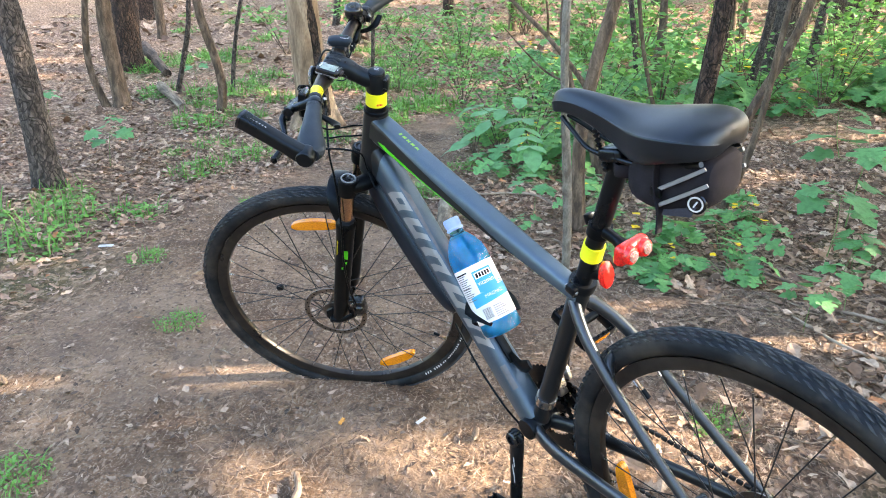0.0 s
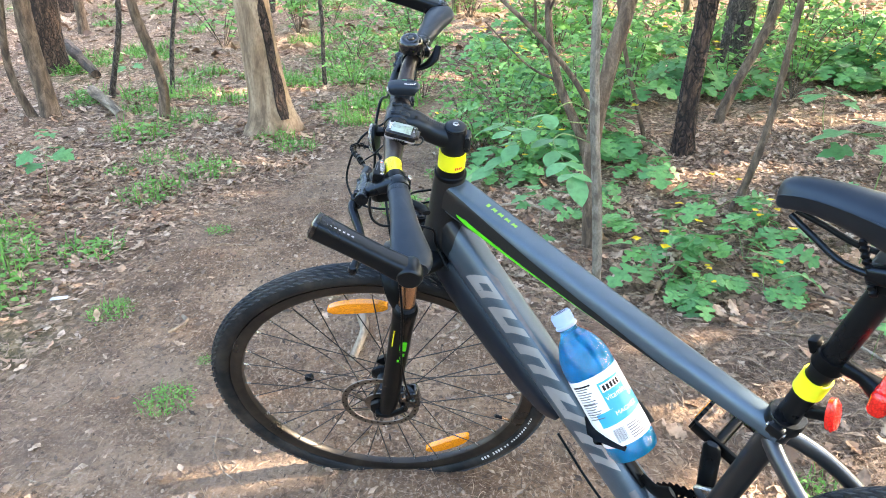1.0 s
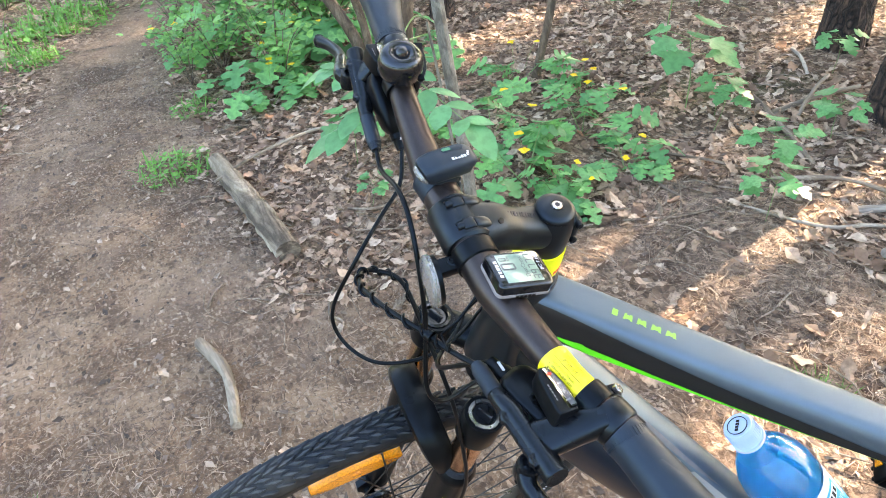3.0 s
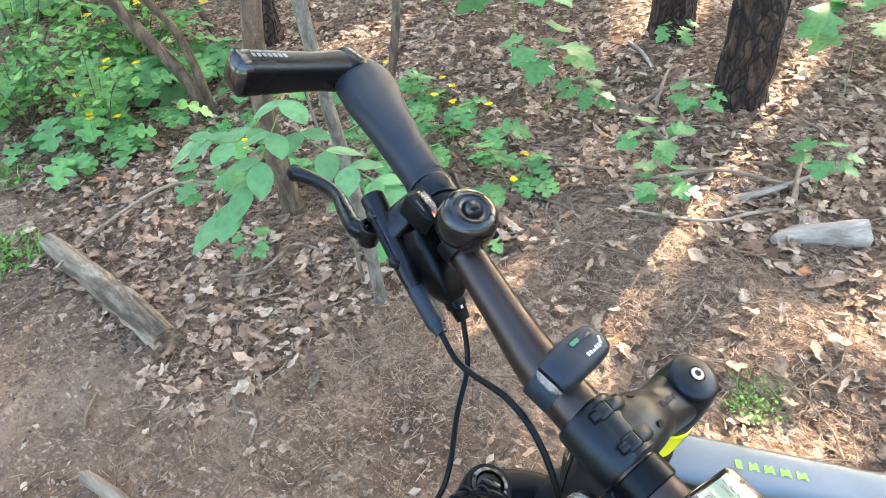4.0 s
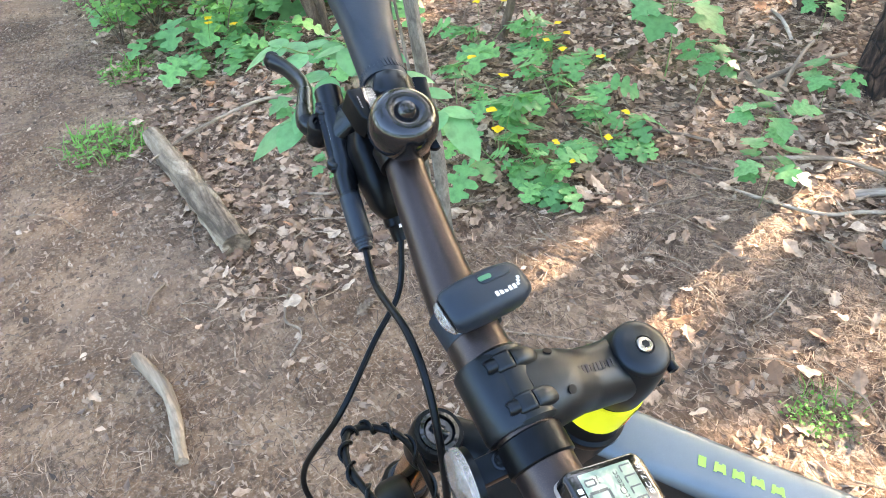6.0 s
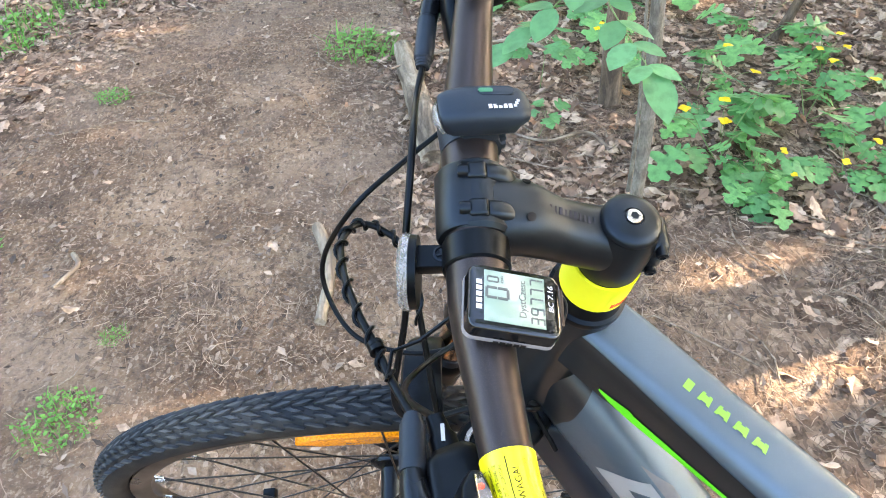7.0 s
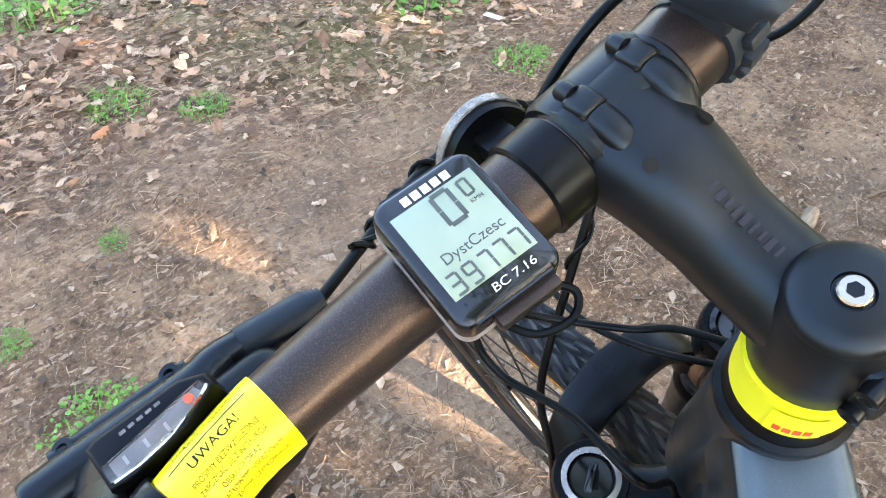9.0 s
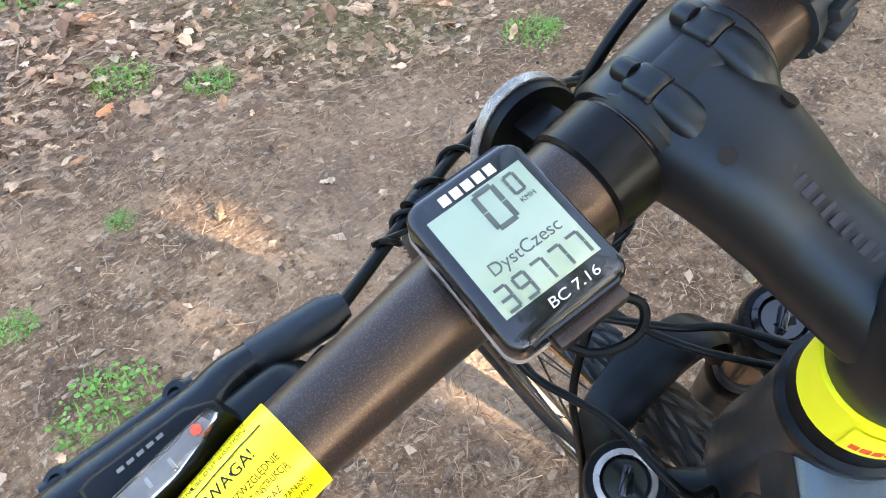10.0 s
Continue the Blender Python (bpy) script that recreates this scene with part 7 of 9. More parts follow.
        band, ahead = bar_at(y1 * s)[0], bar_at((y1 + 0.01) * s)[0]
        ring_solid(bm, [(0.0108, -0.0080), (0.0140, -0.0080), (0.0150, -0.0060), (0.0150, 0.0060), (0.0140, 0.0080), (0.0108, 0.0080)], 36, along(band, ahead))
        mid = ba.lerp(bb, 0.35) + back
        tube(bm, smooth_line([band + Vector((0.004, 0, 0.004)), band.lerp(mid, 0.45) + Vector((0.0, 0, 0.004)), mid], 4), [(0.0085, 0.0100), (0.0105, 0.0080), (0.0130, 0.0066)], 18, (0, 0, 1), power=3)
        part("lever_clamp", steered(bm), SATIN, body, "black band clamped round the bar")
        bm = bmesh.new()
        q0 = bb.lerp(fe, 0.42) + back * 0.25
        tube(bm, [q0, q0.lerp(fe, 0.5), fe.lerp(q0, 0.16)], [0.0062, 0.0063, 0.0062], 18)
        for q in range(4):
            lathe(bm, [(0.0, -0.0009), (0.0058 - 0.0005 * q, -0.0009), (0.0058 - 0.0005 * q, 0.0009), (0.0, 0.0009)], 18, along(fe.lerp(q0, 0.16 - 0.055 * q), fe * 2 - q0))
        part("hose_boot", steered(bm), RUBBER, body)
        for c in (ba, bb):
            bm = bmesh.new()
            lathe(bm, [(0.0, -0.005), (0.0042, -0.005), (0.0042, -0.0008), (0.0034, 0.0002), (0.0018, 0.0002), (0.0015, -0.0012), (0.0, -0.0012)], 18, Matrix.Translation(c))
            part("lever_bolt", steered(bm), SATIN, body)
        bm = bmesh.new()
        out = (tip - pv).normalized()
        fwd = Vector((1, 0, 0)) - out * out.x
        ln = [pv, pv + out * 0.012 + fwd * 0.0045, pv + out * 0.032 - fwd * 0.001, pv + out * 0.058 - fwd * 0.0085, pv + out * 0.085 - fwd * 0.0065, tip]
        tube(bm, smooth_line(ln, 6), [(0.0072, 0.0064), (0.0062, 0.0064), (0.0055, 0.0060), (0.0046, 0.0056), (0.0044, 0.0054), (0.0055, 0.0056)], 16, (0, 0, 1), power=2.6)
        lathe(bm, [(0.0, -0.0055), (0.0046, -0.0050), (0.0062, 0.0), (0.0046, 0.0050), (0.0, 0.0055)], 16, Matrix.Translation(tip))
        part("lever_blade", steered(bm), SATIN, body)
        bm = bmesh.new()
        lathe(bm, [(0.0, -0.009), (0.0072, -0.009), (0.0078, -0.006), (0.0078, 0.0055), (0.0070, 0.0070), (0.0046, 0.0070), (0.0043, 0.0052), (0.0, 0.0052)], 22, Matrix.Translation(pv))
        part("pivot_bolt", steered(bm), SATIN, body)
        bm = bmesh.new()
        for k in range(7):
            block(bm, (0.0026, 0.0019, 0.0003), axes(ba.lerp(bb, 0.16 + 0.075 * k) + Vector((-0.002, 0, 0.00005)), (1, 0, 0), run))
        part("lever_mark", steered(bm), SILVER_INK, body, smooth=False)
        # shifter: band, pod under the bar, cable nose, thumb lever
        bm = bmesh.new()
        band = bar_at(y2 * s)[0]
        ring_solid(bm, [(0.0108, -0.0068), (0.0128, -0.0068), (0.0132, -0.0050), (0.0132, 0.0050), (0.0128, 0.0068), (0.0108, 0.0068)], 36, along(band, bar_at((y2 + 0.01) * s)[0]))
        block(bm, (0.012, 0.0110, 0.014), Matrix.Translation(band + Vector((-0.0140, 0, -0.002))), 0.003, 3)
        o = y2 - 0.1645
        if s < 0:
            tube(bm, smooth_line([P(0.0835, 0.181, 0.096), P(0.083, 0.172, 0.090), P(0.0815, 0.155, 0.079), P(0.0805, 0.144, 0.069), P(0.080, 0.139, 0.064)], 5),
                 [(0.010, 0.010), (0.0135, 0.0120), (0.0135, 0.0115), (0.0112, 0.0098), (0.0072, 0.0064)], 24, (0, 0, 1), power=4.5)
        else:
            tube(bm, smooth_line([P(0.086, 0.170 + o, 0.088), P(0.090, 0.160 + o, 0.084), P(0.095, 0.140 + o, 0.080), P(0.099, 0.124 + o, 0.0765), P(0.101, 0.118 + o, 0.075)], 5),
                 [(0.012, 0.010), (0.0155, 0.0135), (0.0165, 0.0135), (0.0135, 0.0110), (0.0085, 0.0070)], 24, (0, 0, 1), power=4.5)
        pod = part("shifter", steered(bm), BLACK, bike, "black trigger shifter under the bar")
        bm = bmesh.new()
        lathe(bm, [(0.0, 0.0), (0.0036, 0.0), (0.0036, 0.0024), (0.0028, 0.0032), (0.0016, 0.0032), (0.0014, 0.0018), (0.0, 0.0018)], 18, along(band + Vector((-0.0170, 0, 0.0040)), band + Vector((-0.022, 0, 0.0120))))
        part("band_bolt", steered(bm), STEEL, pod, "small bright band bolt")
        bm = bmesh.new()
        way = [P(0.075, 0.162, 0.082), P(0.056, 0.171, 0.085), P(0.043, 0.186, 0.092), P(0.038, 0.207, 0.102)] if s < 0 else [P(0.075, 0.150, 0.072), P(0.052, 0.156, 0.066), P(0.036, 0.168, 0.068), P(0.030, 0.182, 0.073)]
        tube(bm, smooth_line(way, 5), [(0.006, 0.003), (0.0068, 0.003), (0.0076, 0.0035), (0.0055, 0.003)], 14, (0, 0, 1), power=3)
        part("thumb_lever", steered(bm), BLACK, pod)
        bm = bmesh.new()
        nose = [P(0.080, 0.140, 0.065), P(0.0797, 0.1335, 0.0612), P(0.0796, 0.1325, 0.0606), P(0.0793, 0.1250, 0.0560)] if s < 0 else [P(0.101, 0.120, 0.0755), P(0.103, 0.112, 0.0735), P(0.1035, 0.110, 0.073), P(0.106, 0.101, 0.071)]
        tube(bm, nose, [(0.0068, 0.0058), (0.0068, 0.0058), (0.0054, 0.0050), (0.0044, 0.0044)], 14, (0, 0, 1), power=3)
        part("barrel_adjuster", steered(bm), BLACK, pod)
        bm = bmesh.new()
        block(bm, (0.0018, 0.0085, 0.0006), axes(nose[2] + Vector((0, 0, 0.0062)), (1, 0, 0), nose[0] - nose[3]))
        part("adjuster_mark", steered(bm), WHITE_INK, pod, smooth=False)
        bm = bmesh.new()
        top = axes(P(0.0945, 0.1525, 0.1170), (1, 0, 0.10), P(0, 1, 0.10)) if s > 0 else axes(P(0.0875, 0.1775, 0.1225), (1, 0, 0.10), P(0, -1, -0.10)) @ Matrix.Diagonal((1.0, 0.70, 1.0, 1.0))
        flip = 1 if s > 0 else -1
        shape = lambda pts_: [(x, y * flip) for x, y in (pts_ if s > 0 else pts_[::-1])]
        slab(bm, shape([(0.0030, -0.0180), (0.0066, -0.0115), (0.0084, 0.0130), (0.0074, 0.0165), (-0.0062, 0.0165), (-0.0070, 0.0090), (-0.0058, -0.0070), (-0.0012, -0.0180)]), -0.0150, 0.0, top, 0.0018, 3)
        ind = part("gear_indicator", steered(bm), BLACK, bike)
        win = shape([(0.0018, -0.0156), (0.0006, -0.004), (-0.0002, 0.0148), (-0.0056, 0.0148), (-0.0062, 0.0070), (-0.0056, -0.0030), (-0.0036, -0.0112), (-0.0008, -0.0168)])
        bm = bmesh.new()
        slab(bm, [(x * 0.86, y * 0.86) for x, y in win], -0.0010, 0.0002, top @ pose(-0.0005, 0, 0))
        part("indicator_dial", steered(bm), GREY_INK, ind, smooth=False)
        bm = bmesh.new()
        slab(bm, win, 0.0003, 0.0022, top, 0.0010, 2)
        part("indicator_window", steered(bm), GLASS, ind, "clear glossy gear window").visible_shadow = False
        bm = bmesh.new()
        lathe(bm, [(0.0, 0.0), (0.0013, 0.0), (0.0013, 0.0007), (0.0, 0.0007)], 14, top @ pose(-0.0006, -0.0110 * flip, 0.0))
        part("red_needle", steered(bm), RED_INK, ind)
        for k in range(3):
            bm = bmesh.new()
            block(bm, (0.0024, 0.0008, 0.0003), top @ pose(-0.0028, (-0.003 + 0.006 * k) * flip, 0.0004))
            part("gear_mark", steered(bm), SILVER_INK, ind, smooth=False)
        bm = bmesh.new()
        for k in range(5):
            block(bm, (0.0009, 0.0017, 0.0002), top @ pose(0.0042, (-0.004 + 0.0026 * k) * flip, 0.0001))
        part("pod_mark", steered(bm), GREY_INK, ind, smooth=False)
    # yellow warning sticker with black print, bent round the left bar
    r = 0.0113

    def on_bar(u, ang, lift=0.0):
        """A place on the bar: u metres outwards from the sticker's middle, ang degrees forward of its top."""
        p, d = bar_at(0.1432 + u)
        up = (Vector((0, 0, 1)) - d * d.z).normalized()
        ahead = d.cross(up) * -1 if d.cross(up).x < 0 else d.cross(up)
        return p + (up * math.cos(radians(ang)) + ahead * math.sin(radians(ang))) * (r + 0.0007 * max(0.0, -u / 0.015) + lift)

    bm = bmesh.new()
    cells = [[bm.verts.new(on_bar(-0.0150 + 0.003 * k, a)) for a in range(-110, 111, 10)] for k in range(11)]
    for a, b in zip(cells, cells[1:]):
        for k in range(len(a) - 1):
            bm.faces.new((a[k], a[k + 1], b[k + 1], b[k]))
    tag = part("warning_sticker", steered(bm), TAG, bike, "yellow warning sticker with black print")

    def line_on(text, size, ang, sq=1.0):
        cu = bpy.data.curves.new("print", "FONT")
        cu.body, cu.size, cu.align_x, cu.align_y = text, size, "CENTER", "CENTER"
        tmp = bpy.data.objects.new("scratch", cu)
        me = bpy.data.meshes.new_from_object(tmp)
        bpy.data.objects.remove(tmp)
        for v in me.vertices:
            v.co = STEER @ on_bar(-v.co.x * sq * 0.80, ang + math.degrees(v.co.y / r), 0.0002)
        me.name = "sticker_print"
        me.materials.clear()
        piece("sticker_print", me, INK, tag, smooth=False)

    rows = [(74, "AVERTISSEMENT", 0.0034, 1.0), (58, "LISEZ LES RECOMMANDA-", 0.0022, 0.95), (45, "TIONS DE SÉCURITÉ DANS LE", 0.0022, 0.85), (32, "MANUEL D'UTILISATION", 0.0022, 0.95),
            (2, "UWAGA!", 0.0040, 1.15), (-20, "PROSIMY BEZWZGLĘDNIE", 0.0023, 0.95), (-33, "ZAPOZNAĆ SIĘ Z INSTRUKCJĄ", 0.0022, 0.85), (-46, "OBSŁUGI ORAZ", 0.0022, 1.0),
            (-59, "DODATKOWYMI WSKAZANIAMI", 0.0022, 0.85), (-72, "DOTYCZĄCYMI UŻYTKOWANIA", 0.0022, 0.85)]
    for ang, text, size, sq in rows:
        line_on(text, size, ang, sq)
    bm = bmesh.new()
    edge = [[bm.verts.new(on_bar(-0.012 + 0.003 * k, a, 0.0002)) for a in (17.5, 19.5)] for k in range(9)]
    for a, b in zip(edge, edge[1:]):
        bm.faces.new((a[0], a[1], b[1], b[0]))
    part("sticker_rule", steered(bm), INK, tag, smooth=False)
    # clear front reflector on its bracket
    bm = bmesh.new()
    p0, p1 = bar_at(0.0182)[0], bar_at(0.034)[0]
    tube(bm, [p0, p0.lerp(p1, 0.06), p0.lerp(p1, 0.94), p1], [0.0160, 0.0170, 0.0170, 0.0160], 36)
    block(bm, (0.032, 0.0130, 0.009), pose(0.1010, 0.0235, 0.0832, 0, 6, 0), 0.0015)
    brk = part("reflector_bracket", steered(bm), BLACK, bike)
    bm = bmesh.new()
    lathe(bm, [(0.0, -0.001), (0.0046, -0.001), (0.0046, 0.0010), (0.0036, 0.0014), (0.0034, 0.0004), (0.0, 0.0004)], 20, pose(0.1018, 0.0230, 0.0872, 0, 6, 0))
    block(bm, (0.0056, 0.0012, 0.0010), pose(0.1018, 0.0230, 0.0879, 0, 6, 20))
    block(bm, (0.0012, 0.0056, 0.0010), pose(0.1018, 0.0230, 0.0879, 0, 6, 20))
    part("bracket_screw", steered(bm), SATIN, brk)
    face = axes((0.1150, 0.0245, 0.0700), (0.08, 1, 0), (0.16, 0, 1))
    bm = bmesh.new()
    lathe(bm, [(0.0, -0.004), (0.0222, -0.003), (0.0226, 0.001), (0.0, 0.001)], 40, face @ Matrix.Diagonal((0.82, 1.0, 1, 1)))
    part("reflector_back", steered(bm), BLACK, brk)
    bm = bmesh.new()
    lathe(bm, [(0.0, 0.0028), (0.0236, 0.0008), (0.0238, 0.0042), (0.0215, 0.0062), (0.0, 0.0075)], 40, face @ Matrix.Diagonal((0.82, 1.0, 1, 1)))
    part("front_reflector", steered(bm), CLEARREF, brk, "clear prismatic front reflector")
    # hoses and cables
    def cable(name, pts, r, label="", mat=BLACK, space=STEER):
        bm = bmesh.new()
        tube(bm, smooth_line(pts, 8), r, 10)
        bm.transform(space)
        return part(name, bm, mat, bike, label)

    wrapped = [(0.1164, 0.1014, 0.0727), (0.126, 0.080, 0.064), (0.1335, 0.0603, 0.0583), (0.1435, 0.036, 0.049), (0.151, 0.006, 0.034), (0.153, -0.022, 0.018), (0.144, -0.041, 0.008),
               (0.128, -0.040, 0.004), (0.112, -0.024, 0.0), (0.100, 0.010, -0.036), (0.086, 0.050, -0.085), (0.070, 0.066, -0.150)]
    cable("front_brake_hose", wrapped + [(0.056, 0.086, -0.24), (0.052, 0.086, -0.36), (0.040, 0.080, -0.45), (0.028, 0.072, -0.500)], 0.0022)
    line = smooth_line(wrapped[:10], 16)
    bm = bmesh.new()
    coil, ref = [], None
    for i in range(len(line) - 1):
        t = (line[i + 1] - line[i]).normalized()
        ref = t.orthogonal().normalized() if ref is None else (ref - t * ref.dot(t)).normalized()
        o = t.cross(ref)
        a = i * 0.62
        if 14 < i:
            coil.append(line[i] + (ref * math.cos(a) + o * math.sin(a)) * 0.0034)
    tube(bm, [(0.098, 0.056, 0.086), (0.112, 0.062, 0.070), (0.125, 0.064, 0.060)] + coil, 0.0011, 8)
    part("computer_wire", steered(bm), BLACK, bike, "thin black sensor wire coiled round the hose")
    for k in (1.92, 2.06):
        q = line[int(k * 16)]
        bm = bmesh.new()
        ring_solid(bm, [(0.0026, -0.0014), (0.0044, -0.0014), (0.0044, 0.0014), (0.0026, 0.0014)], 16, along(q, line[int(k * 16) + 2]))
        part("cable_tie", steered(bm), BLACK, bike)
    inv = STEER.inverted()
    side = lambda p: tuple(inv @ Vector(p))
    cable("rear_brake_hose", [(0.1065, -0.1206, 0.0672), (0.111, -0.095, 0.067), (0.115, -0.055, 0.088), (0.117, -0.025, 0.086), (0.118, 0.004, 0.062), (0.115, 0.026, 0.016), (0.118, 0.056, -0.040), (0.100, 0.062, -0.064),
                              (0.060, 0.052, -0.068), (0.020, 0.052, -0.072), side((0.890, 0.034, 0.735)), side((0.868, 0.034, 0.690))], 0.0021)
    cable("gear_cable", [(0.0793, -0.126, 0.057), (0.088, -0.103, 0.036), (0.112, -0.082, 0.026), (0.1454, -0.0514, 0.0142), (0.166, -0.046, -0.045), (0.162, -0.028, -0.072), (0.140, 0.000, -0.078), (0.100, 0.012, -0.074), (0.060, 0.004, -0.068),
                         side((0.915, -0.032, 0.775)), side((0.892, -0.034, 0.725))], 0.0019)
    cable("gear_cable", [(0.106, 0.101, 0.071), (0.116, 0.082, 0.040), (0.112, 0.055, -0.010), (0.094, 0.030, -0.040), (0.066, 0.008, -0.045), (0.045, -0.012, -0.050), side((0.905, -0.030, 0.800)), side((0.888, -0.032, 0.760))], 0.0019)
    return bar


cockpit()


# ---- small things clipped to the bar ----
def mount(m):
    return BIKE @ STEER @ m


def bike_computer():
    o = Vector((0.0749, 0.0628, 0.1140))
    x, y = Vector((-0.08, -1.0, -0.11)), Vector((1.0, -0.10, 0.13))
    m = mount(axes(o, x, y))
    ob = thing("bike_computer", m, "small black cycle computer with a grey-green screen showing 0.0", "bike computer")
    w, h = 0.0335, 0.0426
    out = [(px * (1 + 0.06 * (1 - (py / (h / 2)) ** 2)), py) for px, py in rounded(w * 0.96, h, 0.0042, 6)]
    bm = bmesh.new()
    slab(bm, out, -0.0055, 0.0040, None, 0.0018, 3)
    body = part("housing", bm, GLOSS, ob)
    bm = bmesh.new()
    inner = [(a * 0.90, b * 0.915) for a, b in out]
    n = len(out)
    A = [bm.verts.new((a * 0.965, b * 0.97, 0.0041)) for a, b in out]
    B = [bm.verts.new((a, b, 0.0049)) for a, b in inner]
    for k in range(n):
        bm.faces.new((A[k], A[(k + 1) % n], B[(k + 1) % n], B[k]))
    bm.faces.new(B)
    part("front_glass", bm, GLOSS, body, "glossy black screen surround")
    bm = bmesh.new()
    block(bm, (0.0262, 0.0282, 0.0004), pose(0.0, 0.0005, 0.0050), 0.0001)
    screen = part("screen", bm, LCD, ob, "grey-green liquid crystal screen")
    z = 0.0053

    def seg(name, cx, cy, hgt, on, thick):
        wd = hgt * 0.52
        q = {"a": (0, hgt / 2, wd, thick), "d": (0, -hgt / 2, wd, thick), "g": (0, 0, wd, thick), "f": (-wd / 2, hgt / 4, thick, hgt / 2), "b": (wd / 2, hgt / 4, thick, hgt / 2), "e": (-wd / 2, -hgt / 4, thick, hgt / 2), "c": (wd / 2, -hgt / 4, thick, hgt / 2)}
        for k in on:
            x0, y0, sx_, sy_ = q[k]
            bm = bmesh.new()
            block(bm, (sx_ * 0.94, sy_ * 0.94, 0.00012), pose(cx + x0, cy + y0, z))
            part(name, bm, LCD_INK, screen, smooth=False)

    seg("digit_segment", 0.0015, 0.0085, 0.0098, "abcdef", 0.0014)
    seg("digit_segment", 0.0085, 0.0105, 0.0050, "abcdef", 0.0008)
    for k, ch in enumerate(("abgcd", "abcdfg", "abc", "abc", "abc")):
        seg("digit_segment", -0.0100 + 0.0050 * k, -0.0100, 0.0058, ch, 0.0008)
    words("screen_print", "DystCzesc", 0.0046, pose(0.0005, -0.0032, z), LCD_INK, screen, 0.00004, squeeze=0.98)
    words("screen_print", "KMH", 0.0019, pose(0.0090, 0.0060, z), LCD_INK, screen, 0.00004)
    words("model_print", "BC 7.16", 0.0034, pose(0.0030, -0.0166, 0.0050), WHITE_INK, body, 0.00005, shear=0.1, squeeze=1.25)
    bm = bmesh.new()
    for k in range(5):
        block(bm, (0.0024, 0.0026, 0.0001), pose(-0.0064 + 0.0032 * k, 0.0168, 0.0050))
    part("maker_mark", bm, WHITE_INK, body, smooth=False)
    bm = bmesh.new()
    slab(bm, [(a * 1.012, b * 1.008) for a, b in out], -0.0064, -0.0034, None, 0.0008, 2)
    shell = part("lower_shell", bm, surf("silver_plastic", (0.17, 0.16, 0.165), (0.22, 0.21, 0.215), 30, 0.35, 0.45), ob, "silvery lower shell")
    for k in range(5):
        bm = bmesh.new()
        block(bm, (0.0002, 0.0024, 0.0022), pose(-0.0176, 0.0066 - 0.0032 * k, -0.0048))
        part("side_mark", bm, INK, shell, smooth=False)
    bm = bmesh.new()
    block(bm, (0.020, 0.0045, 0.0052), pose(0.003, -0.0226, -0.0020), 0.0012)
    part("button", bm, ANOD, body, "worn brown lower button")
    bm = bmesh.new()
    lathe(bm, [(0.0, -0.013), (0.0145, -0.013), (0.0155, -0.006), (0.0, -0.005)], 28)
    part("mount_base", bm, BLACK, ob)
    bm = bmesh.new()
    tube(bm, smooth_line([(0.010, -0.018, -0.008), (0.017, -0.026, -0.010), (0.012, -0.031, -0.012), (0.002, -0.028, -0.014), (-0.004, -0.018, -0.014)], 6), 0.0013, 8)
    part("sensor_wire", bm, BLACK, ob)


bike_computer()


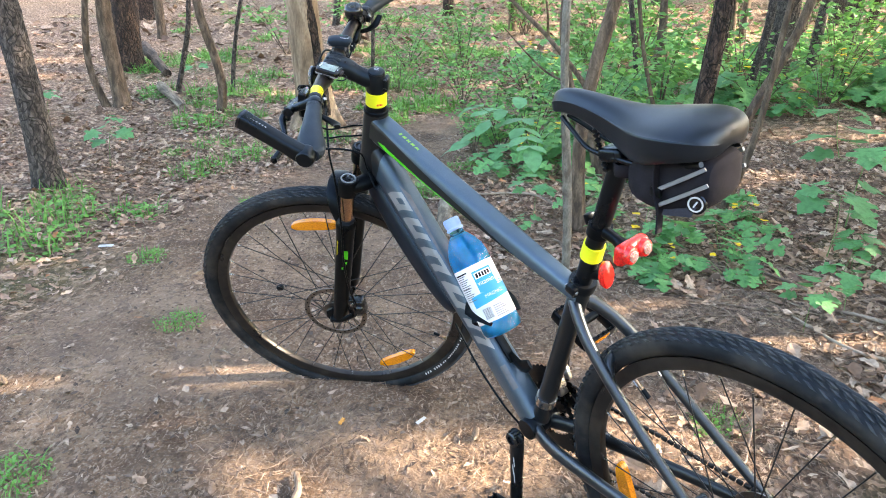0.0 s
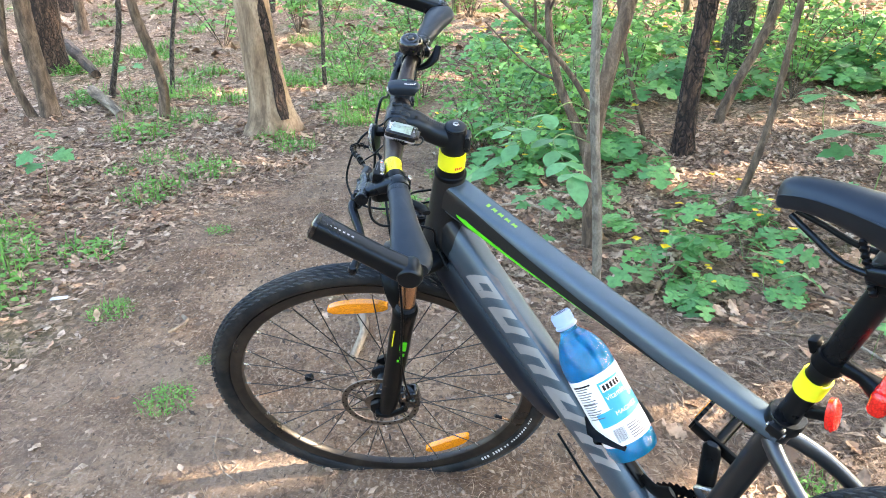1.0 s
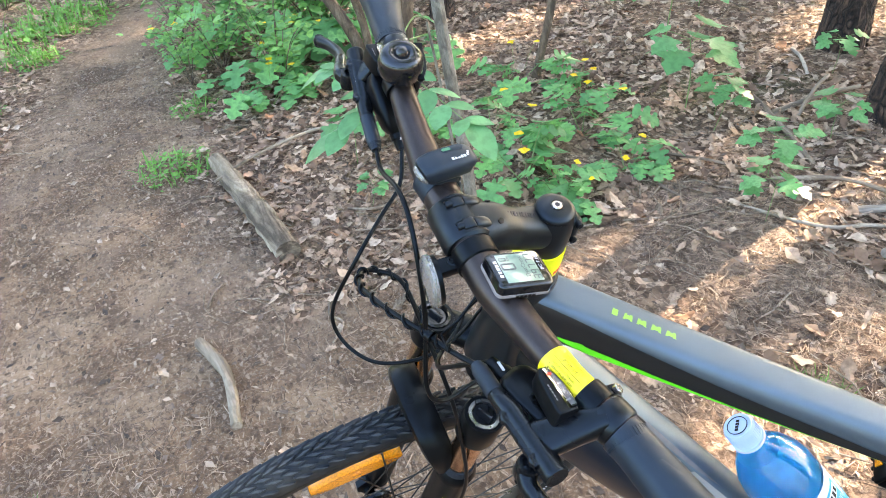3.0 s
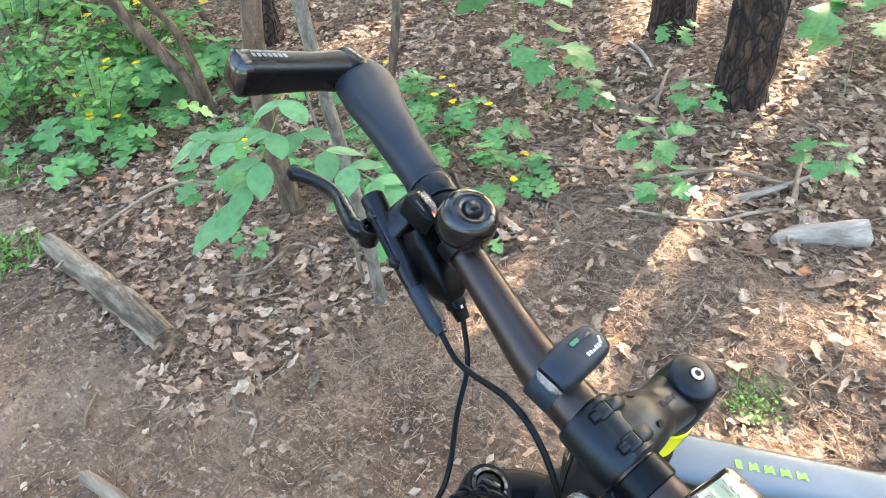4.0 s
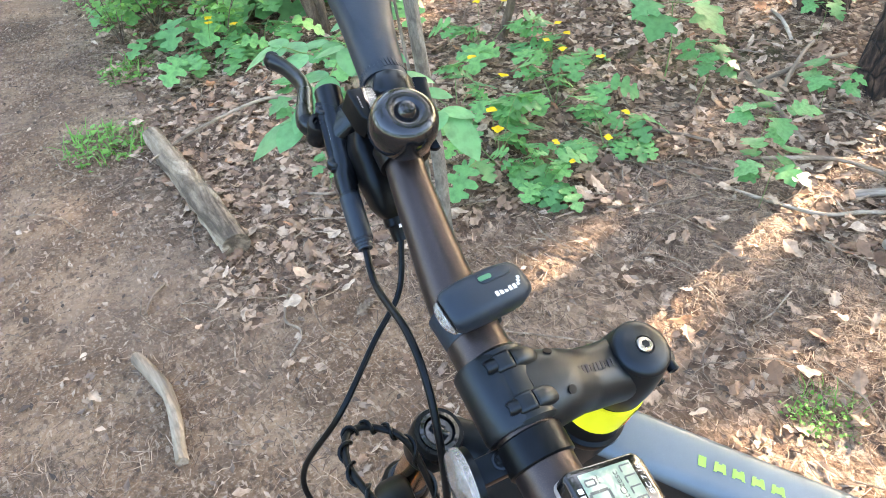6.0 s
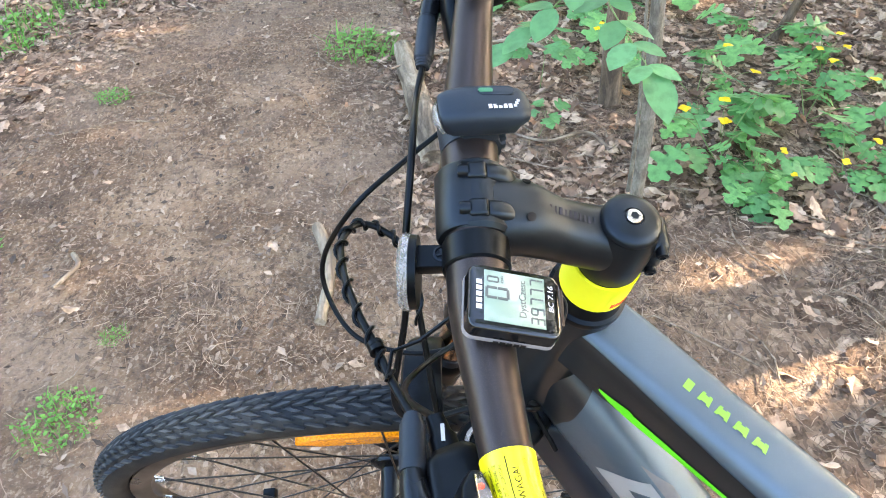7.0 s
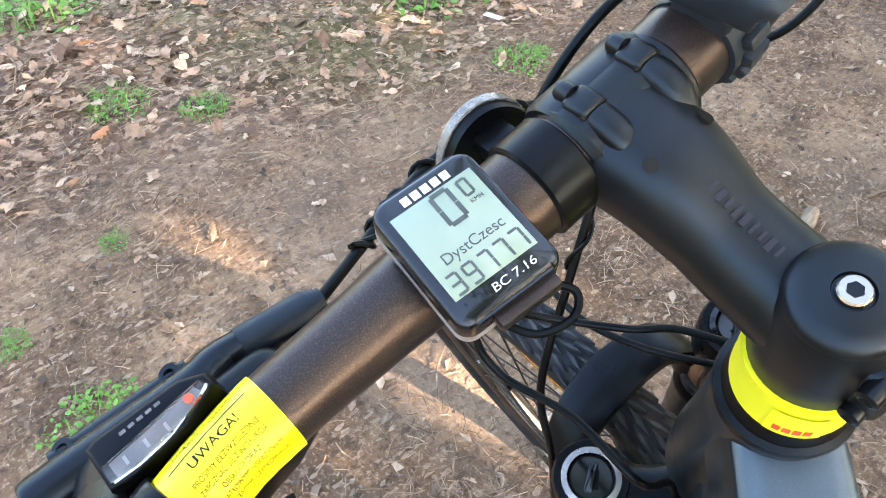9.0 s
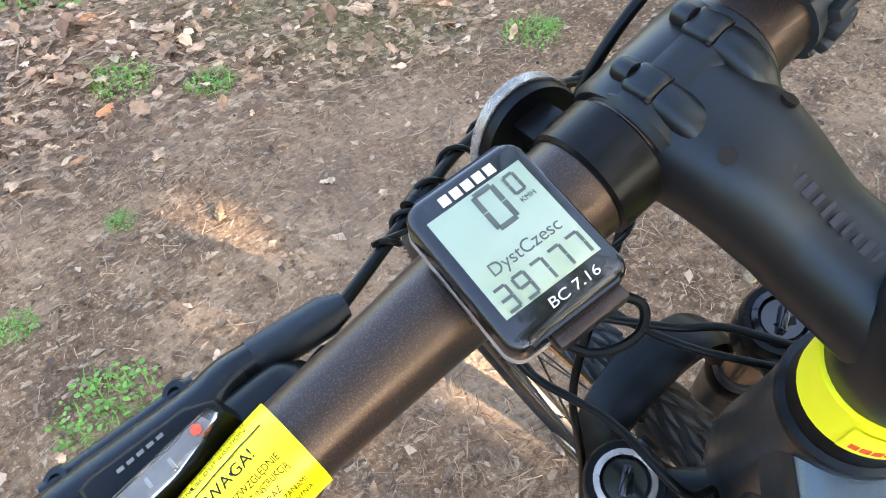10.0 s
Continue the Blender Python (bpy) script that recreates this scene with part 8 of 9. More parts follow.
def front_light():
    o = Vector((0.0820, -0.0455, 0.1165))
    m = mount(axes(o, (1, 0.10, 0.02), (0, 1, 0.0)))
    ob = thing("front_light", m, "small black front light clipped on the handlebar", "bike light")
    bm = bmesh.new()
    tube(bm, smooth_line([(-0.0195, 0, -0.001), (-0.0175, 0, 0), (-0.008, 0, 0.0005), (0.008, 0, 0), (0.0170, 0, -0.0015), (0.0205, 0, -0.003)], 5), [(0.0085, 0.006), (0.0110, 0.0088), (0.0119, 0.0096), (0.0119, 0.0096), (0.0112, 0.0090), (0.0096, 0.0075)], 24, (0, 0, 1), power=3.2)
    body = part("housing", bm, RUBBER, ob)
    bm = bmesh.new()
    tube(bm, [(0.0198, 0, -0.0045), (0.0216, 0, -0.0060), (0.0228, 0, -0.0072)], [(0.0100, 0.0060), (0.0090, 0.0055), (0.006, 0.004)], 22, (0, 0, 1), power=2.6)
    part("lens", bm, CLEARREF, body, "clear faceted lens")
    bm = bmesh.new()
    slab(bm, rounded(0.019, 0.0055, 0.0026), 0.0088, 0.0103, pose(-0.006, -0.0050, 0), 0.0006)
    part("button_pad", bm, RUBBER, body)
    bm = bmesh.new()
    slab(bm, rounded(0.0075, 0.0026, 0.0012), 0.0100, 0.0106, pose(-0.0005, -0.0050, 0))
    part("green_button", bm, surf("green_button", (0.01, 0.12, 0.06), rough=0.35), body)
    bm = bmesh.new()
    for k in range(5):
        block(bm, (0.0019, 0.0026, 0.0002), pose(-0.0015 - 0.0026 * k, 0.0050, 0.0098))
    for k in range(3):
        block(bm, (0.0016, 0.0016, 0.0002), pose(-0.0146 - 0.0010 * k, 0.0045 - 0.0016 * k, 0.0095))
    part("maker_mark", bm, WHITE_INK, body, smooth=False)
    bm = bmesh.new()
    c = m.inverted() @ mount(Matrix.Translation(bar_at(-0.047)[0]))
    q = c.translation
    ring_solid(bm, [(0.0135, -0.009), (0.0165, -0.009), (0.0165, 0.009), (0.0135, 0.009)], 30, Matrix.Translation(q) @ axes(None, (1, 0, 0), (0, 0, 1)))
    block(bm, (0.020, 0.018, 0.010), pose(0.0, 0, -0.0095), 0.002)
    part("rubber_mount", bm, RUBBER, ob)
    for k in range(5):
        bm = bmesh.new()
        block(bm, (0.0045, 0.010, 0.0045), Matrix.Translation(q) @ pose(-0.0178 * math.cos(radians(-20 + 22 * k)), 0, -0.0178 * math.sin(radians(-20 + 22 * k)), 0, 20 - 22 * k, 0), 0.001)
        part("strap_notch", bm, RUBBER, ob)


front_light()


def bell():
    p = bar_at(-0.149)[0]
    m = mount(Matrix.Translation((0.0795, -0.1502, 0.1220)) @ pose(0, 0, 0, -8, 4, 0))
    ob = thing("bicycle_bell", m, "glossy black dome bell on the handlebar", "bell")
    bm = bmesh.new()
    lathe(bm, [(0.0, 0.002), (0.0178, 0.002), (0.0190, 0.004), (0.0190, 0.0120), (0.0178, 0.0185), (0.0144, 0.0225), (0.0108, 0.0238), (0.0074, 0.0232), (0.0060, 0.0220), (0.0054, 0.0236), (0.0040, 0.0254), (0.0, 0.0262)], 40)
    part("dome", bm, GLOSS, ob)
    bm = bmesh.new()
    lathe(bm, [(0.0, -0.010), (0.0085, -0.010), (0.0110, 0.002), (0.0175, 0.004), (0.0, 0.0045)], 28)
    q = m.inverted() @ mount(Matrix.Translation(p))
    ring_solid(bm, [(0.0118, -0.006), (0.0150, -0.006), (0.0150, 0.006), (0.0118, 0.006)], 26, Matrix.Translation(q.translation) @ axes(None, (1, 0, 0), (0, 0, 1)))
    part("base_clamp", bm, BLACK, ob)
    bm = bmesh.new()
    tube(bm, smooth_line([(-0.012, 0.012, 0.002), (-0.014, 0.013, 0.003), (-0.016, 0.013, 0.004)], 4), [(0.003, 0.0025), (0.004, 0.0025), (0.0035, 0.002)], 10, (0, 0, 1), power=3)
    part("striker", bm, BLACK, ob)


bell()

# ---- saddle, seat post, drive train, brakes (bike axes) ----
def seat_parts():
    bm = bmesh.new()
    tube(bm, [seat_pt(0.38), seat_pt(0.628)], 0.0145, 22)
    post = part("seat_post", bm, SATIN, bike)
    bm = bmesh.new()
    ax = along(seat_pt(0.392), seat_pt(0.42))
    ring_solid(bm, [(0.0150, -0.008), (0.0225, -0.008), (0.0230, 0.006), (0.0215, 0.009), (0.0150, 0.009)], 28, ax)
    block(bm, (0.014, 0.020, 0.015), ax @ pose(-0.024, 0, 0), 0.003)
    clamp = part("seat_clamp", bm, SATIN, bike)
    bm = bmesh.new()
    lathe(bm, [(0.0, -0.012), (0.003, -0.012), (0.003, 0.012), (0.0, 0.012)], 12, ax @ pose(-0.025, 0, 0, 90, 0, 0))
    part("clamp_bolt", bm, STEEL, clamp)
    bm = bmesh.new()
    ring_solid(bm, [(0.0150, -0.0135), (0.0172, -0.0135), (0.0172, 0.0135), (0.0150, 0.0135)], 32, along(seat_pt(0.464), seat_pt(0.50)))
    part("reflective_wrap", bm, YELLOW, post, "bright yellow reflective slap wrap")
    # saddle shell as a loft
    st = [(0.086, 0.022, 0.977, 0.022), (0.093, 0.048, 0.984, 0.034), (0.108, 0.065, 0.989, 0.042), (0.132, 0.073, 0.990, 0.049), (0.160, 0.070, 0.986, 0.057), (0.188, 0.058, 0.981, 0.063), (0.212, 0.045, 0.978, 0.060),
          (0.240, 0.033, 0.978, 0.048), (0.272, 0.0250, 0.981, 0.038), (0.310, 0.0205, 0.984, 0.031), (0.340, 0.0185, 0.984, 0.028), (0.360, 0.0160, 0.979, 0.028), (0.371, 0.0100, 0.971, 0.022)]
    bm = bmesh.new()
    rings = []
    for x, w, z, dp in st:
        ring = []
        for a in range(0, 360, 15):
            c, s = math.cos(radians(a)), math.sin(radians(a))
            yy = w * math.copysign(abs(c) ** 0.75, c)
            zz = (0.010 * math.copysign(abs(s) ** 0.9, s) if s > 0 else 0.0) - (0.0 if s > 0 else dp * abs(s) ** 0.45)
            if s > 0:
                zz -= 0.010 * (yy / w) ** 2
            if s <= 0 and abs(c) < 0.6:
                zz = -dp * 0.55 - dp * 0.25 * abs(c)
            ring.append(bm.verts.new((x, yy, z - 0.004 + zz)))
        rings.append(ring)
    for a, b in zip(rings, rings[1:]):
        for k in range(24):
            bm.faces.new((a[k], a[(k + 1) % 24], b[(k + 1) % 24], b[k]))
    bm.faces.new(rings[0])
    bm.faces.new(rings[-1][::-1])
    bmesh.ops.smooth_vert(bm, verts=bm.verts, factor=0.35, use_axis_x=True, use_axis_y=True, use_axis_z=True)
    sad = part("saddle", bm, VINYL, bike, "smooth black vinyl saddle")
    sub = sad.modifiers.new("soft", "SUBSURF")
    sub.levels = sub.render_levels = 1
    for s in (1, -1):
        bm = bmesh.new()
        tube(bm, smooth_line([(0.352, 0.006 * s, 0.945), (0.325, 0.013 * s, 0.932), (0.290, 0.020 * s, 0.916), (0.24, 0.022 * s, 0.914), (0.19, 0.022 * s, 0.916), (0.13, 0.032 * s, 0.935), (0.100, 0.040 * s, 0.948)], 5), 0.0036, 10)
        part("saddle_rail", bm, SATIN, sad)
    bm = bmesh.new()
    block(bm, (0.040, 0.050, 0.020), pose(0.252, 0, 0.915, 0, 10, 0), 0.006, 3)
    block(bm, (0.030, 0.030, 0.024), pose(0.256, 0, 0.898, 0, 15, 0), 0.007, 3)
    part("post_head", bm, SATIN, post)
    bm = bmesh.new()
    for k in range(9):
        z = 0.945 - 0.0065 * k
        lathe(bm, [(0.0, -0.0026), (0.0042, -0.0022), (0.0042, 0.0022), (0.0, 0.0026)], 10, pose(0.278 - 0.0022 * k, 0.020, z, 60, 20, 0))
    part("clamp_teeth", bm, SATIN, post)


seat_parts()


def drive_train():
    th = radians(91)
    for s, t in ((1, th + math.pi), (-1, th)):
        d = Vector((math.cos(t), 0, math.sin(t)))
        o = BB + Vector((0, 0.062 * s, 0))
        bm = bmesh.new()
        tube(bm, [o - d * 0.014, o - d * 0.006, o + d * 0.02, o + d * 0.09 + Vector((0, 0.006 * s, 0)), o + d * 0.160 + Vector((0, 0.012 * s, 0)), o + d * 0.178 + Vector((0, 0.013 * s, 0)), o + d * 0.184 + Vector((0, 0.013 * s, 0))],
             [(0.012, 0.007), (0.018, 0.010), (0.0170, 0.009), (0.0145, 0.008), (0.0150, 0.0075), (0.0135, 0.007), (0.008, 0.005)], 18, (0, 1, 0), power=2.6)
        arm = part("crank", bm, SATIN, bike, "black crank arm")
        bm = bmesh.new()
        lathe(bm, [(0.0, -0.004), (0.0155, -0.004), (0.0155, 0.012), (0.0130, 0.0145), (0.0090, 0.0145), (0.0080, 0.010), (0.0, 0.010)], 26, axes(o, (1, 0, 0), (0, 0, 1)) if s < 0 else axes(o, (1, 0, 0), (0, 0, -1)))
        part("crank_bolt", bm, GLOSS, arm)
        bm = bmesh.new()
        for k in range(3):
            block(bm, (0.026, 0.0004, 0.0022), axes(o + d * (0.055 + 0.020 * k) + Vector(((-0.004 + 0.003 * (k % 2)), 0.0140 * s + 0.0012 * k * s, 0)), tuple(d), (0, 1, 0)))
        part("crank_mark", bm, WHITE_INK, arm, smooth=False)
        # platform pedal with a cage of bars
        c = o + d * 0.170 + Vector((0, 0.066 * s, 0))
        pm = Matrix.Translation(c) @ Matrix.Rotation(radians(-24 if s < 0 else 14), 4, "Y")
        ped = tagged(new("pedal"), label="black plastic platform pedal with amber reflectors")
        ped.parent = bike
        ped.matrix_basis = pm
        bm = bmesh.new()
        tube(bm, [(0, -0.048 * s, 0), (0, 0.045 * s, 0)], 0.0085, 16)
        part("spindle_body", bm, BLACK, ped)
        for x in (-0.044, 0.044):
            bm = bmesh.new()
            block(bm, (0.007, 0.082, 0.022), pose(x, 0, 0), 0.002)
            for k in range(6):
                block(bm, (0.006, 0.005, 0.004), pose(x, -0.034 + 0.0136 * k, 0.0125), 0.0008)
                block(bm, (0.006, 0.005, 0.004), pose(x, -0.034 + 0.0136 * k, -0.0125), 0.0008)
            part("pedal_rail", bm, BLACK, ped)
            bm = bmesh.new()
            block(bm, (0.003, 0.046, 0.011), pose(x * 1.085, 0, 0), 0.0008)
            part("pedal_reflector", bm, AMBER, ped, "amber pedal reflector")
        for y in (-0.039, 0.039):
            bm = bmesh.new()
            block(bm, (0.086, 0.007, 0.021), pose(0, y, 0), 0.002)
            part("pedal_side", bm, BLACK, ped)
    # chain rings, chain, cassette, derailleurs on the right
    m = axes(BB + Vector((0, -0.047, 0)), (1, 0, 0), (0, 0, 1))
    for r, y in ((0.096, 0.0), (0.080, -0.006), (0.062, -0.012)):
        bm = bmesh.new()
        n = int(r * 2 * math.pi / 0.0127)
        out = []
        for k in range(n * 4):
            a = 2 * math.pi * k / (n * 4)
            out.append(((r + (0.0035, 0.0015, -0.0025, 0.0015)[k % 4]) * math.cos(a), (r + (0.0035, 0.0015, -0.0025, 0.0015)[k % 4]) * math.sin(a)))
        t = bmesh.new()
        for z0 in (-0.001, 0.001):
            ringo = [t.verts.new((x, yv, z0)) for x, yv in out]
            ringi = [t.verts.new((x * 0.80, yv * 0.80, z0)) for x, yv in out]
            for k in range(len(out)):
                j = (k + 1) % len(out)
                t.faces.new((ringo[k], ringo[j], ringi[j], ringi[k]))
        t.transform(m @ pose(0, 0, y))
        merge(bm, t)
        part("chain_ring", bm, SATIN, bike)
    bm = bmesh.new()
    for k in range(4):
        a = radians(45 + 90 * k)
        tube(bm, [m @ Vector((0.012 * math.cos(a), 0.012 * math.sin(a), 0.004)), m @ Vector((0.076 * math.cos(a), 0.076 * math.sin(a), 0.001))], (0.010, 0.003), 10, (0, 1, 0))
    part("chain_ring_spider", bm, SATIN, bike)
    bm = bmesh.new()
    rm = axes(Vector((0, -0.038, R_WHEEL)), (1, 0, 0), (0, 0, 1))
    for k in range(8):
        r = 0.064 - 0.0052 * k
        ring_solid(bm, [(r - 0.006, -0.001 + 0.0042 * k), (r + (0.001 if k % 2 else 0.0), -0.001 + 0.0042 * k), (r, 0.001 + 0.0042 * k), (r - 0.006, 0.001 + 0.0042 * k)], 44, rm)
    part("cassette", bm, ROTOR, rear_wheel, "steel sprocket cassette")
    link = bmesh.new()
    block(link, (0.011, 0.0064, 0.0075), None, 0.0022, 2)
    lk = bpy.data.meshes.new("chain_link")
    link.to_mesh(lk)
    link.free()
    loop = []
    for k in range(11):
        a = radians(95 - 19 * k)
        loop.append(BB + Vector((0.081 * math.cos(a), -0.050, 0.081 * math.sin(a))))
    loop += [Vector((0.10, -0.052, 0.238)), Vector((0.03, -0.054, 0.222)), Vector((0.006, -0.054, 0.262))]
    loop += [Vector((0.045 * math.cos(radians(a)), -0.052, R_WHEEL + 0.045 * math.sin(radians(a)))) for a in (-60, -110, 180, 130, 92)]
    loop.append(loop[0])
    run, left_over = [], 0.0
    for a, b in zip(loop, loop[1:]):
        ln = (b - a).length
        s = left_over
        while s < ln:
            run.append((a.lerp(b, s / ln), (b - a).normalized()))
            s += 0.0127
        left_over = s - ln
    chain = tagged(new("chain"), label="dark oily roller chain")
    chain.parent = bike
    for p, d in run:
        ob = piece("chain_link", lk, SPOKE, chain)
        ob.matrix_basis = axes(p, tuple(d), (0, 1, 0)) @ pose(0, 0, 0, 0, 0, 0)
    bm = bmesh.new()
    block(bm, (0.046, 0.010, 0.030), pose(0.432, -0.046, 0.408, 0, 25, 0), 0.003)
    block(bm, (0.020, 0.022, 0.040), pose(0.420, -0.028, 0.392, 0, 17, 0), 0.004)
    ring_solid(bm, [(0.0168, -0.010), (0.0200, -0.010), (0.0200, 0.010), (0.0168, 0.010)], 24, along(seat_pt(0.075), seat_pt(0.10)))
    part("front_derailleur", bm, STEEL, bike, "silver front derailleur")
    bm = bmesh.new()
    tube(bm, smooth_line([(0.002, -0.078, 0.345), (0.012, -0.086, 0.310), (0.022, -0.080, 0.285), (0.026, -0.066, 0.270)], 4), [(0.012, 0.010), (0.014, 0.012), (0.012, 0.010)], 12, (0, 1, 0))
    block(bm, (0.020, 0.006, 0.075), pose(0.020, -0.056, 0.238, 0, 12, 0), 0.002)
    part("rear_derailleur", bm, BLACK, bike)


drive_train()


def brakes_and_stand():
    for space, c, sg in ((STEER, Vector((0.028, 0.048, -0.525)), 1), (Matrix(), Vector((0.062, 0.044, 0.405)), -1)):
        bm = bmesh.new()
        block(bm, (0.034, 0.030, 0.046), Matrix.Translation(c) @ pose(0, 0, 0, 0, 14 * sg, 0), 0.007, 3)
        block(bm, (0.018, 0.020, 0.060), Matrix.Translation(c + Vector((0.016 * sg, 0.008, 0.0))) @ pose(0, 0, 0, 0, 10 * sg, 0), 0.005, 3)
        lathe(bm, [(0.0, -0.004), (0.009, -0.004), (0.010, 0.003), (0.007, 0.006), (0.0, 0.006)], 20, Matrix.Translation(c + Vector((-0.004, 0.016, 0.004))) @ axes(None, (1, 0, 0), (0, 0, -1)))
        bm.transform(space)
        cal = part("brake_caliper", bm, GLOSS, bike, "black disc brake caliper")
        bm = bmesh.new()
        for z in (-0.018, 0.018):
            lathe(bm, [(0.0, -0.003), (0.0042, -0.003), (0.0042, 0.003), (0.0, 0.003)], 12, Matrix.Translation(c + Vector((0.014 * sg, 0.019, z))) @ axes(None, (1, 0, 0), (0, 0, -1)))
        bm.transform(space)
        part("caliper_bolts", bm, STEEL, cal)
    for s in (1, -1):
        bm = bmesh.new()
        tube(bm, [FRONT_HUB + Vector((0, 0.045 * s, 0)), FRONT_HUB + Vector((0, 0.064 * s, 0)), FRONT_HUB + Vector((0, 0.072 * s, 0))], [0.008, 0.009, 0.007], 16)
        part("axle_nut", steered(bm), BLACK, bike)
    bm = bmesh.new()
    tube(bm, smooth_line([FRONT_HUB + Vector((0, 0.070, 0)), FRONT_HUB + Vector((-0.020, 0.074, 0.008)), FRONT_HUB + Vector((-0.052, 0.072, 0.032))], 5), [(0.006, 0.004), (0.007, 0.004), (0.008, 0.004)], 12, (0, 1, 0))
    part("quick_release", steered(bm), BLACK, bike, "black quick-release lever")
    bm = bmesh.new()
    for s in (1, -1):
        tube(bm, [(0, 0.055 * s, R_WHEEL), (0, 0.080 * s, R_WHEEL)], 0.008, 16)
    part("rear_axle", bm, SATIN, bike)
    # kickstand from the chain stay down to the ground on the left
    inv = BIKE.inverted()
    foot_w = BIKE @ Vector((0.15, 0.27, 0.05))
    foot = inv @ Vector((foot_w.x, foot_w.y, ground_z(foot_w.x, foot_w.y)))
    bm = bmesh.new()
    block(bm, (0.060, 0.014, 0.038), pose(0.110, 0.076, 0.338, 0, 10, 0), 0.004)
    tube(bm, smooth_line([(0.110, 0.086, 0.335), (0.118, 0.105, 0.290), tuple(foot.lerp(Vector((0.11, 0.086, 0.335)), 0.2)), tuple(foot)], 5), [0.011, 0.0105, 0.0095, 0.0095], 14)
    st = part("kickstand", bm, SATIN, bike)
    bm = bmesh.new()
    tube(bm, [foot.lerp(Vector((0.118, 0.105, 0.290)), 0.10), foot], [0.012, 0.015], 14)
    part("rubber_foot", bm, RUBBER, st)
    # black plastic splash guard under the down tube
    bm = bmesh.new()
    ln = smooth_line([(0.902, 0, 0.712), (0.903, 0, 0.702), (0.896, 0, 0.676), (0.840, 0, 0.612), (0.786, 0, 0.558), (0.732, 0, 0.508), (0.694, 0, 0.474), (0.676, 0, 0.458)], 6)
    tube(bm, ln, [(0.010, 0.006), (0.022, 0.021), (0.028, 0.034), (0.0285, 0.037), (0.0275, 0.035), (0.0255, 0.031), (0.021, 0.023), (0.012, 0.010)], 28, (0, 0, 1), power=2.8)
    part("splash_guard", bm, GUARD, bike, "matt black splash guard under the down tube")
    bm = bmesh.new()
    tube(bm, smooth_line([(0.668, 0.018, 0.438), (0.60, 0.026, 0.375), (0.53, 0.022, 0.305), (0.50, 0.012, 0.270), (0.46, 0.02, 0.262)], 6), 0.0024, 8)
    part("gear_cable", bm, BLACK, bike)
    # bottle cage
    d = Vector((0.6985, 0, 0.7156)).normalized()
    n = Vector((-d.z, 0, d.x))
    base = Vector((0.545, 0, 0.4675))
    bm = bmesh.new()
    block(bm, (0.150, 0.018, 0.006), axes(Vector((0.590, 0, 0.4430)) + n * 0.034 + d * 0.0, tuple(d), (0, 1, 0)), 0.002)
    cage = part("bottle_cage", bm, BLACK, bike, "black plastic bottle cage")
    for s in (1, -1):
        bm = bmesh.new()
        q = []
        for k in range(9):
            a = radians(180 - 16 * k)
            c = base + n * 0.022 + d * (0.020 + 0.046 * math.sin(math.pi * k / 8) * 0.9)
            q.append(c + n * (0.0385 * math.cos(a)) + Vector((0, 0.0385 * math.sin(a) * s, 0)))
        tube(bm, q, [(0.010, 0.0022), (0.020, 0.0022), (0.022, 0.0022), (0.016, 0.0022), (0.009, 0.0020)], 12, tuple(n))
        part("cage_arm", bm, BLACK, cage)
    bm = bmesh.new()
    tube(bm, smooth_line([base + n * -0.012 - d * 0.045, base + n * 0.0 - d * 0.075, base + n * 0.030 - d * 0.080], 5), [(0.012, 0.003), (0.015, 0.003), (0.010, 0.003)], 12, (0, 1, 0))
    part("cage_foot", bm, BLACK, cage)


brakes_and_stand()


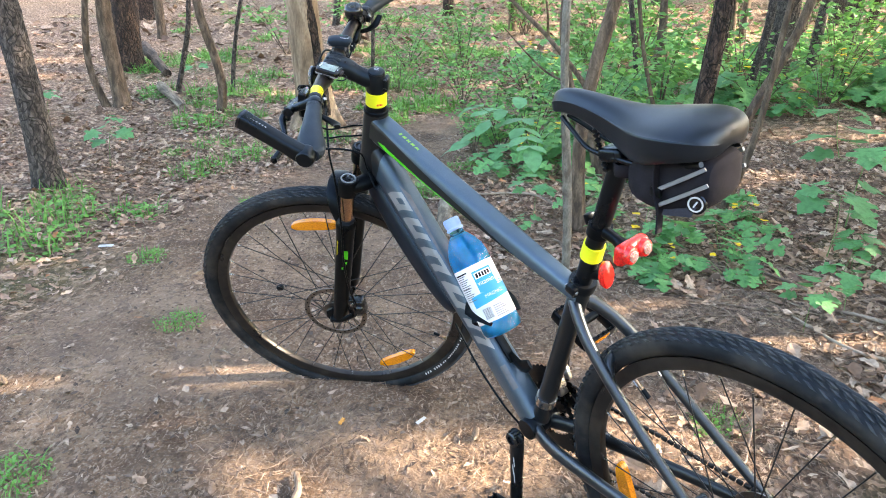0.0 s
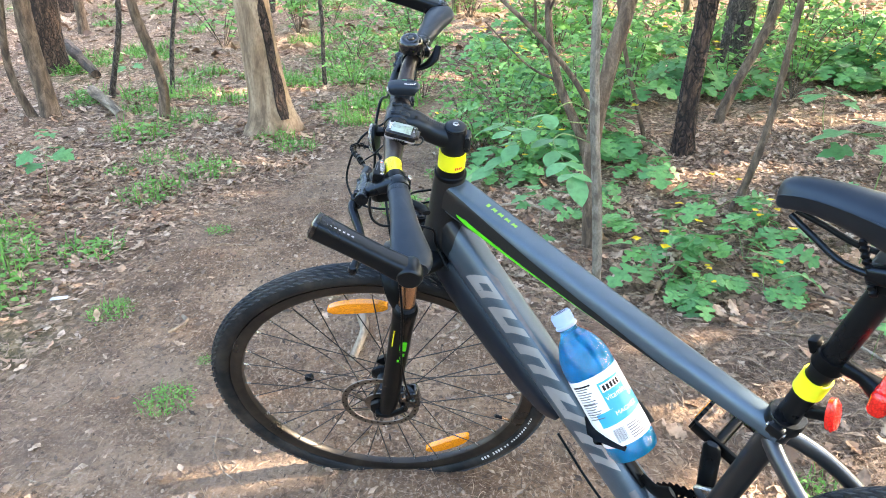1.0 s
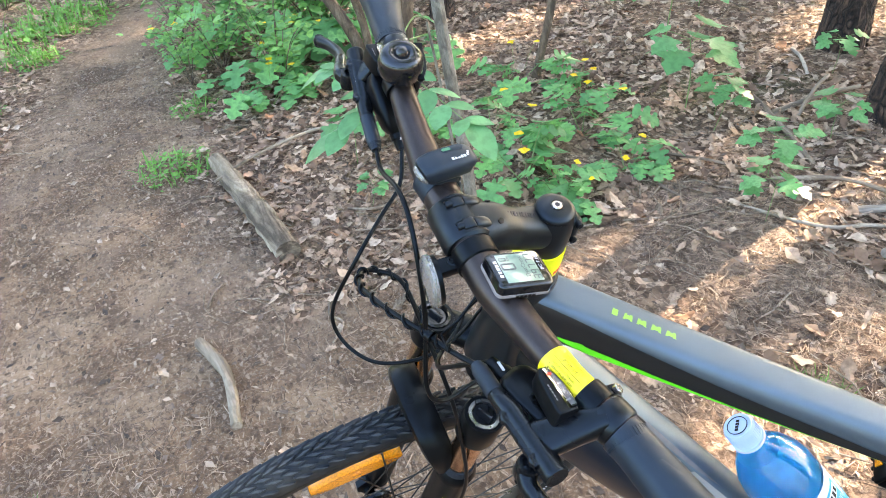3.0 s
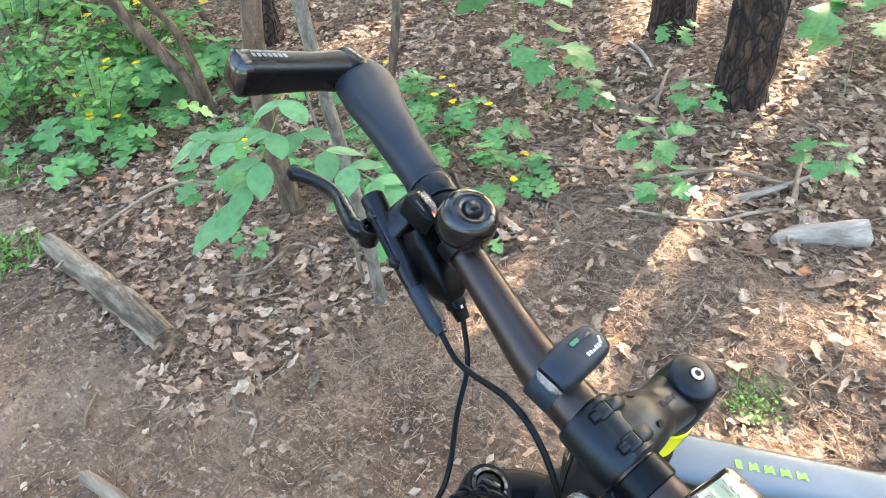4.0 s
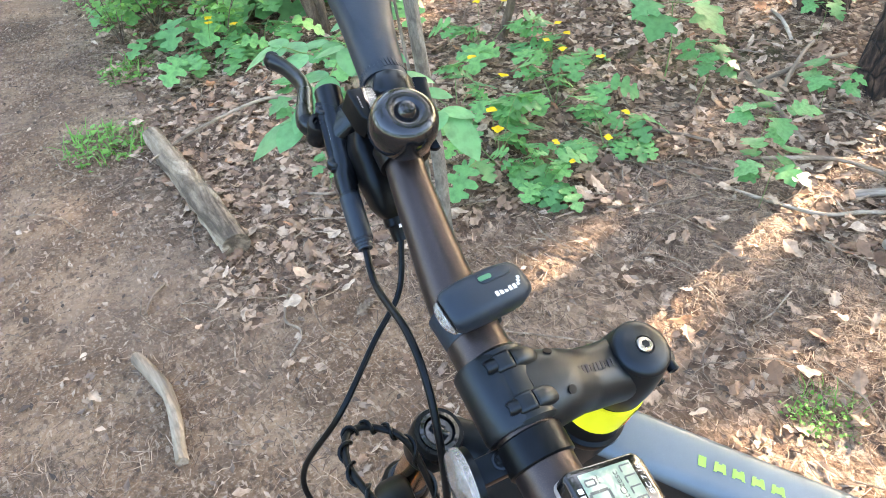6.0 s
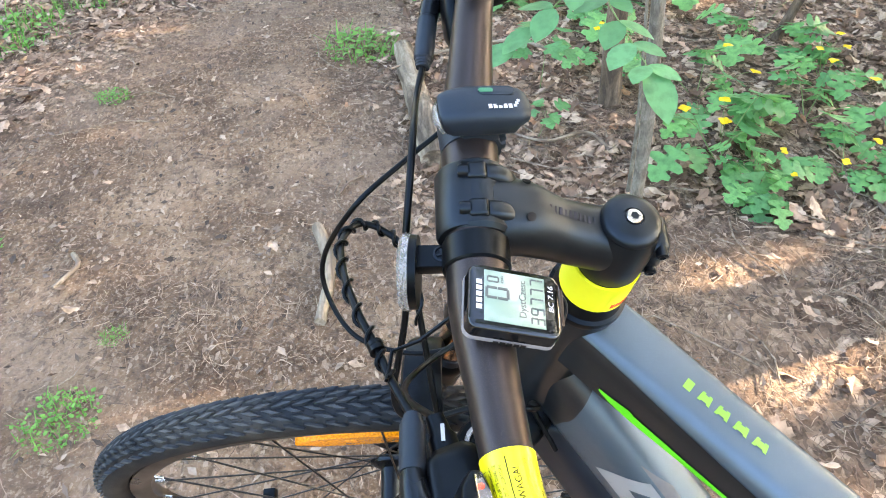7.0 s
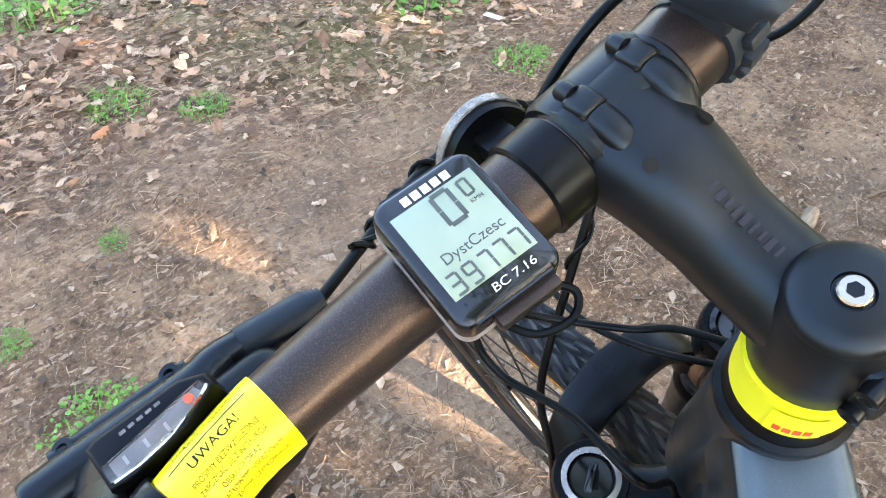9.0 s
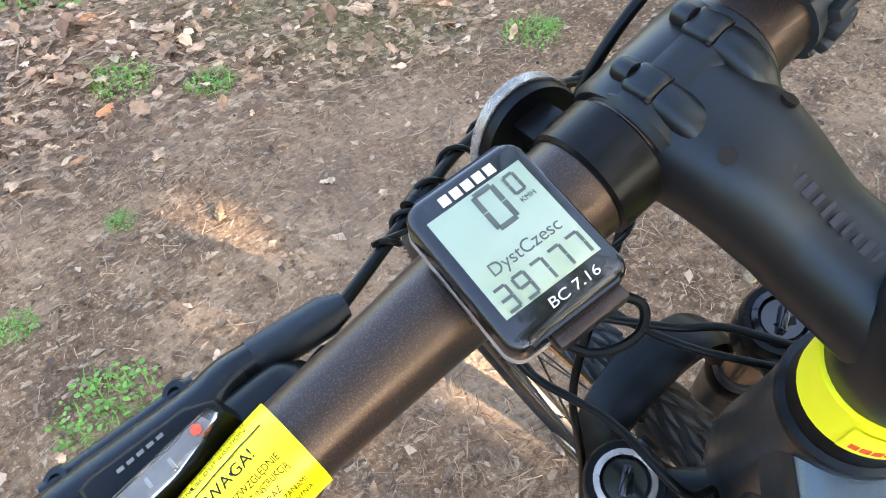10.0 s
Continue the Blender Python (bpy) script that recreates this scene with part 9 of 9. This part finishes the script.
# ---- things hung on the bike ----
def saddle_bag():
    m = BIKE @ Matrix.Translation((0.215, 0, 0.935))
    ob = thing("saddle_bag", m, "dark blue-black cloth saddle bag with grey reflective stripes", "bag")
    st = [(0.012, 0.016, -0.060, -0.018), (0.000, 0.028, -0.070, -0.010), (-0.026, 0.035, -0.076, -0.002), (-0.060, 0.040, -0.075, 0.006), (-0.092, 0.042, -0.068, 0.014), (-0.112, 0.040, -0.056, 0.018), (-0.124, 0.034, -0.042, 0.014), (-0.128, 0.022, -0.030, 0.006)]
    bm = bmesh.new()
    rings = []
    for x, w, z0, z1 in st:
        ring = []
        for a in range(0, 360, 15):
            c, s = math.cos(radians(a)), math.sin(radians(a))
            ring.append(bm.verts.new((x, w * math.copysign(abs(c) ** 0.6, c), (z0 + z1) / 2 + (z1 - z0) / 2 * math.copysign(abs(s) ** 0.6, s))))
        rings.append(ring)
    for a, b in zip(rings, rings[1:]):
        for k in range(24):
            bm.faces.new((a[k], a[(k + 1) % 24], b[(k + 1) % 24], b[k]))
    bm.faces.new(rings[0])
    bm.faces.new(rings[-1][::-1])
    for v in bm.verts:
        v.co.y += 0.0025 * noise.noise(v.co * 40)
        v.co.z += 0.0025 * noise.noise(v.co * 45 + Vector((3, 3, 3)))
    body = part("bag_body", bm, CLOTH, ob)
    sub = body.modifiers.new("soft", "SUBSURF")
    sub.levels = sub.render_levels = 1
    for s in (1, -1):
        for z0, z1, x0, x1 in ((-0.038, 0.008, -0.052, -0.120), (-0.056, -0.012, -0.058, -0.124)):
            bm = bmesh.new()
            q = [Vector((x0 + (x1 - x0) * k / 6, s * (0.0418 + 0.0022 * math.sin(math.pi * k / 6) - 0.004 * max(0, (k - 4) / 2)), z0 + (z1 - z0) * k / 6)) for k in range(7)]
            tube(bm, q, (0.0014, 0.0026), 8, (0, 0, 1), power=4)
            part("grey_stripe", bm, SILVER_INK, body, "pale grey reflective stripe")
        bm = bmesh.new()
        slab(bm, [(-0.064, -0.068), (-0.106, -0.058), (-0.113, -0.042), (-0.066, -0.060)], -0.0006, 0.0006, Matrix(((1, 0, 0, 0), (0, 0, -s, 0.0412 * s), (0, 1, 0, 0), (0, 0, 0, 1))))
        part("mesh_panel", bm, MESHC, body)
    bm = bmesh.new()
    lathe(bm, [(0.0, -0.004), (0.0125, -0.004), (0.0130, 0.001), (0.0115, 0.0025), (0.0, 0.003)], 28, along((-0.1100, 0.0375, -0.040), (-0.1150, 0.0600, -0.037)))
    bd = part("badge", bm, GLOSS, ob, "round rubber badge")
    bm = bmesh.new()
    ring_solid(bm, [(0.0078, 0.0024), (0.0098, 0.0024), (0.0098, 0.0034), (0.0078, 0.0034)], 24, along((-0.1100, 0.0375, -0.040), (-0.1150, 0.0600, -0.037)))
    block(bm, (0.0085, 0.0020, 0.0012), along((-0.1100, 0.0375, -0.040), (-0.1150, 0.0600, -0.037)) @ pose(0, 0, 0.0032, 0, 0, 60))
    part("badge_mark", bm, WHITE_INK, bd)
    bm = bmesh.new()
    tube(bm, smooth_line([(-0.050, 0.020, 0.014), (-0.053, 0.040, -0.004), (-0.056, 0.0425, -0.040), (-0.060, 0.041, -0.064), (-0.061, 0.043, -0.094)], 5), (0.0065, 0.0016), 8, (1, 0, 0), power=4)
    part("strap", bm, CLOTH, ob)
    bm = bmesh.new()
    block(bm, (0.016, 0.006, 0.012), pose(-0.056, 0.044, -0.038), 0.002)
    part("strap_buckle", bm, BLACK, ob)
    bm = bmesh.new()
    tube(bm, smooth_line([(0.006, 0.010, -0.040), (0.026, 0.022, -0.038), (0.040, 0.0, -0.040), (0.026, -0.022, -0.038), (0.006, -0.010, -0.040)], 5), (0.0014, 0.009), 8, (0, 0, 1), power=4)
    part("post_strap", bm, CLOTH, ob)


saddle_bag()


def rear_lights():
    o = seat_pt(0.508)
    ob = thing("rear_light", BIKE @ Matrix.Translation(o), "red twin rear light clamped on the seat post", "bike light")
    bm = bmesh.new()
    up = SEAT_DIR
    ring_solid(bm, [(0.0150, -0.009), (0.0185, -0.009), (0.0185, 0.009), (0.0150, 0.009)], 26, along((0, 0, 0), tuple(up)))
    tube(bm, smooth_line([(-0.014, 0.004, 0.002), (-0.034, 0.004, -0.004), (-0.050, 0.004, -0.012)], 4), [(0.009, 0.009), (0.007, 0.008), (0.012, 0.012)], 14, (0, 0, 1), power=2.6)
    block(bm, (0.012, 0.016, 0.018), pose(0.018, 0, 0.012, 0, 17, 0), 0.003)
    part("clamp", bm, BLACK, ob)
    bm = bmesh.new()
    block(bm, (0.020, 0.062, 0.034), pose(-0.058, 0.0, -0.014, 0, -6, 0), 0.009, 4)
    part("housing", bm, REDLENS, ob, "translucent red housing")
    for y in (0.015, -0.015):
        bm = bmesh.new()
        lathe(bm, [(0.0, -0.002), (0.0138, -0.002), (0.0142, 0.004), (0.0120, 0.0085), (0.0060, 0.0110), (0.0, 0.0115)], 28, along((-0.066, y, -0.013), (-0.10, y, -0.010)))
        lens = part("lens", bm, REDLENS, ob)
        # pale core that stands in for the bright glare in the lens
        bm = bmesh.new()
        lathe(bm, [(0.0, 0.0070), (0.0092, 0.0070), (0.0086, 0.0115), (0.0040, 0.0130), (0.0, 0.0130)], 24, along((-0.066, y, -0.013), (-0.10, y, -0.010)))
        part("lens_glare", bm, CLEARREF, lens)
    o2 = seat_pt(0.418)
    ob = thing("rear_reflector", BIKE @ Matrix.Translation(o2), "oval red reflector fixed behind the seat clamp", "reflector")
    bm = bmesh.new()
    tube(bm, [(-0.012, 0, 0.0), (-0.038, 0.0, 0.008)], (0.006, 0.008), 12, (0, 0, 1), power=3)
    part("bracket", bm, BLACK, ob)
    bm = bmesh.new()
    lathe(bm, [(0.0, -0.003), (0.0180, -0.003), (0.0190, 0.002), (0.0150, 0.006), (0.0, 0.0075)], 32, along((-0.040, 0.0, 0.010), (-0.08, 0.0, 0.014)) @ Matrix.Diagonal((0.76, 1.22, 1, 1)) @ pose(0, 0, 0, 0, 0, 0))
    part("lens", bm, REDLENS, ob)


rear_lights()


def water_bottle():
    a, b = Vector((0.5280, 0.0040, 0.4790)), Vector((0.6700, -0.0030, 0.6730))
    m = BIKE @ along(a, b)
    # turn the printed side towards the bike's left and rear
    ob = thing("water_bottle", m, "blue vitamin water bottle with a white label in the cage", "bottle")
    r = 0.0388
    prof = [(0.0, 0.004), (0.018, 0.004), (0.028, 0.0), (0.0352, 0.003), (r, 0.012), (r, 0.026), (r - 0.001, 0.028), (r - 0.0008, 0.142), (r, 0.144), (r - 0.0004, 0.160), (r - 0.0030, 0.174), (0.0302, 0.187), (0.0232, 0.198), (0.0165, 0.206),
            (0.0140, 0.211), (0.0135, 0.219)]
    bm = bmesh.new()
    lathe(bm, prof, 48)
    part("bottle_wall", bm, PET, ob, "clear blue plastic with moulded ribs").visible_shadow = False
    bm = bmesh.new()
    lathe(bm, [(0.0, 0.006)] + [(x - 0.0012, z + 0.001) for x, z in prof[2:-3]] + [(0.0, 0.201)], 40)
    part("drink", bm, DRINK, ob, "blue drink")
    bm = bmesh.new()
    lathe(bm, [(0.0, 0.2150), (0.0150, 0.2150), (0.0172, 0.2170), (0.0172, 0.2200), (0.0155, 0.2205), (0.0150, 0.2230), (0.0158, 0.2235), (0.0158, 0.2370), (0.0145, 0.2400), (0.0, 0.2405)], 32)
    cap = part("bottle_cap", bm, CAP, ob, "pale blue screw cap")
    bm = bmesh.new()
    for k in range(40):
        an = 2 * math.pi * k / 40
        block(bm, (0.0008, 0.0010, 0.012), pose(0.0159 * math.cos(an), 0.0159 * math.sin(an), 0.2305, 0, 0, math.degrees(an)))
    part("cap_ribs", bm, CAP, cap)
    bm = bmesh.new()
    ring_solid(bm, [(0.0098, 0.2404), (0.0106, 0.2404), (0.0106, 0.2408), (0.0098, 0.2408)], 32)
    for k in range(4):
        block(bm, (0.0026, 0.0034, 0.0004), pose(-0.0051 + 0.0034 * k, 0, 0.2407))
    part("cap_mark", bm, INK, cap, smooth=False)

    def band(name, z0, z1, a0, a1, mat, parent, lift=0.0006, slope=0.0, label=""):
        bm = bmesh.new()
        n = max(2, int(abs(a1 - a0) / 6))
        cols = []
        for k in range(n + 1):
            an = radians(a0 + (a1 - a0) * k / n)
            dz = slope * k / n
            cols.append([bm.verts.new(((r + lift) * math.cos(an), (r + lift) * math.sin(an), 0.030 + (z - 0.030) * 1.10)) for z in (z0 + dz, z1 + dz)])
        for p, q in zip(cols, cols[1:]):
            bm.faces.new((p[0], q[0], q[1], p[1]))
        return part(name, bm, mat, parent, label)

    lab = band("label", 0.030, 0.131, 0, 360, PAPER, ob, 0.0002, 0.0, "white and blue paper label")
    face = math.degrees(math.atan2(*(m.inverted().to_3x3() @ (Vector((0.376, -1.604, 1.148)) - m.translation)).yx)) - 18
    band("blue_band", 0.060, 0.080, face - 30, face + 150, BLUE_INK, lab, 0.0005, 0.008)
    band("blue_band", 0.082, 0.120, face + 5, face + 62, BLUE_INK, lab, 0.0005)
    band("white_panel", 0.106, 0.117, face + 9, face + 58, PAPER, lab, 0.0008)
    for k in range(5):
        band("dark_mark", 0.1075, 0.1150, face + 13 + 8.6 * k, face + 19 + 8.6 * k, INK, lab, 0.0011)

    def curved(text, size, ang, z, mat, sq=1.0):
        cu = bpy.data.curves.new("print", "FONT")
        cu.body, cu.size, cu.align_x, cu.align_y = text, size, "LEFT", "CENTER"
        tmp = bpy.data.objects.new("scratch", cu)
        me = bpy.data.meshes.new_from_object(tmp)
        bpy.data.objects.remove(tmp)
        for v in me.vertices:
            an = radians(ang) + v.co.x * sq / r
            v.co = ((r + 0.0013) * math.cos(an), (r + 0.0013) * math.sin(an), 0.030 + (z - 0.030) * 1.10 + v.co.y * 1.08)
        me.name = "label_print"
        me.materials.clear()
        piece("label_print", me, mat, lab, smooth=False)

    curved("vitamin", 0.0120, face + 9, 0.0975, PAPER, 0.95)
    curved("WATER", 0.0150, face + 5, 0.0860, BLUE_INK, 1.05)
    curved("MAGNEZ", 0.0085, face + 12, 0.0735, PAPER, 1.1)
    for k in range(14):
        band("fine_print", 0.0955 - 0.0036 * (k % 7) + (0.023 if k > 6 else 0), 0.0968 - 0.0036 * (k % 7) + (0.023 if k > 6 else 0), face - 52, face - (12 + 5 * (k % 3)), GREY_INK, lab, 0.0006)
    band("table_head", 0.1215, 0.1240, face - 54, face - 8, INK, lab, 0.0006)
    for k in range(13):
        band("bar_code", 0.036, 0.055, face - 12 + 2.0 * k, face - 12 + 2.0 * k + (0.7, 1.2, 0.5)[k % 3], INK, lab, 0.0006)
    for k in range(6):
        band("fine_print", 0.0345 + 0.0036 * k, 0.0358 + 0.0036 * k, face + 20, face + 58 - 6 * (k % 3), GREY_INK, lab, 0.0006)


water_bottle()
